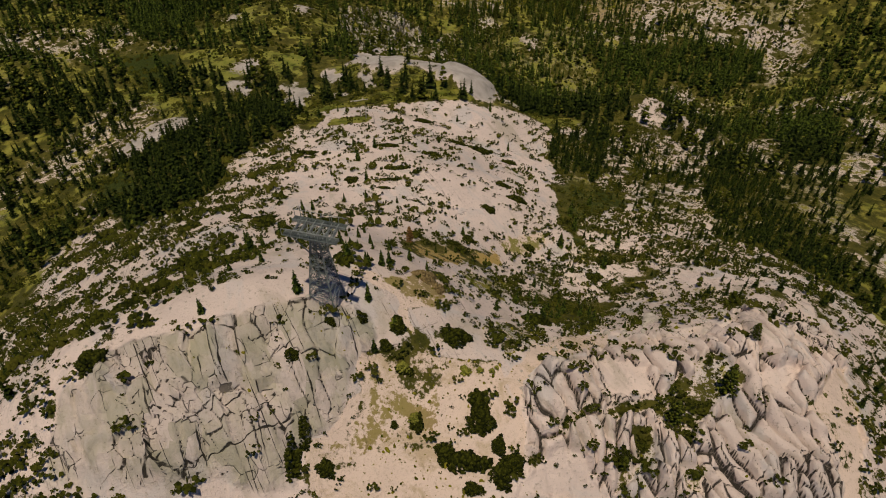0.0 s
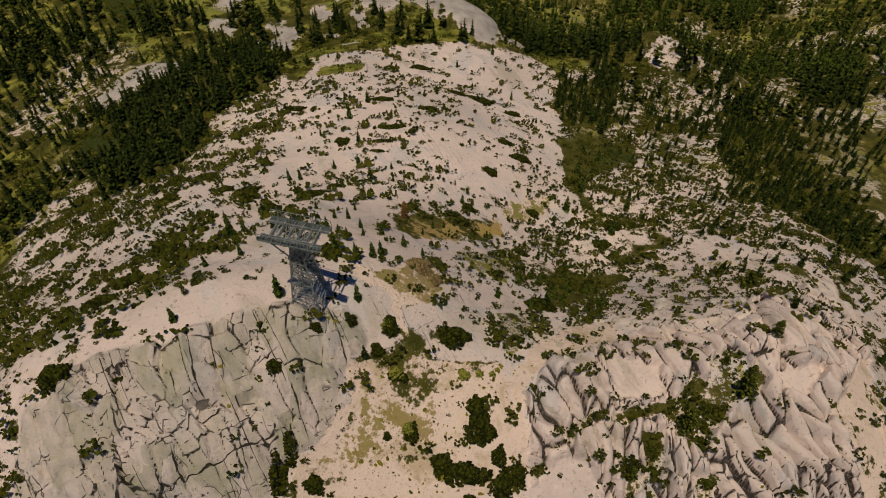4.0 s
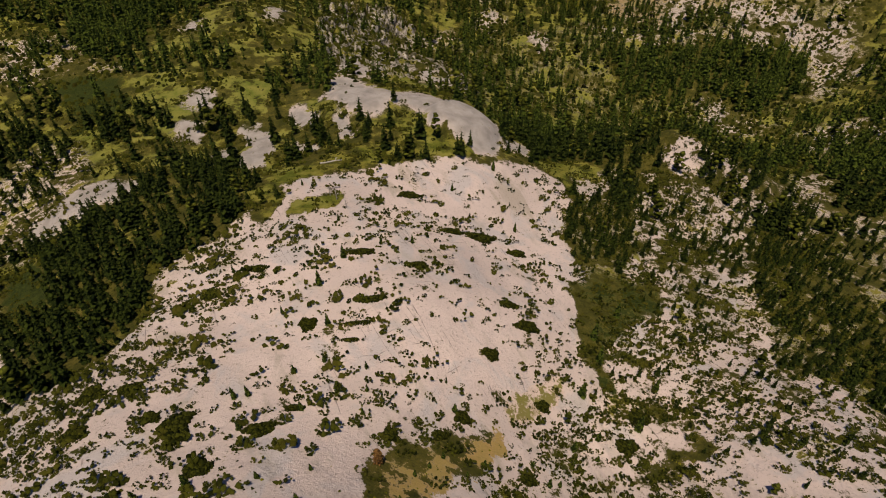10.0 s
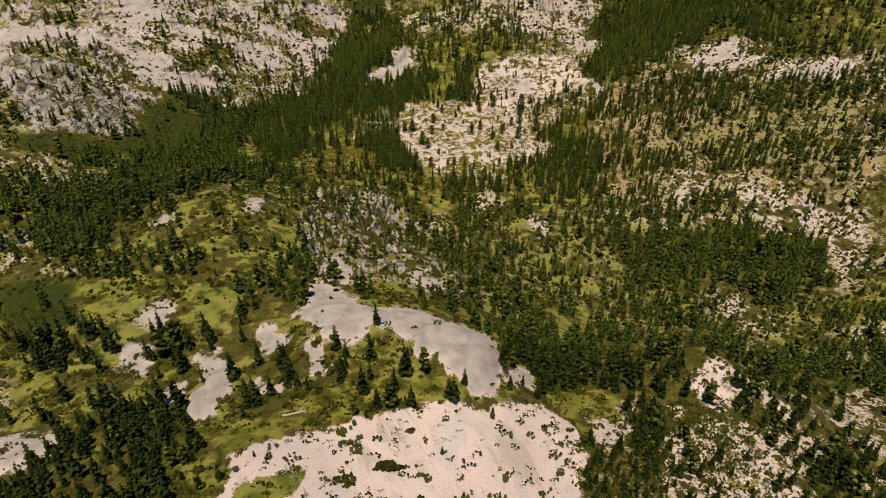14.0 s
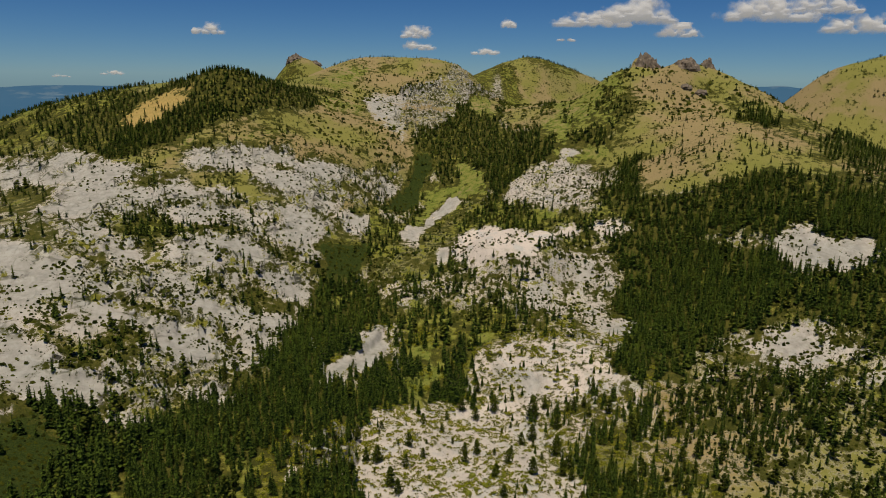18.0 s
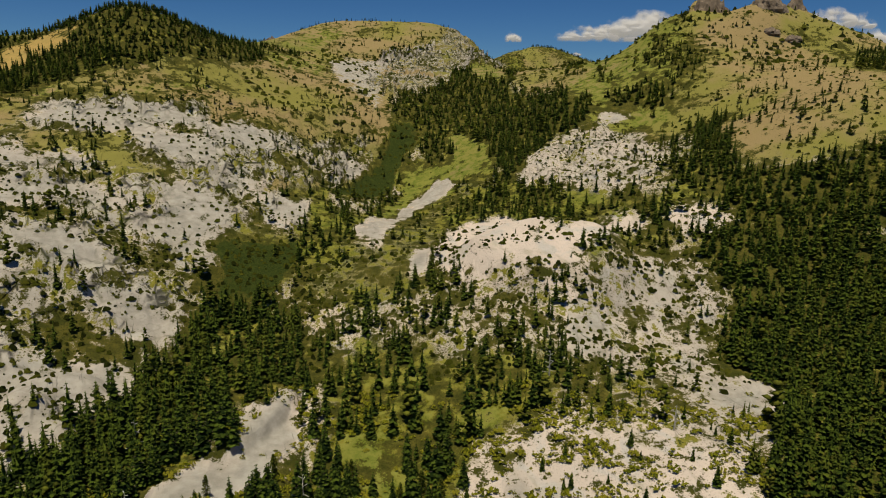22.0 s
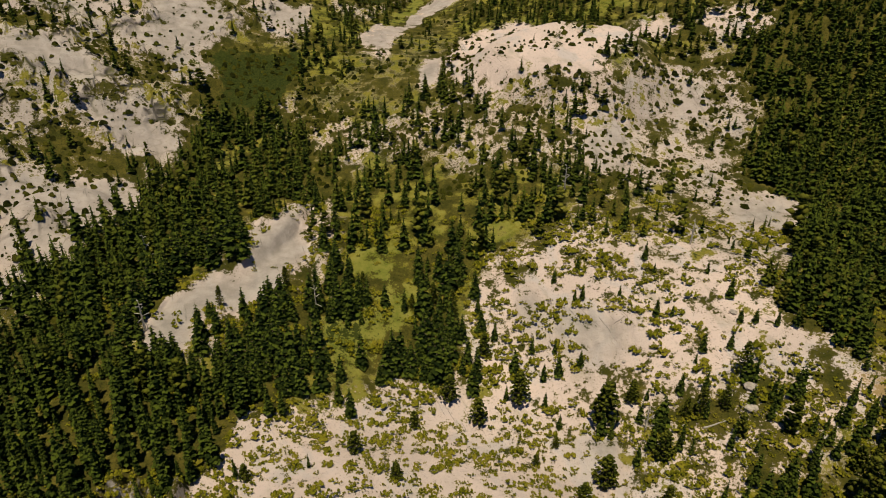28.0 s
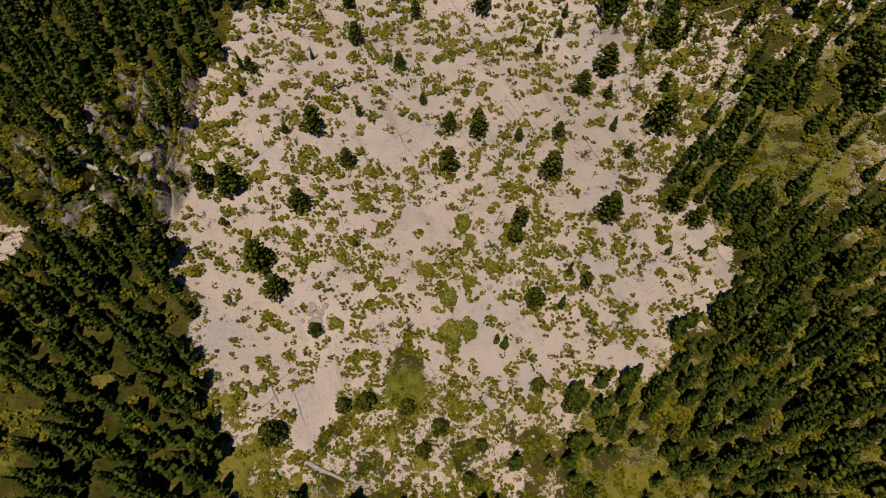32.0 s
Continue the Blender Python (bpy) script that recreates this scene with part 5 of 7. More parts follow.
def steps(*spans):
    """Grid lines: (from, to, spacing) one after another."""
    lines = []
    for a, b, s in spans:
        lines.extend(np.linspace(a, b, max(2, int(round((b - a) / s))), endpoint=False))
    return np.array(lines + [spans[-1][1]])


gx = steps((-4600, -1200, 340), (-1200, -400, 50), (-400, -170, 9), (-170, -66, 1.3), (-66, -34, 0.8), (-34, 42, 0.125), (42, 66, 0.7), (66, 140, 1.2), (140, 400, 8), (400, 1200, 50), (1200, 4600, 340))
gy = steps((-4000, -600, 340), (-600, -60, 40), (-60, 14, 3.0), (14, 22, 0.3), (22, 46, 0.125), (46, 50, 0.4), (50, 70, 0.45), (70, 140, 0.7), (140, 212, 0.9), (212, 264, 0.5), (264, 420, 0.9), (420, 640, 2.6), (640, 1000, 8), (1000, 1600, 40), (1600, 4900, 300))
X, Y = np.meshgrid(gx, gy)
flat_x, flat_y = X.ravel(), Y.ravel()
cover = cover_at(flat_x, flat_y)


def sheet(name, x, y, z, columns, material):
    me = bpy.data.meshes.new(name)
    rows = len(x) // columns
    me.vertices.add(len(x))
    me.vertices.foreach_set("co", np.stack([x, y, z], 1).astype(np.float32).ravel())
    i = (np.arange(rows - 1)[:, None] * columns + np.arange(columns - 1)[None]).ravel()
    quads = np.stack([i, i + 1, i + columns + 1, i + columns], 1).astype(np.int32)
    me.loops.add(quads.size)
    me.loops.foreach_set("vertex_index", quads.ravel())
    me.polygons.add(len(quads))
    me.polygons.foreach_set("loop_start", np.arange(0, quads.size, 4, dtype=np.int32))
    me.update(calc_edges=True)
    me.polygons.foreach_set("use_smooth", np.ones(len(quads), bool))
    me.materials.append(material)
    return me


def soften(values, passes=3):
    v = values.reshape(len(gy), len(gx)).copy()
    for _ in range(passes):
        p = np.pad(v, 1, mode="edge")
        v = (p[1:-1, 1:-1] * 2 + p[:-2, 1:-1] + p[2:, 1:-1] + p[1:-1, :-2] + p[1:-1, 2:]) / 6
    return v.ravel()


for field in ("rock", "crag", "strip"):
    cover[field] = soften(cover[field], 2)
cover["strip"] = soften(cover["strip"], 14)
flat_z = height(flat_x, flat_y, cover)
ground_mesh = sheet("ground", flat_x, flat_y, flat_z, len(gx), GROUND)
far_off = smooth(110, 150, flat_y)
for field in FIELDS[:11]:
    crisp, blurred = soften(cover[field]), soften(cover[field], 14)
    ground_mesh.attributes.new(field, "FLOAT", "POINT").data.foreach_set("value", (crisp + (blurred - crisp) * far_off).astype(np.float32))
ground_mesh.attributes.new("bluff", "FLOAT", "POINT").data.foreach_set("value", soften(np.clip(cover["crag"] * 1.6, 0, 1) * smooth(130, 170, flat_y)).astype(np.float32))
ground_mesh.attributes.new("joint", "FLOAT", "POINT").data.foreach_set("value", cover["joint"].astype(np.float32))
ground = tagged(new("ground", ground_mesh), "pale granite mountainside with soil, sand and grass pockets", "ground", kind="structure")


def level(x, y):
    """The height of the sheet itself between its grid lines."""
    x, y = np.atleast_1d(np.asarray(x, float)), np.atleast_1d(np.asarray(y, float))
    i = np.clip(np.searchsorted(gx, x) - 1, 0, len(gx) - 2)
    j = np.clip(np.searchsorted(gy, y) - 1, 0, len(gy) - 2)
    fx, fy = (x - gx[i]) / (gx[i + 1] - gx[i]), (y - gy[j]) / (gy[j + 1] - gy[j])
    Z = flat_z.reshape(len(gy), len(gx))
    return (Z[j, i] * (1 - fx) + Z[j, i + 1] * fx) * (1 - fy) + (Z[j + 1, i] * (1 - fx) + Z[j + 1, i + 1] * fx) * fy


# ================= plants =================
def crown_sprays(rng, tiers, around, folds, slim=0.16, base=0.1):
    """A fir's crown, one metre high: drooping sprays in uneven tiers round a thin core."""
    verts, faces = [], []

    def add(points, tris):
        n = len(verts)
        verts.extend(points)
        faces.extend(tuple(n + k for k in t) for t in tris)

    for k in range(tiers):
        h = base + (1 - base) * (k + rng.uniform(-0.3, 0.3)) / tiers
        r = slim * (1.06 - h) ** 0.72 * 1.15
        n = max(3, int(around * (1.25 - 0.8 * h)))
        for j in range(n):
            a = 2 * math.pi * (j + rng.uniform(-0.4, 0.4)) / n + k
            reach = r * rng.uniform(0.65, 1.2)
            w = reach * rng.uniform(0.28, 0.42) + 0.008
            drop = reach * rng.uniform(0.25, 0.75)
            c, s = math.cos(a), math.sin(a)
            up = h + 0.5 / tiers * rng.uniform(0.3, 1.0)
            mid = reach * 0.55
            root, tip = (0.0, 0.0, up), (c * reach, s * reach, up - drop)
            left = (c * mid - s * w, s * mid + c * w, up - drop * 0.75)
            right = (c * mid + s * w, s * mid - c * w, up - drop * 0.75)
            if folds:
                top = (c * mid, s * mid, up - drop * 0.3)
                add([root, left, tip, right, top], [(0, 1, 4), (1, 2, 4), (2, 3, 4), (3, 0, 4)])
            else:
                add([root, left, tip, right], [(0, 1, 2), (0, 2, 3)])
    add([(0.0, 0.0, 1.02)] + [(math.cos(2 * math.pi * q / 5) * slim * 0.42, math.sin(2 * math.pi * q / 5) * slim * 0.42, base + 0.03) for q in range(5)],
        [(0, q + 1, (q + 1) % 5 + 1) for q in range(5)])
    return np.array(verts), np.array(faces)


OCTA = [(0, 2, 4), (2, 1, 4), (1, 3, 4), (3, 0, 4), (2, 0, 5), (1, 2, 5), (3, 1, 5), (0, 3, 5)]


def clump(rng, centre, size, squash=0.7):
    pts = np.array([(1, 0, 0), (-1, 0, 0), (0, 1, 0), (0, -1, 0), (0, 0, 1), (0, 0, -1)], float)
    pts *= rng.uniform(0.65, 1.25, (6, 1)) * size
    a = rng.uniform(0, 6.28)
    c, s = math.cos(a), math.sin(a)
    pts = pts @ np.array([(c, -s, 0), (s, c, 0), (0.25 * s, 0, 1)])
    pts[:, 2] *= squash
    return pts + centre


def crown_clumps(rng, count, wide, base, size):
    """A pine's crown, one metre high: tufts at the ends of uneven limbs, with gaps."""
    verts, faces = [], []
    for k in range(count):
        h = base + (1 - base) * (k + rng.uniform(0, 1)) / count
        up = (h - base) / (1 - base)
        r = wide * min(1.0, 0.55 + 2.5 * up) * (1.02 - up) ** 0.62
        a = k * 2.4 + rng.uniform(-0.6, 0.6)
        d = r * rng.uniform(0.25, 1.1)
        p = clump(rng, (math.cos(a) * d, math.sin(a) * d, h - 0.03), size * rng.uniform(0.7, 1.3), 0.62)
        faces.extend(tuple(len(verts) + q for q in t) for t in OCTA)
        verts.extend(map(tuple, p))
    return np.array(verts), np.array(faces)


def mat_shrub(rng, rings=2, around=9):
    """A low shrub, one metre across: a lumpy mat with a ragged rim."""
    verts, faces = [(rng.uniform(-0.08, 0.08), rng.uniform(-0.08, 0.08), rng.uniform(0.25, 0.38))], []
    lobes = rng.uniform(0.6, 1.2, around)
    sx, sy = rng.uniform(0.7, 1.2), rng.uniform(0.6, 1.0)
    for k in range(rings):
        for j in range(around):
            a = 2 * math.pi * (j + 0.5 * (k % 2) + rng.uniform(-0.2, 0.2)) / around
            r = 0.5 * lobes[j] * ((k + 1) / rings) * rng.uniform(0.85, 1.15)
            z = -0.06 if k == rings - 1 else rng.uniform(0.12, 0.36)
            verts.append((math.cos(a) * r * sx, math.sin(a) * r * sy, z))
    for j in range(around):
        n = (j + 1) % around
        faces.append((0, 1 + j, 1 + n))
        for k in range(rings - 1):
            p, q = 1 + k * around, 1 + (k + 1) * around
            faces.append((p + j, q + j, q + n))
            faces.append((p + j, q + n, p + n))
    return np.array(verts), np.array(faces)


def blob_shrub(rng, count, long=1.0, size=0.3):
    """A shrub about one metre across, of many small leafy tufts over a ragged plan."""
    vs, fs = [], []
    arms = rng.uniform(0.45, 1.15, 7)
    for k in range(count):
        a = rng.uniform(0, 6.28)
        d = 0.5 * math.sqrt(rng.uniform(0, 1)) * np.interp(a, np.linspace(0, 6.28, 8), [*arms, arms[0]])
        r = size * rng.uniform(0.6, 1.2)
        high = 0.30 * (1 - (d / 0.6) ** 2) + rng.uniform(-0.05, 0.05)
        vs.append(clump(rng, np.array([math.cos(a) * d * long, math.sin(a) * d, max(0.03, high)]), r, 0.8))
        vs[-1][:4, 2] -= 0.35 * r
        vs[-1] = vs[-1][:5]
        fs.append(np.array(OCTA[:4]) + 5 * k)
    return np.concatenate(vs), np.concatenate(fs)


def trunk(rng, low=0.022, bottom=-0.05, top=0.6, sides=3):
    verts, faces = [], []
    for z, r in ((bottom, low), (0.15, low * 0.85), (top, low * 0.3)):
        o = rng.uniform(-0.004, 0.004, 2)
        verts.extend((math.cos(2 * math.pi * q / sides) * r + o[0], math.sin(2 * math.pi * q / sides) * r + o[1], z) for q in range(sides))
    for k in range(2):
        for q in range(sides):
            a, b = k * sides + q, k * sides + (q + 1) % sides
            faces.extend([(a, b, b + sides), (a, b + sides, a + sides)])
    return np.array(verts), np.array(faces)


def tri_mesh(name, verts, faces, material, tone=None, smoothed=False):
    me = bpy.data.meshes.new(name)
    faces = np.asarray(faces, np.int32)
    me.vertices.add(len(verts))
    me.vertices.foreach_set("co", np.asarray(verts, np.float32).ravel())
    me.loops.add(faces.size)
    me.loops.foreach_set("vertex_index", faces.ravel())
    me.polygons.add(len(faces))
    me.polygons.foreach_set("loop_start", np.arange(0, faces.size, 3, dtype=np.int32))
    me.update(calc_edges=True)
    if smoothed:
        me.polygons.foreach_set("use_smooth", np.ones(len(faces), bool))
    me.materials.append(material)
    if tone is not None:
        me.attributes.new("tone", "FLOAT", "POINT").data.foreach_set("value", np.asarray(tone, np.float32))
    return me


def gather(kinds, pick, x, y, z, size, tall, turn, tone):
    """Many plants in one set of triangles."""
    vs, fs, ts, n = [], [], [], 0
    for k, (v, f) in enumerate(kinds):
        at = np.nonzero(pick == k)[0]
        if not len(at):
            continue
        c, s = np.cos(turn[at])[:, None], np.sin(turn[at])[:, None]
        px = (v[None, :, 0] * c - v[None, :, 1] * s) * size[at][:, None] + x[at][:, None]
        py = (v[None, :, 0] * s + v[None, :, 1] * c) * size[at][:, None] + y[at][:, None]
        pz = v[None, :, 2] * tall[at][:, None] + z[at][:, None]
        vs.append(np.stack([px, py, pz], 2).reshape(-1, 3))
        fs.append((f[None] + (n + np.arange(len(at)) * len(v))[:, None, None]).reshape(-1, 3))
        ts.append(np.repeat(tone[at], len(v)))
        n += len(at) * len(v)
    return np.concatenate(vs), np.concatenate(fs), np.concatenate(ts)


def strewn(rng, x0, x1, y0, y1, gap):
    nx, ny = int((x1 - x0) / gap), int((y1 - y0) / gap)
    px, py = np.meshgrid(np.arange(nx), np.arange(ny))
    x = x0 + (px.ravel() + rng.uniform(-0.1, 1.1, nx * ny)) * gap
    y = y0 + (py.ravel() + rng.uniform(-0.1, 1.1, nx * ny)) * gap
    return x, y


rng = np.random.default_rng(7)
FIR_FAR = [crown_sprays(rng, 8, 7, False, rng.uniform(0.13, 0.19)) for _ in range(6)]
FIR_LAST = [crown_sprays(rng, 6, 6, False, rng.uniform(0.16, 0.23)) for _ in range(5)]
FIR_WOOD = [crown_sprays(rng, 12, 8, True, rng.uniform(0.105, 0.15)) for _ in range(6)]
FIR_NEAR = [crown_sprays(rng, 13, 9, True, rng.uniform(0.15, 0.21)) for _ in range(5)]
PINE_NEAR = [crown_clumps(rng, 90, rng.uniform(0.19, 0.26), 0.10, 0.062) for _ in range(5)]
PINE_FINE = [crown_clumps(rng, 240, rng.uniform(0.19, 0.25), 0.08, 0.036) for _ in range(5)]
PINE_FAR = [crown_clumps(rng, 18, rng.uniform(0.17, 0.24), 0.12, 0.11) for _ in range(4)]
MATS = [mat_shrub(rng, 2, 6) for _ in range(7)]
LOWS = [blob_shrub(rng, int(rng.integers(6, 10)), rng.uniform(1.3, 2.6), 0.2) for _ in range(12)]
BLOBS = [blob_shrub(rng, int(rng.integers(13, 20)), rng.uniform(1.0, 1.8), 0.15) for _ in range(12)]
BUSHES = [blob_shrub(rng, 34, rng.uniform(0.9, 1.5), 0.125) for _ in range(8)]
STEMS = [trunk(rng) for _ in range(2)]

# candidate places for trees, thinned by the cover
tx, ty = [], []
for x0, x1, y0, y1, gap in ((-66, 66, 14, 130, 1.35), (-150, -66, 20, 130, 1.9), (66, 150, 20, 130, 1.9), (-135, 150, 130, 205, 1.6), (-135, 150, 205, 345, 1.4), (-135, 150, 345, 420, 1.7), (-260, 330, 420, 530, 2.0), (-260, 330, 530, 660, 2.8), (60, 180, 820, 905, 3.2), (-230, -135, 130, 420, 2.6), (150, 260, 130, 420, 2.6)):
    a, b = strewn(rng, x0, x1, y0, y1, gap)
    c = cover_at(a, b)
    clumped = 0.22 + 1.3 * smooth(-0.35, 0.3, fractal(a, b, 11, 61, 4))
    clumped = np.where(c["tan"] > 0.7, 2.6 * smooth(0.1, 0.4, fractal(a, b, 22, 66, 3)), clumped)
    clumped = np.where(c["trees"] > 0.3, 0.55 + 0.45 * clumped, clumped)
    keep = rng.uniform(0, 1, len(a)) < np.minimum(1.0, c["trees"] * gap * gap * clumped * 1.25 * np.where((b > 125) & (b < 205), 1.0, np.where(b > 262, 0.85, 1.2)))
    tx.append(np.stack([a[keep], b[keep], c["tall"][keep], c["trees"][keep]], 1))
tx = np.concatenate(tx)
print("trees", len(tx))
x, y = tx[:, 0], tx[:, 1]
z = level(x, y)
tall = tx[:, 2] * rng.uniform(0.32, 1.0, len(x)) ** 0.8 * 1.2 * np.where(y < 105, 0.8, 1.0) * np.where((y > 205) & (y < 330), 1.08, 0.95) * np.where((y > 105) & (y < 205), 1.12, np.where(y > 420, 0.58, np.where(y > 320, 0.86, 1.0)))
wide = tall * rng.uniform(0.85, 1.25, len(x)) * np.where(y > 420, 1.6, np.where(y > 320, 1.25, 1.0))
turn = rng.uniform(0, 6.28, len(x))
tone = rng.uniform(0, 0.7, len(x))
fir = rng.uniform(0, 1, len(x)) < np.where(tx[:, 3] > 0.16, 0.97, 0.86) * np.where((y > 205) & (y < 264) & (x > 0), 0.9, 1.0)
alone = (((y > 262) & (y < 300) & (x > -26) & (x < 50)) | ((y > 34) & (y < 62) & (x > -24) & (x < 22))) & (tall > 1.0)
alone &= np.cumsum(alone) <= 290
single_trees = np.stack([x, y, z, wide, tall, turn, fir], 1)[alone]
for name, mask, label in (("spur_woods", (y < 130) & ~alone, "dark green fir wood on the flanks of the granite spur"),
                          ("dome_woods", (y >= 205) & (y < 264) & (x > -50) & (x < 85) & ~alone, "dense dark green conifers round the granite dome"),
                          ("valley_woods", (y >= 130) & (y < 270) & ~alone & ~((y >= 205) & (y < 264) & (x > -50) & (x < 85)), "dense dark green fir wood in the valley"),
                          ("upper_woods", (y >= 270) & (y < 420) & ~alone, "dark green fir wood below the peaks"),
                          ("far_woods", y >= 420, "distant dark conifers on the high slopes")):
    close = name == "dome_woods"
    for kinds, material, sub in ((FIR_WOOD if close else FIR_LAST if name == "far_woods" else FIR_FAR, SHADED_NEEDLES if name == "spur_woods" else NEEDLES, fir), (PINE_NEAR if close else PINE_FAR, PINE, ~fir)):
        m = mask & sub
        if not m.any():
            continue
        pick = rng.integers(0, len(kinds), m.sum())
        v, f, t = gather(kinds, pick, x[m], y[m], z[m] + 0.04 * tall[m], wide[m], tall[m], turn[m], tone[m])
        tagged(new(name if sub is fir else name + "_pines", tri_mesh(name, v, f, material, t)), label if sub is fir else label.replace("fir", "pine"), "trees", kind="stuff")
    if name in ("far_woods", "upper_woods"):
        continue
    v, f, t = gather(STEMS, rng.integers(0, 2, mask.sum()), x[mask], y[mask], z[mask], wide[mask], tall[mask], turn[mask], tone[mask])
    tagged(new(name + "_trunks", tri_mesh(name + "_trunks", v, f, BARK)), "brown trunks of the conifer wood", "tree trunks", kind="stuff")

# shrubs
sx = []
for x0, x1, y0, y1, gap in ((-66, 66, 14, 120, 0.62), (-110, 130, 120, 205, 0.9), (-110, -32, 205, 345, 0.9), (-32, 62, 205, 264, 0.6), (62, 130, 205, 345, 0.9), (-32, 62, 264, 345, 0.9), (-130, 130, 345, 420, 1.6), (-60, 200, 420, 560, 2.4)):
    a, b = strewn(rng, x0, x1, y0, y1, gap)
    c = cover_at(a, b)
    clumped = 0.12 + 2.0 * smooth(-0.12, 0.3, fractal(a * 0.6, b * 1.1, 3.6, 71, 3))
    clumped = np.where(b < 120, 0.3 + 0.55 * clumped, np.where((b > 205) & (b < 264), 0.55 + 0.35 * clumped, clumped))
    keep = rng.uniform(0, 1, len(a)) < np.minimum(1.0, c["shrubs"] * gap * gap * clumped)
    keep &= rng.uniform(0, 1, len(a)) < np.where(b > 300, 0.75, 1.0)
    sx.append(np.stack([a[keep], b[keep], c["shrubs"][keep]], 1))
sx = np.concatenate(sx)
print("shrubs", len(sx))
x, y = sx[:, 0], sx[:, 1]
wide = np.minimum(np.where((y < 120) & (x < -6), 1.9, 1.3), rng.lognormal(-0.30, 0.50, len(x))) * np.where(y > 130, 1.2, 0.95) * np.where((y > 205) & (y < 264), 0.8, np.where(y > 420, 1.8, 1.0))
low = wide * rng.uniform(0.8, 1.3, len(x))
turn, tone = rng.normal(0.1, np.where(y < 120, 0.45, 0.7), len(x)) + np.where((y < 120) & (x < -6), 0.35, 0.0), rng.uniform(0, 0.8, len(x))
near = (y < 62) | ((y > 212) & (y < 300) & (x > -32) & (x < 62))
alone = near & (((x > -10) & (x < 34) & (y > 219) & (y < 262)) | ((y > 24) & (y < 46) & (x > -24) & (x < 22))) & (rng.uniform(0, 1, len(x)) < np.where(y < 100, 0.3, 0.14))
alone &= np.where(y < 100, np.cumsum(alone & (y < 100)) <= 140, np.cumsum(alone & (y > 100)) <= 150)
single_shrubs = np.stack([x, y, level(x, y), wide * 1.15, low, turn], 1)[alone]
for name, mask, kinds, label in (("spur_scrub", near & ~alone & (y < 120), BLOBS, "low olive green manzanita scrub on the granite spur"),
                                 ("dome_scrub", near & ~alone & (y >= 120), BLOBS, "low olive green manzanita scrub round the granite dome"),
                                 ("slab_scrub", ~near & (y < 130), LOWS, "dark olive mats of scrub along the granite slab"),
                                 ("valley_scrub", ~near & (y >= 130), MATS, "olive green scrub between granite ledges")):
    n = mask.sum()
    v, f, t = gather(kinds, rng.integers(0, len(kinds), n), x[mask], y[mask], level(x[mask], y[mask]), wide[mask], low[mask], turn[mask], tone[mask])
    tagged(new(name, tri_mesh(name, v, f, SHRUB if name == "dome_scrub" else DARK_SHRUB, t)), label, "shrubs", kind="stuff")

# dry tussocks and seedlings on the sandy ground of the spur
a, b = strewn(rng, -16, 26, 22, 60, 0.5)
c = cover_at(a, b)
keep = rng.uniform(0, 1, len(a)) < 0.8 * (c["sandy"] + 1.4 * c["olive"] + 0.25 * c["rock"]) * smooth(-0.3, 0.4, fractal(a, b, 4, 77, 3))
a, b = a[keep], b[keep]
wide = rng.lognormal(-1.75, 0.45, len(a))
v, f, t = gather(MATS, rng.integers(0, len(MATS), len(a)), a, b, level(a, b), wide, wide * 1.3, rng.uniform(0, 6.28, len(a)), rng.uniform(0, 1.2, len(a)))
tagged(new("tussocks", tri_mesh("tussocks", v, f, SHRUB, t)), "small dry tussocks scattered over sandy ground", "grass tufts", kind="stuff")


# ================= helpers for things =================
def part(name, bm, material, parent=None, label="", smoothed=False):
    me = bpy.data.meshes.new(name)
    bm.to_mesh(me)
    bm.free()
    me.materials.append(material)
    if smoothed:
        me.polygons.foreach_set("use_smooth", np.ones(len(me.polygons), bool))
    ob = new(name, me)
    ob.parent = parent
    return tagged(ob, label)


def bar(bm, a, b, w, d=None):
    """A straight bar from a to b, w wide and d deep."""
    a, b = Vector(a), Vector(b)
    m = Matrix.Translation((a + b) / 2) @ (b - a).to_track_quat("Z", "X").to_matrix().to_4x4() @ Matrix.Diagonal((w, d or w, (b - a).length, 1))
    bmesh.ops.create_cube(bm, size=1, matrix=m)


def one_bar(name, a, b, w, material, parent, d=None, label=""):
    bm = bmesh.new()
    bar(bm, a, b, w, d)
    return part(name, bm, material, parent, label)


def thing(name, place, label, category, group="", turn=0.0):
    ob = new(name)
    ob.matrix_world = pose(*place, 0, 0, turn)
    return tagged(ob, label, category, group)


# ================= the lift tower on the spur =================
TX, TY = -9.05, 34.6
TZ = float(level(TX, TY)[0])
tower = thing("lift_tower", (TX, TY, TZ), "grey galvanised steel lattice cable lift tower standing on the granite spur", "lift tower", turn=-15)
FOOT, NECK, TOP, ARM = 1.05, 0.36, 6.3, 7.1
corners = ((-1, -1), (1, -1), (1, 1), (-1, 1))


def rim(h):
    return FOOT + (NECK - FOOT) * min(1.0, h / TOP)


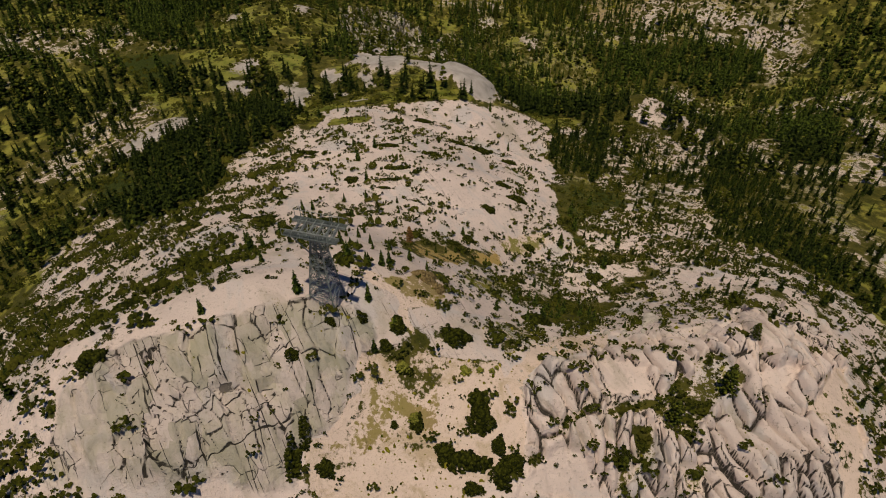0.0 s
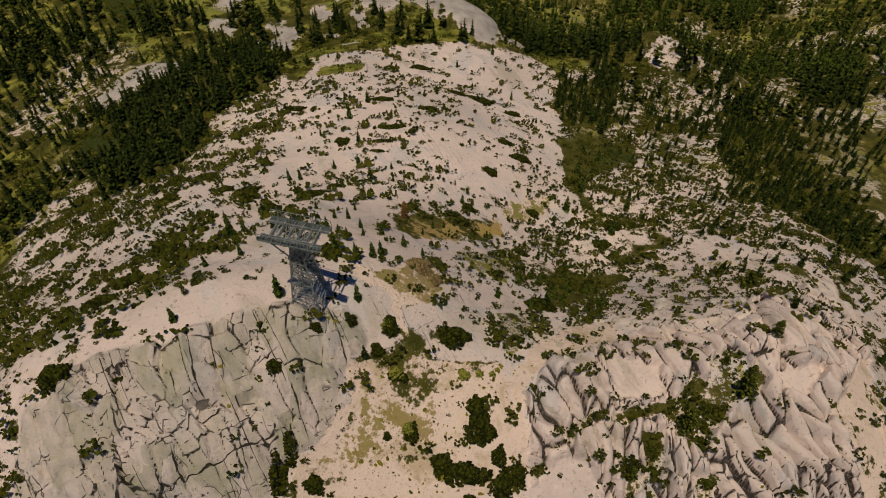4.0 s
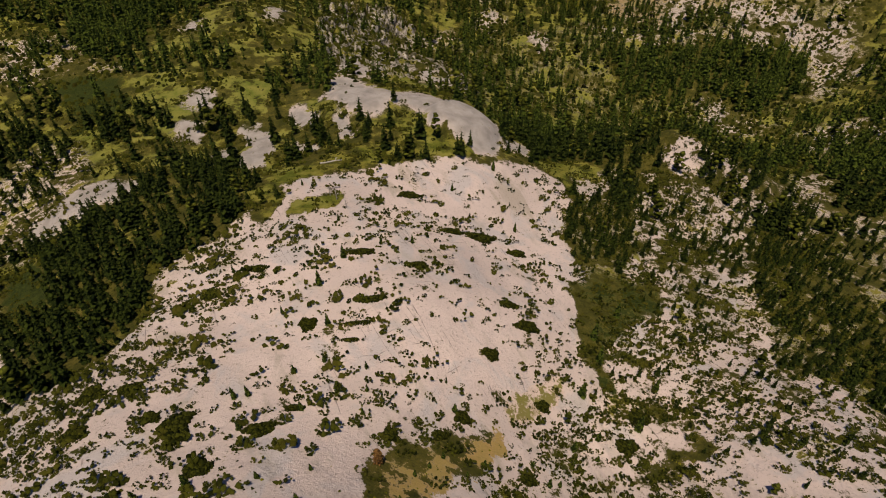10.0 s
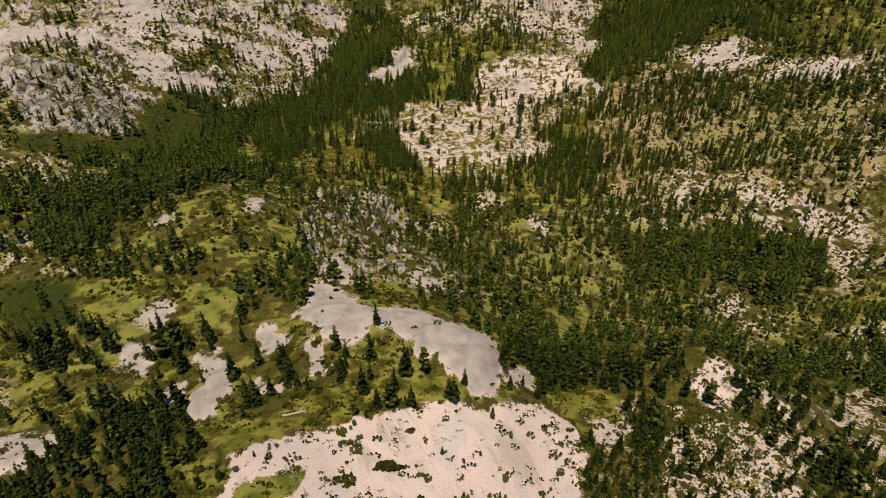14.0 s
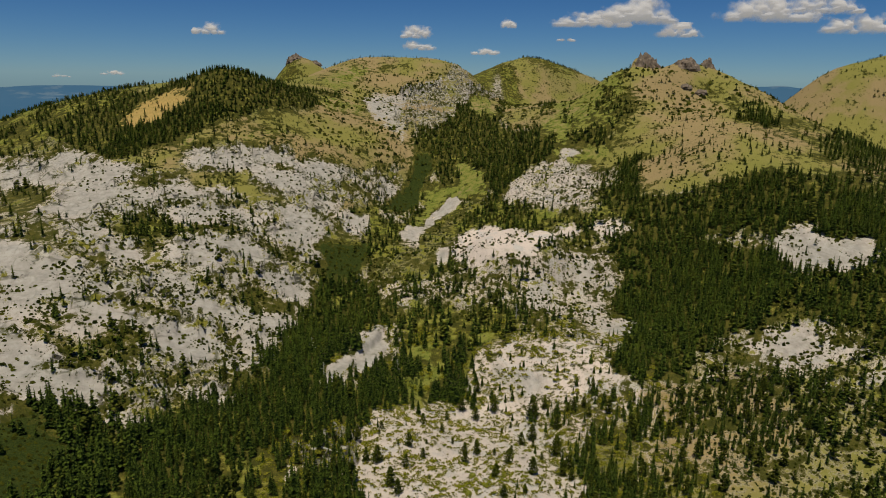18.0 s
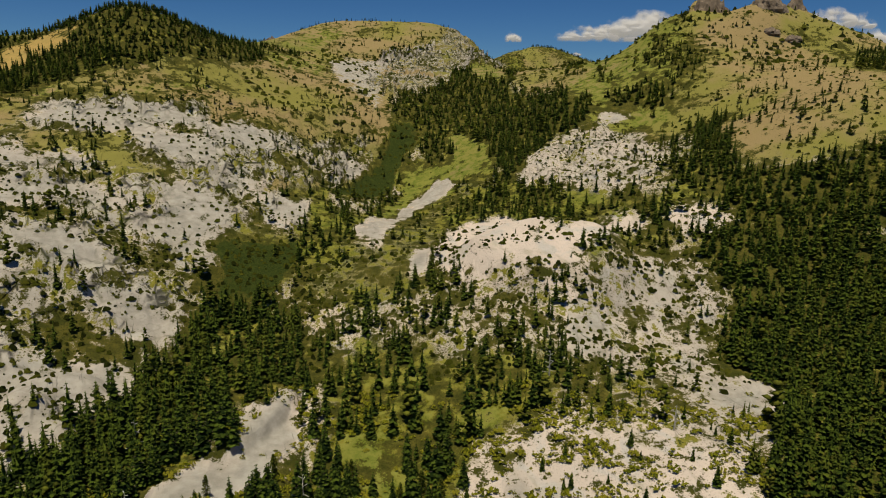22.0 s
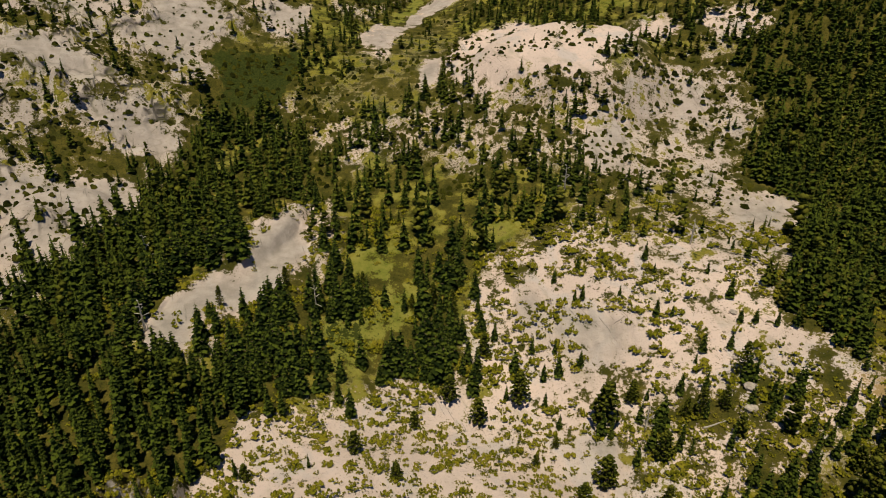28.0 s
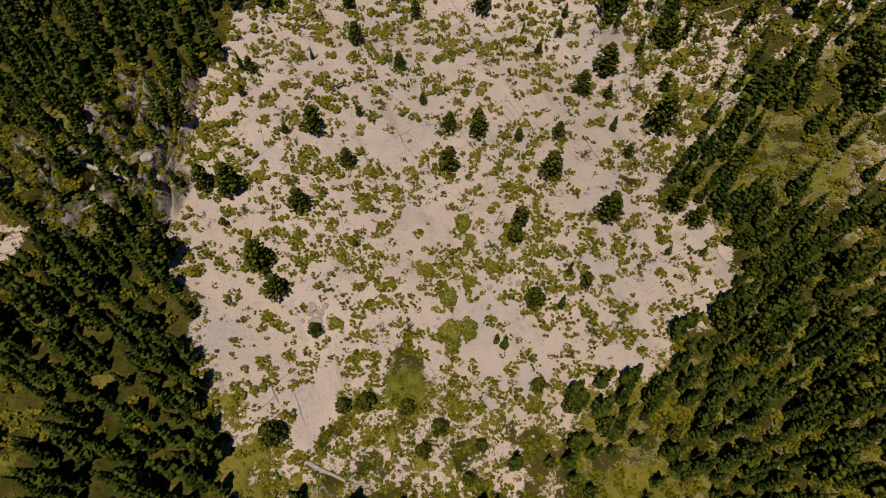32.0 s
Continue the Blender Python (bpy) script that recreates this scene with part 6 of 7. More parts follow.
for cx, cy in corners:
    drop = float(level(TX + cx * FOOT, TY + cy * FOOT)[0]) - TZ
    one_bar("leg", (cx * FOOT, cy * FOOT, min(-0.2, drop - 0.2)), (cx * NECK, cy * NECK, TOP), 0.10, STEEL, tower)
    bm = bmesh.new()
    bmesh.ops.create_cone(bm, cap_ends=True, segments=10, radius1=0.22, radius2=0.16, depth=0.6, matrix=Matrix.Translation((cx * FOOT, cy * FOOT, drop)))
    part("footing", bm, STONE, tower, "pale concrete footing")
heights = [0.0, 1.0, 1.9, 2.7, 3.4, 4.05, 4.65, 5.2, 5.75, TOP]
for h0, h1 in zip(heights, heights[1:]):
    a, b = rim(h0), rim(h1)
    for (ax, ay), (bx, by) in zip(corners, corners[1:] + corners[:1]):
        one_bar("brace", (ax * a, ay * a, h0), (bx * b, by * b, h1), 0.032, STEEL, tower)
        one_bar("brace", (bx * a, by * a, h0), (ax * b, ay * b, h1), 0.032, DARK_STEEL, tower)
        one_bar("girt", (ax * b, ay * b, h1), (bx * b, by * b, h1), 0.05, STEEL, tower)
    one_bar("inner_brace", (-b, -b, h1), (b, b, h1), 0.035, DARK_STEEL, tower)
    one_bar("inner_brace", (b, -b, h1), (-b, b, h1), 0.035, DARK_STEEL, tower)
# a ladder up one face
for side in (-0.14, 0.14):
    one_bar("ladder_rail", (side, -FOOT - 0.06, 0.1), (side, -NECK - 0.06, TOP), 0.03, STEEL, tower)
for k in range(24):
    h = 0.35 + 0.245 * k
    one_bar("ladder_rung", (-0.14, -rim(h) - 0.06, h), (0.14, -rim(h) - 0.06, h), 0.025, STEEL, tower)
# the head: two long saddle girders carried by cross beams
LONG, APART = 2.05, 0.88
for side in (-1, 1):
    y0 = side * APART
    girder = bmesh.new()
    for w in (-0.11, 0.11):
        bar(girder, (-LONG, y0 + w, ARM), (LONG, y0 + w, ARM), 0.05, 0.24)
    for k in range(19):
        x0 = -LONG + 0.1 + k * 0.214
        bar(girder, (x0, y0 - 0.13, ARM + 0.08), (x0, y0 + 0.13, ARM + 0.08), 0.07, 0.05)
    part("saddle_girder", girder, DARK_STEEL, tower, "dark saddle girder with cable rollers")
    one_bar("walkway", (-LONG, y0 - side * 0.3, ARM + 0.02), (LONG, y0 - side * 0.3, ARM + 0.02), 0.24, STEEL, tower, 0.04, "galvanised walkway")
    one_bar("handrail", (-LONG, y0 + side * 0.22, ARM + 0.6), (LONG, y0 + side * 0.22, ARM + 0.6), 0.035, STEEL, tower)
    for k in range(7):
        x0 = -LONG + k * LONG / 3
        one_bar("rail_post", (x0, y0 + side * 0.22, ARM), (x0, y0 + side * 0.22, ARM + 0.6), 0.035, STEEL, tower)
for x0 in (-1.45, -0.95, -0.3, 0.3, 0.95, 1.45):
    one_bar("cross_beam", (x0, -APART - 0.15, ARM - 0.14), (x0, APART + 0.15, ARM - 0.14), 0.11, STEEL, tower)
    one_bar("cross_beam", (x0, -APART, ARM + 0.1), (x0, APART, ARM + 0.1), 0.06, STEEL, tower)
for x0, x1 in ((-1.45, -0.95), (-0.95, -0.3), (-0.3, 0.3), (0.3, 0.95), (0.95, 1.45)):
    one_bar("head_brace", (x0, -APART, ARM - 0.06), (x1, APART, ARM - 0.06), 0.04, STEEL, tower)
    one_bar("head_brace", (x1, -APART, ARM - 0.06), (x0, APART, ARM - 0.06), 0.04, STEEL, tower)
for cx, cy in corners:
    one_bar("strut", (cx * NECK, cy * NECK, TOP), (cx * 0.95, cy * APART, ARM - 0.15), 0.08, STEEL, tower)
    one_bar("strut", (cx * rim(5.2), cy * rim(5.2), 5.2), (cx * 1.45, cy * APART, ARM - 0.15), 0.07, STEEL, tower)
one_bar("mast", (-1.45, APART, ARM), (-1.45, APART, ARM + 1.2), 0.04, STEEL, tower)
one_bar("mast", (0.95, APART, ARM), (0.95, APART, ARM + 1.2), 0.04, STEEL, tower)


# ================= trees, bushes and stones that stand alone =================
def limbed_trunk(rng, count, low, first, spread):
    """A trunk with bare limbs, one metre high."""
    bm = bmesh.new()
    rings = []
    for z, r in ((-0.06, low * 1.15), (0.2, low), (0.6, low * 0.6), (0.96, low * 0.15)):
        o = rng.uniform(-0.006, 0.006, 2)
        rings.append([bm.verts.new((math.cos(q * math.pi / 3) * r + o[0], math.sin(q * math.pi / 3) * r + o[1], z)) for q in range(6)])
    for a, b in zip(rings, rings[1:]):
        for q in range(6):
            bm.faces.new((a[q], a[(q + 1) % 6], b[(q + 1) % 6], b[q]))
    for k in range(count):
        h = first + (0.9 - first) * k / count
        a = k * 2.4 + rng.uniform(-0.4, 0.4)
        r = spread * (1.1 - h) * rng.uniform(0.7, 1.1)
        bar(bm, (0, 0, h), (math.cos(a) * r, math.sin(a) * r, h + rng.uniform(-0.02, 0.07)), low * 0.35)
    return bm


def mesh_part(name, arrays, material, parent, smoothed=False):
    ob = new(name, tri_mesh(name, arrays[0], arrays[1], material, None, smoothed))
    ob.parent = parent
    return ob


def tree_kind(rng, crown, material, label, category, group, name, limbs=10):
    root = tagged(new(name), label, category, group)
    part("trunk", limbed_trunk(rng, limbs, 0.024, 0.12, 0.2), BARK, root)
    mesh_part("crown", crown, material, root)
    return root


def stand(kinds, places):
    """Places copies of the kinds in turn: x, y, z, width, height, turn of each."""
    for k, proto in enumerate(kinds):
        mine = places[k::len(kinds)]
        if not len(mine):
            for o in (*proto.children_recursive, proto):
                bpy.data.objects.remove(o)
            continue
        spots = [Matrix.Translation((a[0], a[1], a[2])) @ Matrix.Rotation(a[5], 4, "Z") @ Matrix.Diagonal((a[3], a[3], a[4], 1)) for a in mine]
        for m in spots[1:]:
            copy_thing(proto, m)
        proto.matrix_world = spots[0]


rng = np.random.default_rng(21)
firs, pines = single_trees[single_trees[:, 6] > 0.5], single_trees[single_trees[:, 6] <= 0.5]
for low, high, where in ((0, 150, "beside the tower track"), (150, 999, "in the stream wood")):
    f = firs[(firs[:, 1] >= low) & (firs[:, 1] < high)]
    p = pines[(pines[:, 1] >= low) & (pines[:, 1] < high)]
    stand([tree_kind(rng, c, NEEDLES, "dark green fir standing " + where, "fir tree", "firs " + where, "fir_tree") for c in FIR_NEAR], f)
    stand([tree_kind(rng, c, PINE, "olive green bushy pine standing " + where, "pine tree", "pines " + where, "pine_tree") for c in PINE_FINE], p)


def on_ground(rows):
    """x, y, height, width share, with a turn of its own."""
    rows = np.array(rows, float)
    return np.stack([rows[:, 0], rows[:, 1], level(rows[:, 0], rows[:, 1]), rows[:, 2] * rows[:, 3], rows[:, 2], rng.uniform(0, 6, len(rows))], 1)


DOME_PINES = [(-1.1, 244, 3.5, 1.39), (14, 246.2, 3.8, 1.39), (11.3, 246.7, 2.6, 1.39), (2.1, 241, 2.5, 1.39), (6.1, 253.5, 2.2, 1.39), (1.6, 256.2, 2.9, 1.39), (7.3, 262.3, 2.5, 1.39), (11.2, 266.8, 3.9, 1.39), (14.6, 264.4, 3.6, 1.39), (19.4, 267.1, 4.6, 1.39), (28.8, 263.8, 5.9, 1.39), (32.1, 265.6, 3.3, 1.39), (24.8, 252.9, 3.5, 1.39), (27.8, 256.4, 4.3, 1.39), (-7.8, 250.6, 2.1, 1.39), (-7.4, 237.2, 4.1, 1.39), (-9.8, 237.6, 3.4, 1.39), (-1.3, 235.6, 3.2, 1.39), (20.6, 240.8, 3.6, 1.39), (25.2, 236.1, 4.1, 1.39), (21.7, 245.8, 2.2, 1.39), (17.9, 245.4, 1.9, 1.39), (32.3, 248.5, 5.4, 1.39), (34.1, 258.7, 3.9, 1.39), (11.3, 241.8, 3.4, 1.39)]
DOME_EDGE_PINES = [(15.3, 273.3, 3.3, 1.39), (-8, 247.3, 1.5, 1.39), (33.4, 236.5, 3, 1.39), (37, 234.3, 2.7, 1.39), (2.7, 246.7, 1.3, 1.39), (8.6, 249.6, 1.5, 1.39), (-3.4, 243, 1.4, 1.39), (28.2, 243.7, 1.9, 1.39), (23.1, 261.2, 1.6, 1.39), (20.7, 258.7, 1.7, 1.39), (18.4, 227.8, 2.8, 1.39), (-4.1, 230.5, 4.4, 1.39), (-2.4, 228.1, 3.5, 1.39), (0.9, 224.9, 2, 1.39), (-1.3, 216.6, 3.4, 1.39), (5.3, 219.4, 2.6, 1.39), (18.6, 221.1, 2.4, 1.39), (8.4, 219.1, 2.2, 1.39), (11, 217.6, 2.3, 1.39), (14.1, 216.4, 1.9, 1.39), (21.1, 219.6, 2.7, 1.39), (23.6, 218, 3.1, 1.39), (28, 221.2, 2.8, 1.39), (3.6, 219.1, 2, 1.39), (13.2, 214, 1.8, 1.39), (9.8, 215.9, 2.2, 1.39)]
DOME_FIRS = [(-1.2, 263.3, 3.6, 0.92), (0.2, 262.3, 3.9, 0.92), (21.3, 273.1, 2.7, 0.92), (24.1, 272.8, 2.3, 0.92), (28.1, 284.3, 2.2, 0.92), (27.2, 279.6, 2, 0.92), (24.8, 282.7, 2.2, 0.92), (14.6, 278.9, 3, 0.92), (12.3, 283.3, 3.4, 0.92), (16.7, 275, 3, 0.92), (27.3, 247.3, 2.5, 0.92), (37.3, 265.4, 2.9, 0.92), (44.7, 264.7, 2.7, 0.92), (39.2, 262.1, 2.9, 0.92)]
stand([tree_kind(rng, c, PINE, "round crowned olive green pine on the granite dome", "pine tree", "pines on the granite dome", "pine_tree", 16) for c in PINE_FINE], on_ground(DOME_PINES + DOME_EDGE_PINES))
stand([tree_kind(rng, c, NEEDLES, "pointed dark green fir on the granite dome", "fir tree", "firs on the granite dome", "fir_tree") for c in FIR_NEAR], on_ground(DOME_FIRS))
CRAG_PINES = [(23.3, 31.2, 2.9, 1.39), (18.5, 28.9, 2.8, 1.39), (26.6, 35.6, 1.7, 1.39), (14.1, 25.7, 1.4, 1.39), (22.5, 33.7, 1.2, 1.39), (24.2, 32.6, 1.6, 1.39)]
stand([tree_kind(rng, c, PINE, "dark bushy pine rooted among the granite crags", "pine tree", "pines among the crags", "pine_tree", 14) for c in PINE_FINE], on_ground(CRAG_PINES))
SPUR_FIRS = [(-11.2, 34.4, 2.5, 0.92), (-9.2, 43.1, 1.7, 0.92), (-8.1, 40.1, 2.2, 0.92), (-8.2, 47.1, 1.5, 0.92), (-6.8, 45, 1.3, 0.92), (-6.3, 39.5, 1.7, 0.92), (-5.3, 40.3, 1.8, 0.92), (-4.7, 40.8, 1.8, 0.92), (-5, 44.5, 1.6, 0.92), (-3.1, 43.6, 1.6, 0.92), (-9.3, 46.6, 1.3, 0.92), (-9.8, 43, 1.2, 0.92), (-7.6, 42.7, 1.1, 0.92), (-6, 35.6, 2.1, 0.92), (-17.7, 44, 2.7, 0.92), (-19.4, 47.5, 1.8, 0.92), (-17.9, 32.1, 1.6, 0.92), (-16.2, 48.5, 1.9, 0.92), (-16.2, 58.1, 1.8, 0.92), (-5.4, 57.3, 1.1, 0.92), (10, 43.3, 2.6, 0.92), (5.1, 41.7, 1.5, 0.92)]
SADDLE_FIRS = [(13.1, 47.5, 2.3, 0.92), (15.4, 43.9, 2.3, 0.92), (7.7, 46.3, 2, 0.92), (8.2, 41.7, 1.9, 0.92), (11.9, 44.4, 1.8, 0.92), (5, 54.6, 1.3, 0.92), (-0.8, 51.7, 1.2, 0.92), (0.3, 52.9, 1.1, 0.92), (3.4, 52.9, 1.1, 0.92), (-1.7, 48.8, 1, 0.92), (-11.1, 41.4, 1.4, 0.92), (-15.3, 39.5, 1.6, 0.92), (-16.8, 44.8, 1.4, 0.92), (-11.5, 45.9, 1.3, 0.92), (-11.4, 49, 1.1, 0.92), (-17.6, 38.1, 1.4, 0.92), (-1.5, 43.2, 1.2, 0.92), (-8.1, 50.3, 1, 0.92), (-6.4, 43.5, 1, 0.92), (1.4, 54.3, 1.1, 0.92)]
SLAB_FIRS = [(-11.7, 73.9, 2.5, 0.92), (-9.9, 79.1, 2, 0.92), (-9.9, 67.9, 1.9, 0.92), (-7.7, 93.3, 1.5, 0.92), (-6, 82.4, 1.4, 0.92), (8.8, 106.6, 2.3, 0.92), (2.5, 99.3, 1.4, 0.92), (-17.6, 95.6, 1.1, 0.92), (-5.3, 59.9, 1.2, 0.92), (-6.9, 93.4, 1.3, 0.92), (-15.1, 58.4, 1.7, 0.92), (-2.4, 83.5, 1.4, 0.92), (-2.1, 106.3, 1.8, 0.92), (-14.7, 69.5, 1.3, 0.92), (-13, 79.5, 1.5, 0.92), (11.1, 93, 1.8, 0.92), (-11.5, 86.7, 1.2, 0.92), (-11.9, 61.4, 1.4, 0.92), (-9.5, 63.1, 1.5, 0.92), (18.9, 74.3, 3, 0.92), (19, 71.1, 3, 0.92), (16.1, 65.9, 2.6, 0.92), (21.5, 62.2, 2.9, 0.92), (24.6, 67.4, 2.6, 0.92), (22.8, 79, 2.8, 0.92)]
stand([tree_kind(rng, c, NEEDLES, "small dark green fir on the pale spur", "fir tree", "small firs on the spur", "fir_tree") for c in FIR_NEAR], on_ground(SPUR_FIRS + SADDLE_FIRS))
stand([tree_kind(rng, c, NEEDLES, "stunted dark green fir on the bare granite slab", "fir tree", "small firs on the slab", "fir_tree") for c in FIR_NEAR], on_ground(SLAB_FIRS))
rust = tree_kind(rng, PINE_FINE[1], RUST, "dying fir with rust brown needles", "fir tree", "", "rust_brown_tree")
stand([rust], on_ground([(-3.6, 52.3, 2.3, 1.1)]))


def bush(place, wide, long, tall, turn, material, label, lumps=16):
    """A broad dense bush of many small leafy tufts, fitted to the slope."""
    r = np.random.default_rng(int(place[0] * 31 + place[1] * 17) % 9973)
    vs, fs = [], []
    c, s = math.cos(math.radians(turn)), math.sin(math.radians(turn))
    lumps *= 6
    for k in range(lumps):
        a, d = k * 2.4, math.sqrt((k + 0.5) / lumps)
        ragged = 0.9 + 0.14 * math.sin(3 * a + place[0]) + 0.10 * math.sin(5 * a + place[1])
        u, w = math.cos(a) * d * wide / 2 * ragged, math.sin(a) * d * long / 2 * ragged
        size = 1.05 * math.sqrt(wide * long / lumps) * r.uniform(0.65, 1.2)
        px, py = place[0] + u * c - w * s, place[1] + u * s + w * c
        high = tall * (1 - d ** 2.5) * r.uniform(0.75, 1.05)
        vs.append(clump(r, np.array([px, py, float(level(px, py)[0]) + high]), size, 0.9))
        fs.append(np.array(OCTA) + 6 * k)
    base = np.array([place[0], place[1], float(level(*place)[0])])
    ob = new("bush", tri_mesh("bush", np.concatenate(vs) - base, np.concatenate(fs), material))
    ob.location = base
    return tagged(ob, label, "bush", "bushes of the spur" if place[1] < 100 else "bright shrubs of the dome")


bush((2.95, 27.9), 2.3, 2.6, 0.8, 0, DARK_SHRUB, "low pear shaped dark green bush on pale sand", 34)
bush((2.75, 29.4), 1.2, 1.5, 0.4, 0, DARK_SHRUB, "low pear shaped dark green bush on pale sand", 8)
bush((1.1, 34.4), 2.8, 2.0, 0.9, 20, DARK_SHRUB, "tall green bush beside the sandy track", 26)
bush((-1.6, 41.2), 2.2, 2.6, 0.5, 0, DRY, "leafless tan dry brush on sandy ground", 30)
bush((-0.4, 40.0), 1.2, 1.6, 0.4, 0, DRY, "leafless tan dry brush on sandy ground", 14)
bush((-2.2, 27.6), 0.9, 1.0, 0.6, 0, BRIGHT, "small yellow green bush on the sandy slope", 10)
bush((-3.1, 31.0), 1.2, 0.9, 0.5, 0, BRIGHT, "small yellow green bush on the sandy slope", 9)
for px, py, w in ((3.0, 31.8, 0.6), (4.0, 31.9, 0.5), (1.8, 31.6, 0.9), (-3.8, 34.2, 0.9), (4.4, 32.3, 0.4)):
    bush((px, py), w, w, 0.3, 0, BRIGHT, "small yellow green bush on the sandy slope", 6)
for px, py, w, l in ((11.5, 227.7, 1.5, 1.9), (11.8, 224.9, 1.9, 2.6), (13.0, 229.1, 0.9, 1.5), (15.0, 230.5, 1.2, 1.4), (9.7, 230.2, 1.1, 1.5), (13.1, 225.4, 1.1, 2.0),
                     (17.4, 233.7, 1.0, 1.0), (12.6, 235.2, 1.4, 2.4), (13.2, 233.4, 0.9, 1.4), (2.4, 225.6, 1.4, 1.0), (18.9, 234.4, 0.9, 0.9)):
    bush((px, py), w, l, 0.35, 0, BRIGHT, "flat yellow green shrub on bare granite", 14)

SLAB_MATS = [(6.2, 67.6, 2, 1.6), (-8, 80.4, 3.6, 1.2), (-1.5, 78.5, 2.4, 1.5), (-6.2, 71.8, 3.9, 1.1), (-7.1, 68.2, 3.4, 0.5), (-7.5, 65.9, 2, 0.5), (-19, 76.7, 2.7, 1.1), (10.9, 87.6, 2.7, 1.6), (-13, 54.4, 2.6, 1.7), (-19.7, 54.5, 2.4, 4.2), (8.7, 75.7, 2.6, 1.3), (10.6, 72.9, 3.2, 1.7), (-3.4, 96, 3.3, 1.8), (6.1, 89.2, 4.3, 2.1), (2.4, 88.6, 2.9, 1.4), (-11, 57.1, 1.8, 0.9), (-22.9, 72.8, 2, 2.1), (21.8, 63.6, 2.7, 2.3), (19.9, 60.1, 2.5, 2.1), (-3, 55.5, 1.5, 1.7), (3.2, 59.3, 1.8, 1.6), (1.2, 56.7, 1.7, 1.1), (9, 54.4, 1.9, 1.5), (11.5, 63.5, 1.8, 1.4), (-11.9, 67.9, 1.8, 2.2), (-22.2, 55.6, 1.8, 1.5), (-28.8, 58.7, 2.6, 2.5), (-25.4, 59.1, 2.2, 1.8), (-16.2, 50.2, 2.3, 2.1), (-27.8, 54.2, 2.6, 1.8)]
SPUR_BUSHES = [(-25.9, 36, 2.8, 2.2), (-24.9, 28.2, 2.5, 2.1), (-24.8, 38.8, 2.4, 1.9), (-10.9, 24.1, 1.2, 2.6), (-10.1, 25.5, 0.9, 2.1), (-8.6, 23.9, 1.5, 1.2), (-11.1, 29.6, 1.1, 1.1), (-8.6, 32.6, 0.9, 0.7), (-6.4, 33.9, 0.9, 1), (-4.5, 32.3, 1.1, 1.1), (-3.6, 34.1, 1.2, 1.8), (0.1, 25.6, 1.5, 1.7), (1.9, 25.1, 3.7, 1.5), (4.5, 24.4, 1.7, 2.2), (5.5, 25.2, 1.8, 1.5), (2.3, 23.5, 1.8, 0.9), (4.3, 26.2, 1.2, 1.5), (13.9, 26, 1.6, 1.3), (-2, 27.4, 1.1, 1.5), (-3.7, 27.1, 0.6, 0.6), (-3, 30.9, 1.6, 0.9), (9.3, 42.5, 3, 2.4)]
for px, py, w, l in SLAB_MATS:
    bush((px, py), w, l, 0.3, 12, DARK_SHRUB, "flat dark olive mat of shrubs on bare granite", 18)
for px, py, w, l in SPUR_BUSHES:
    bush((px, py), w, l, 0.3 * min(w, l), 0, DARK_SHRUB, "dense dark green bush on the granite spur", 18)

# single shrubs
for material, label, group, mask in ((DARK_SHRUB, "low dark olive shrub on the granite spur", "shrubs of the spur", single_shrubs[:, 1] < 100),
                                     (SHRUB, "rounded olive green manzanita shrub on granite", "manzanita shrubs", single_shrubs[:, 1] >= 100)):
    stand([tagged(new("shrub", tri_mesh("shrub", v, f, material)), label, "shrub", group) for v, f in BUSHES], single_shrubs[mask])


# ---- dead wood ----
def dead_log(place, length, thick, turn, label, forks=3):
    x0, y0 = place
    z0 = float(level(x0, y0)[0])
    log = thing("fallen_log", (x0, y0, z0 + thick * 0.7), label, "fallen log", "fallen logs", turn)
    dx, dy = math.cos(radians(turn)) * length / 2, math.sin(radians(turn)) * length / 2
    lift = (float(level(x0 + dx, y0 + dy)[0]) - float(level(x0 - dx, y0 - dy)[0])) / 2
    bm = bmesh.new()
    rings = []
    for k in range(7):
        u = -1 + k / 3
        r = thick * (0.55 - 0.18 * u) * rng.uniform(0.9, 1.1)
        rings.append([bm.verts.new((u * length / 2, math.cos(q * math.pi / 4) * r + 0.05 * math.sin(3 * u), math.sin(q * math.pi / 4) * r + lift * u)) for q in range(8)])
    for a, b in zip(rings, rings[1:]):
        for q in range(8):
            bm.faces.new((a[q], b[q], b[(q + 1) % 8], a[(q + 1) % 8]))
    bm.faces.new(rings[0][::-1])
    bm.faces.new(rings[-1])
    part("trunk", bm, DEAD, log, smoothed=True)
    for k in range(forks):
        u = rng.uniform(0.0, 0.9)
        side = (-1) ** k
        one_bar("branch_stub", (u * length / 2, 0, lift * u), (u * length / 2 + 0.5 * rng.uniform(0.3, 1), side * rng.uniform(0.5, 1.3) * length / 5, lift * u + rng.uniform(0.0, 0.4)), thick * 0.3, DEAD, log)


dead_log((-17.6, 237.2), 5.0, 0.34, -17, "bleached fallen log on mossy rock", 2)
dead_log((-18.8, 234.4), 2.6, 0.2, 50, "bleached fallen log with broken branches", 6)
dead_log((41.5, 257.4), 3.6, 0.2, 88, "bleached forked log in the scrub", 3)
dead_log((2.9, 214.2), 3.4, 0.26, -24, "bleached fallen log at the foot of the dome", 1)
dead_log((-15.1, 103.8), 3.2, 0.2, 14, "bleached fallen log in olive grass", 3)
dead_log((40.0, 261.0), 2.6, 0.16, 4, "bleached fallen log in the scrub", 1)
dead_log((-4.0, 320.0), 4.6, 0.26, -24, "bleached fallen log in the open wood", 2)
dead_log((36.0, 311.0), 4.0, 0.22, 140, "bleached fallen log in the open wood", 2)


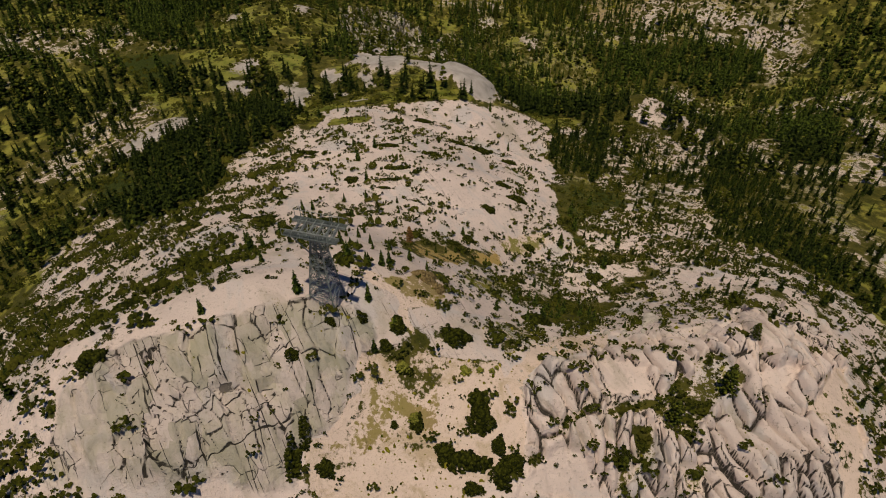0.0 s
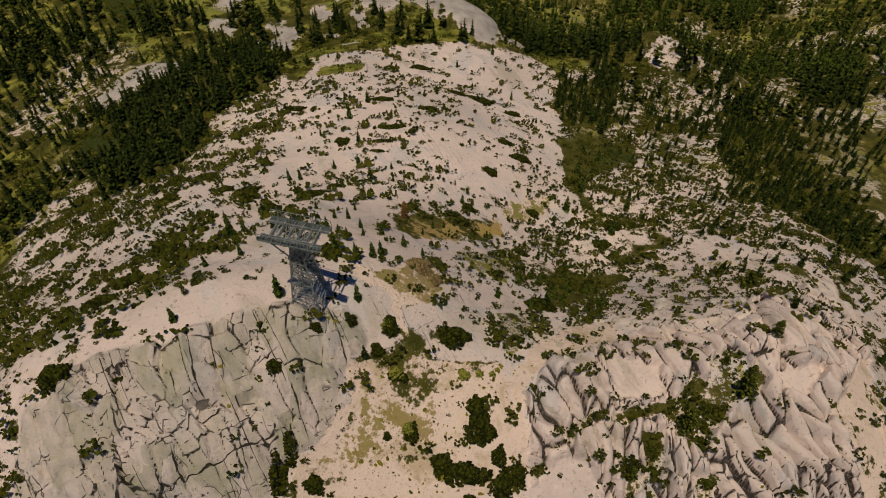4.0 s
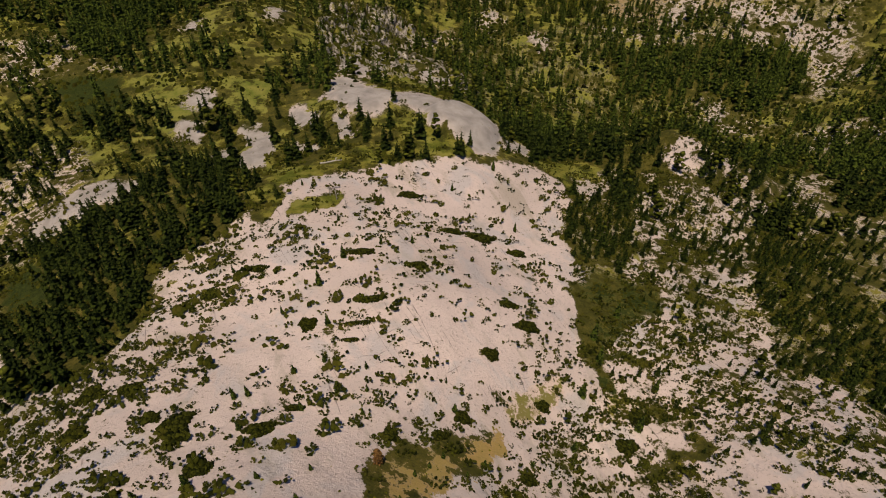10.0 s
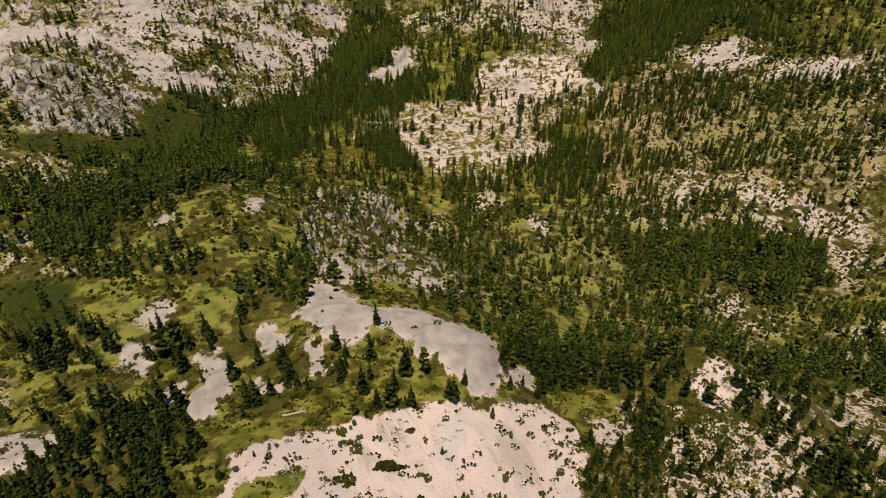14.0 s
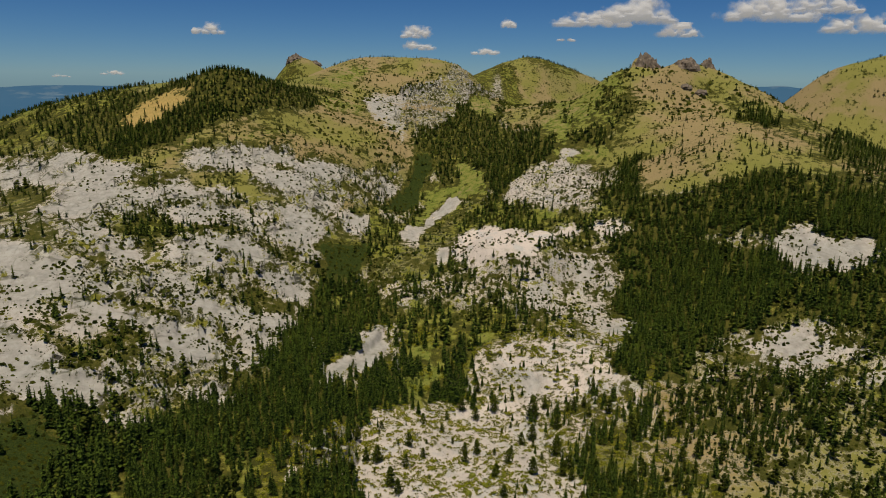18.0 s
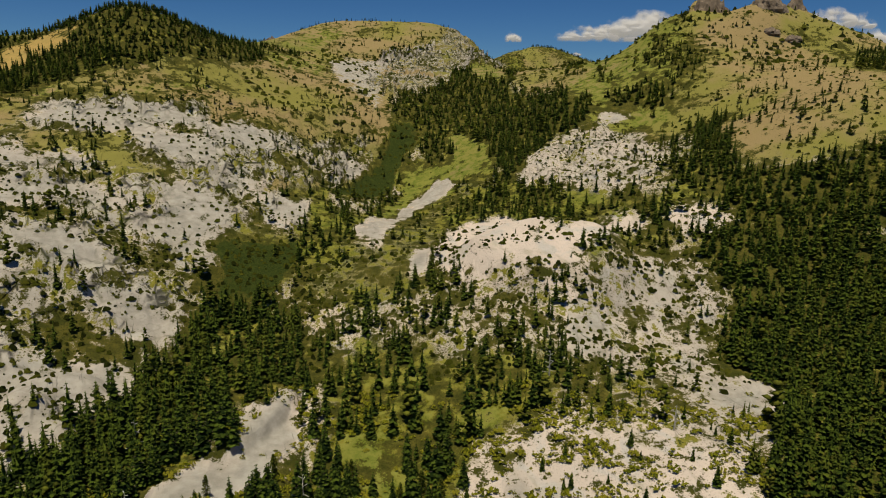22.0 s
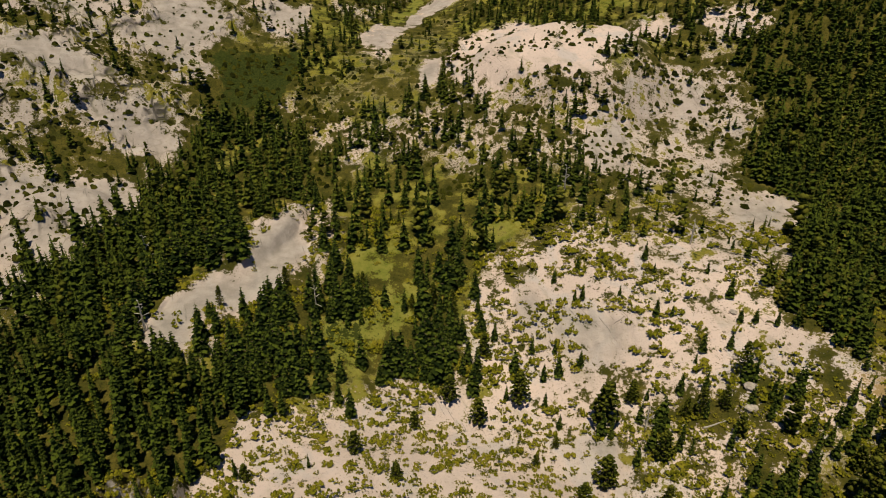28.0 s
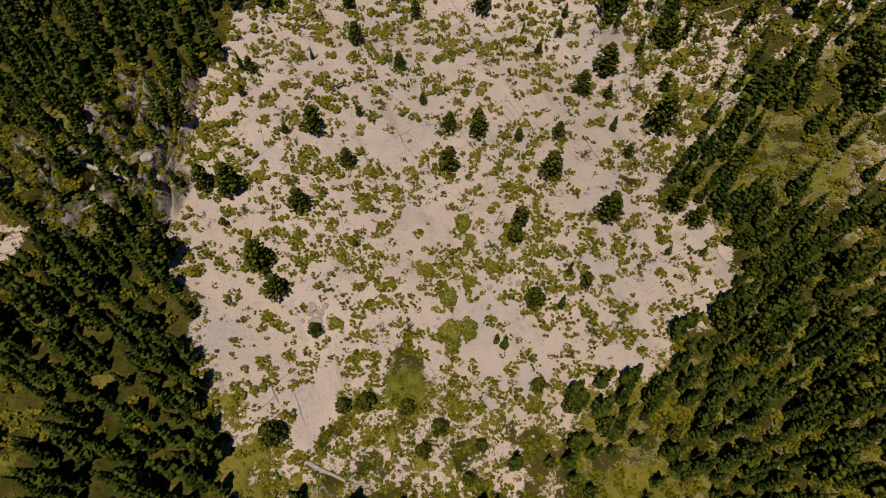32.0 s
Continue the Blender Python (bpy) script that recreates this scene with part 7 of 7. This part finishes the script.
def dead_tree(place, tall, label):
    z0 = float(level(*place)[0])
    t = thing("dead_tree", (*place, z0), label, "dead tree", "dead trees", rng.uniform(0, 360))
    bm = limbed_trunk(rng, 0, 0.03, 0.2, 0.2)
    bm.transform(Matrix.Diagonal((tall, tall, tall, 1)))
    part("trunk", bm, DEAD, t)
    for k in range(11):
        h = tall * (0.2 + 0.07 * k)
        a = k * 2.4
        r = tall * 0.34 * (1.1 - h / tall) * rng.uniform(0.6, 1.2)
        one_bar("branch", (0, 0, h), (math.cos(a) * r, math.sin(a) * r, h + 0.12 * tall * rng.uniform(-0.2, 1.0)), tall * 0.016, DEAD, t)


for px, py, tall in ((-18.8, 35.2, 1.7), (-19.8, 34.6, 1.4), (-17.9, 35.6, 1.2)):
    dead_tree((px, py), tall, "bare grey dead tree on the spur")
for px, py, tall in ((-30.0, 283.0, 4.6), (28.0, 300.0, 4.8), (-6.0, 276.0, 4.4), (33.0, 262.0, 3.8), (-24.0, 268.0, 4.5), (44.0, 288.0, 4.2), (-12.5, 92.0, 2.2), (-13.5, 93.0, 1.8), (-11.0, 90.0, 1.8)):
    dead_tree((px, py), tall, "bare bleached snag among living conifers")


# ---- loose rocks ----
def boulder_mesh(rng):
    bm = bmesh.new()
    bmesh.ops.create_icosphere(bm, subdivisions=2, radius=0.5)
    o = Vector(rng.uniform(-50, 50, 3))
    for v in bm.verts:
        n = noise.noise(v.co * 2.2 + o) * 0.45 + noise.noise(v.co * 5 + o) * 0.12
        v.co *= 1 + n
        v.co.z *= 0.72
        v.co = Vector([round(c * 7) / 7 * 0.35 + c * 0.65 for c in v.co])
    return bm


boulders = []
for k in range(5):
    boulders.append(part("boulder", boulder_mesh(rng), STONE))
    tagged(boulders[-1], "rough pale granite boulder lying on the slope", "boulder", "granite boulders")
spots = []
for cx, cy, sx_, sy_, n, big in ((9.5, 36, 2.2, 3.5, 46, 0.16), (6.6, 30.5, 0.7, 3.0, 26, 0.14), (20, 41, 8, 4, 30, 0.45), (0.8, 226, 1.2, 0.9, 14, 0.6), (15, 233, 12, 10, 24, 0.35), (45, 265, 12, 9, 26, 0.6), (-17, 238, 5, 4, 16, 0.8), (-24, 33, 8, 5, 24, 0.3)):
    for k in range(n):
        px, py = rng.normal(cx, sx_ / 2), rng.normal(cy, sy_ / 2)
        s = big * rng.lognormal(0, 0.45)
        spots.append((px, py, float(level(px, py)[0]) + 0.12 * s, s, s * rng.uniform(0.6, 1.0), rng.uniform(0, 6)))
stand(boulders, np.array(spots))

# ---- brown summit crags ----
def summit_crag(place, wide, tall, label):
    z0 = float(level(*place)[0])
    bm = bmesh.new()
    bmesh.ops.create_icosphere(bm, subdivisions=4, radius=1.0)
    o = Vector((place[0] * 0.1, place[1] * 0.1, 3.0))
    for v in bm.verts:
        k = 1 + 0.35 * noise.noise(v.co * 1.6 + o) + 0.2 * noise.noise(v.co * 4 + o) + 0.1 * noise.noise(v.co * 9 + o)
        v.co = Vector((v.co.x * wide * k, v.co.y * wide * 0.8 * k, v.co.z * tall * (k + 0.25 * noise.noise(Vector((v.co.x * 5, v.co.y * 5, 0)) + o))))
        taper = 1.25 - 0.55 * (v.co.z / tall + 1) / 2
        v.co.x, v.co.y = v.co.x * taper, v.co.y * taper
    ob = part("summit_crag", bm, LAVA)
    ob.location = (place[0], place[1], z0 - tall * 0.5)
    tagged(ob, label, "crag", "summit crags")


for px, py, wide, tall in ((110, 469, 8.6, 11.5), (126.2, 456, 7.4, 6.5), (138, 459, 5.0, 5.6), (122.6, 443, 3.0, 1.6), (129.4, 441, 3.4, 1.8), (-10, 588, 6.0, 3.0), (-146, 800, 10.0, 6.0), (-128, 803, 8.0, 4.0), (-95, 808, 8.0, 3.0)):
    summit_crag((px, py), wide, tall, "rugged brown rock crag on a bare summit")


# ================= clouds and blue distance =================
def cloud(x0, z0, wide, tall, lumps, y0=4200):
    """A far cumulus: a billowing sheet that thins out towards its ragged rim."""
    r = np.random.default_rng(int(abs(x0) + wide))
    u, v = np.meshgrid(np.linspace(-0.75, 0.75, 61), np.linspace(-0.45, 1.25, 41))
    body = np.full(u.shape, -1.0)
    for k in range(lumps):
        cx = r.uniform(-0.45, 0.45)
        rad = r.uniform(0.12, 0.32) * (1.15 - 1.3 * abs(cx))
        cz = rad * 1.2 + r.uniform(0.0, 0.5) * max(0.0, 0.8 - 1.6 * abs(cx))
        body = np.maximum(body, 1 - np.hypot((u - cx) / (1.3 * rad), (v - cz) / (2.2 * rad)))
    px, pz = u * wide, v * tall
    body = body + 0.5 * fractal(px + x0, pz, tall * 0.5, 201, 4)
    body = np.minimum(body, (v + 0.05) * 5) * np.clip((0.75 - np.abs(u)) * 6, 0, 1) - 0.05
    depth = -0.5 * tall * np.clip(body, 0, 1)
    me = bpy.data.meshes.new("cloud")
    n = u.shape[1]
    i = (np.arange(u.shape[0] - 1)[:, None] * n + np.arange(n - 1)[None]).ravel()
    me.from_pydata(np.stack([px.ravel(), depth.ravel(), pz.ravel()], 1).tolist(), [], np.stack([i, i + 1, i + n + 1, i + n], 1).tolist())
    me.attributes.new("puff", "FLOAT", "POINT").data.foreach_set("value", body.ravel().astype(np.float32))
    me.attributes.new("lift", "FLOAT", "POINT").data.foreach_set("value", np.clip(v * 1.3 + 0.3 * body, 0, 1).ravel().astype(np.float32))
    me.polygons.foreach_set("use_smooth", np.ones(len(me.polygons), bool))
    me.materials.append(CLOUD)
    ob = new("cloud", me)
    ob.location = (x0, y0, z0)
    tagged(ob, "small white fair weather cloud with a flat base", "cloud", "clouds", "structure")


# bearing from the valley in metres aside at that distance, height, width, thickness
for x0, z0, wide, tall, lumps in ((-1413, 318, 180, 60, 12), (-170, 308, 185, 62, 14), (-164, 240, 190, 50, 9), (374, 372, 95, 50, 8), (244, 218, 170, 36, 8),
                                  (877, 380, 420, 80, 22), (1150, 400, 420, 130, 26), (1384, 330, 280, 70, 14), (715, 300, 120, 30, 6), (1900, 420, 560, 130, 30), (2420, 360, 420, 110, 18), (2250, 470, 420, 110, 16), (-2328, 60, 110, 26, 6), (-2017, 78, 140, 22, 7)):
    cloud(x0, z0, wide, tall, lumps)


def distant_ridge(name, bearing0, bearing1, far, low, high, seed, label):
    """A range of hills on the skyline, far beyond the valley."""
    bm = bmesh.new()
    n = 90
    rows = []
    for j, (out, share) in enumerate(((-160, 0.0), (-60, 0.72), (0, 1.0), (90, 0.0))):
        row = []
        for k in range(n + 1):
            b = radians(bearing0 + (bearing1 - bearing0) * k / n)
            ends = min(1.0, 6 * k / n, 6 * (n - k) / n)
            top = low + (high - low) * ends * (0.5 + 0.5 * float(fractal(np.array(k * 14.0), np.array(float(j)), 190, seed, 4)))
            d = far + out
            row.append(bm.verts.new((math.sin(b) * d, 98 + math.cos(b) * d, -80 + (top + 80) * share)))
        rows.append(row)
    for a, b in zip(rows, rows[1:]):
        for k in range(n):
            bm.faces.new((a[k], a[k + 1], b[k + 1], b[k]))
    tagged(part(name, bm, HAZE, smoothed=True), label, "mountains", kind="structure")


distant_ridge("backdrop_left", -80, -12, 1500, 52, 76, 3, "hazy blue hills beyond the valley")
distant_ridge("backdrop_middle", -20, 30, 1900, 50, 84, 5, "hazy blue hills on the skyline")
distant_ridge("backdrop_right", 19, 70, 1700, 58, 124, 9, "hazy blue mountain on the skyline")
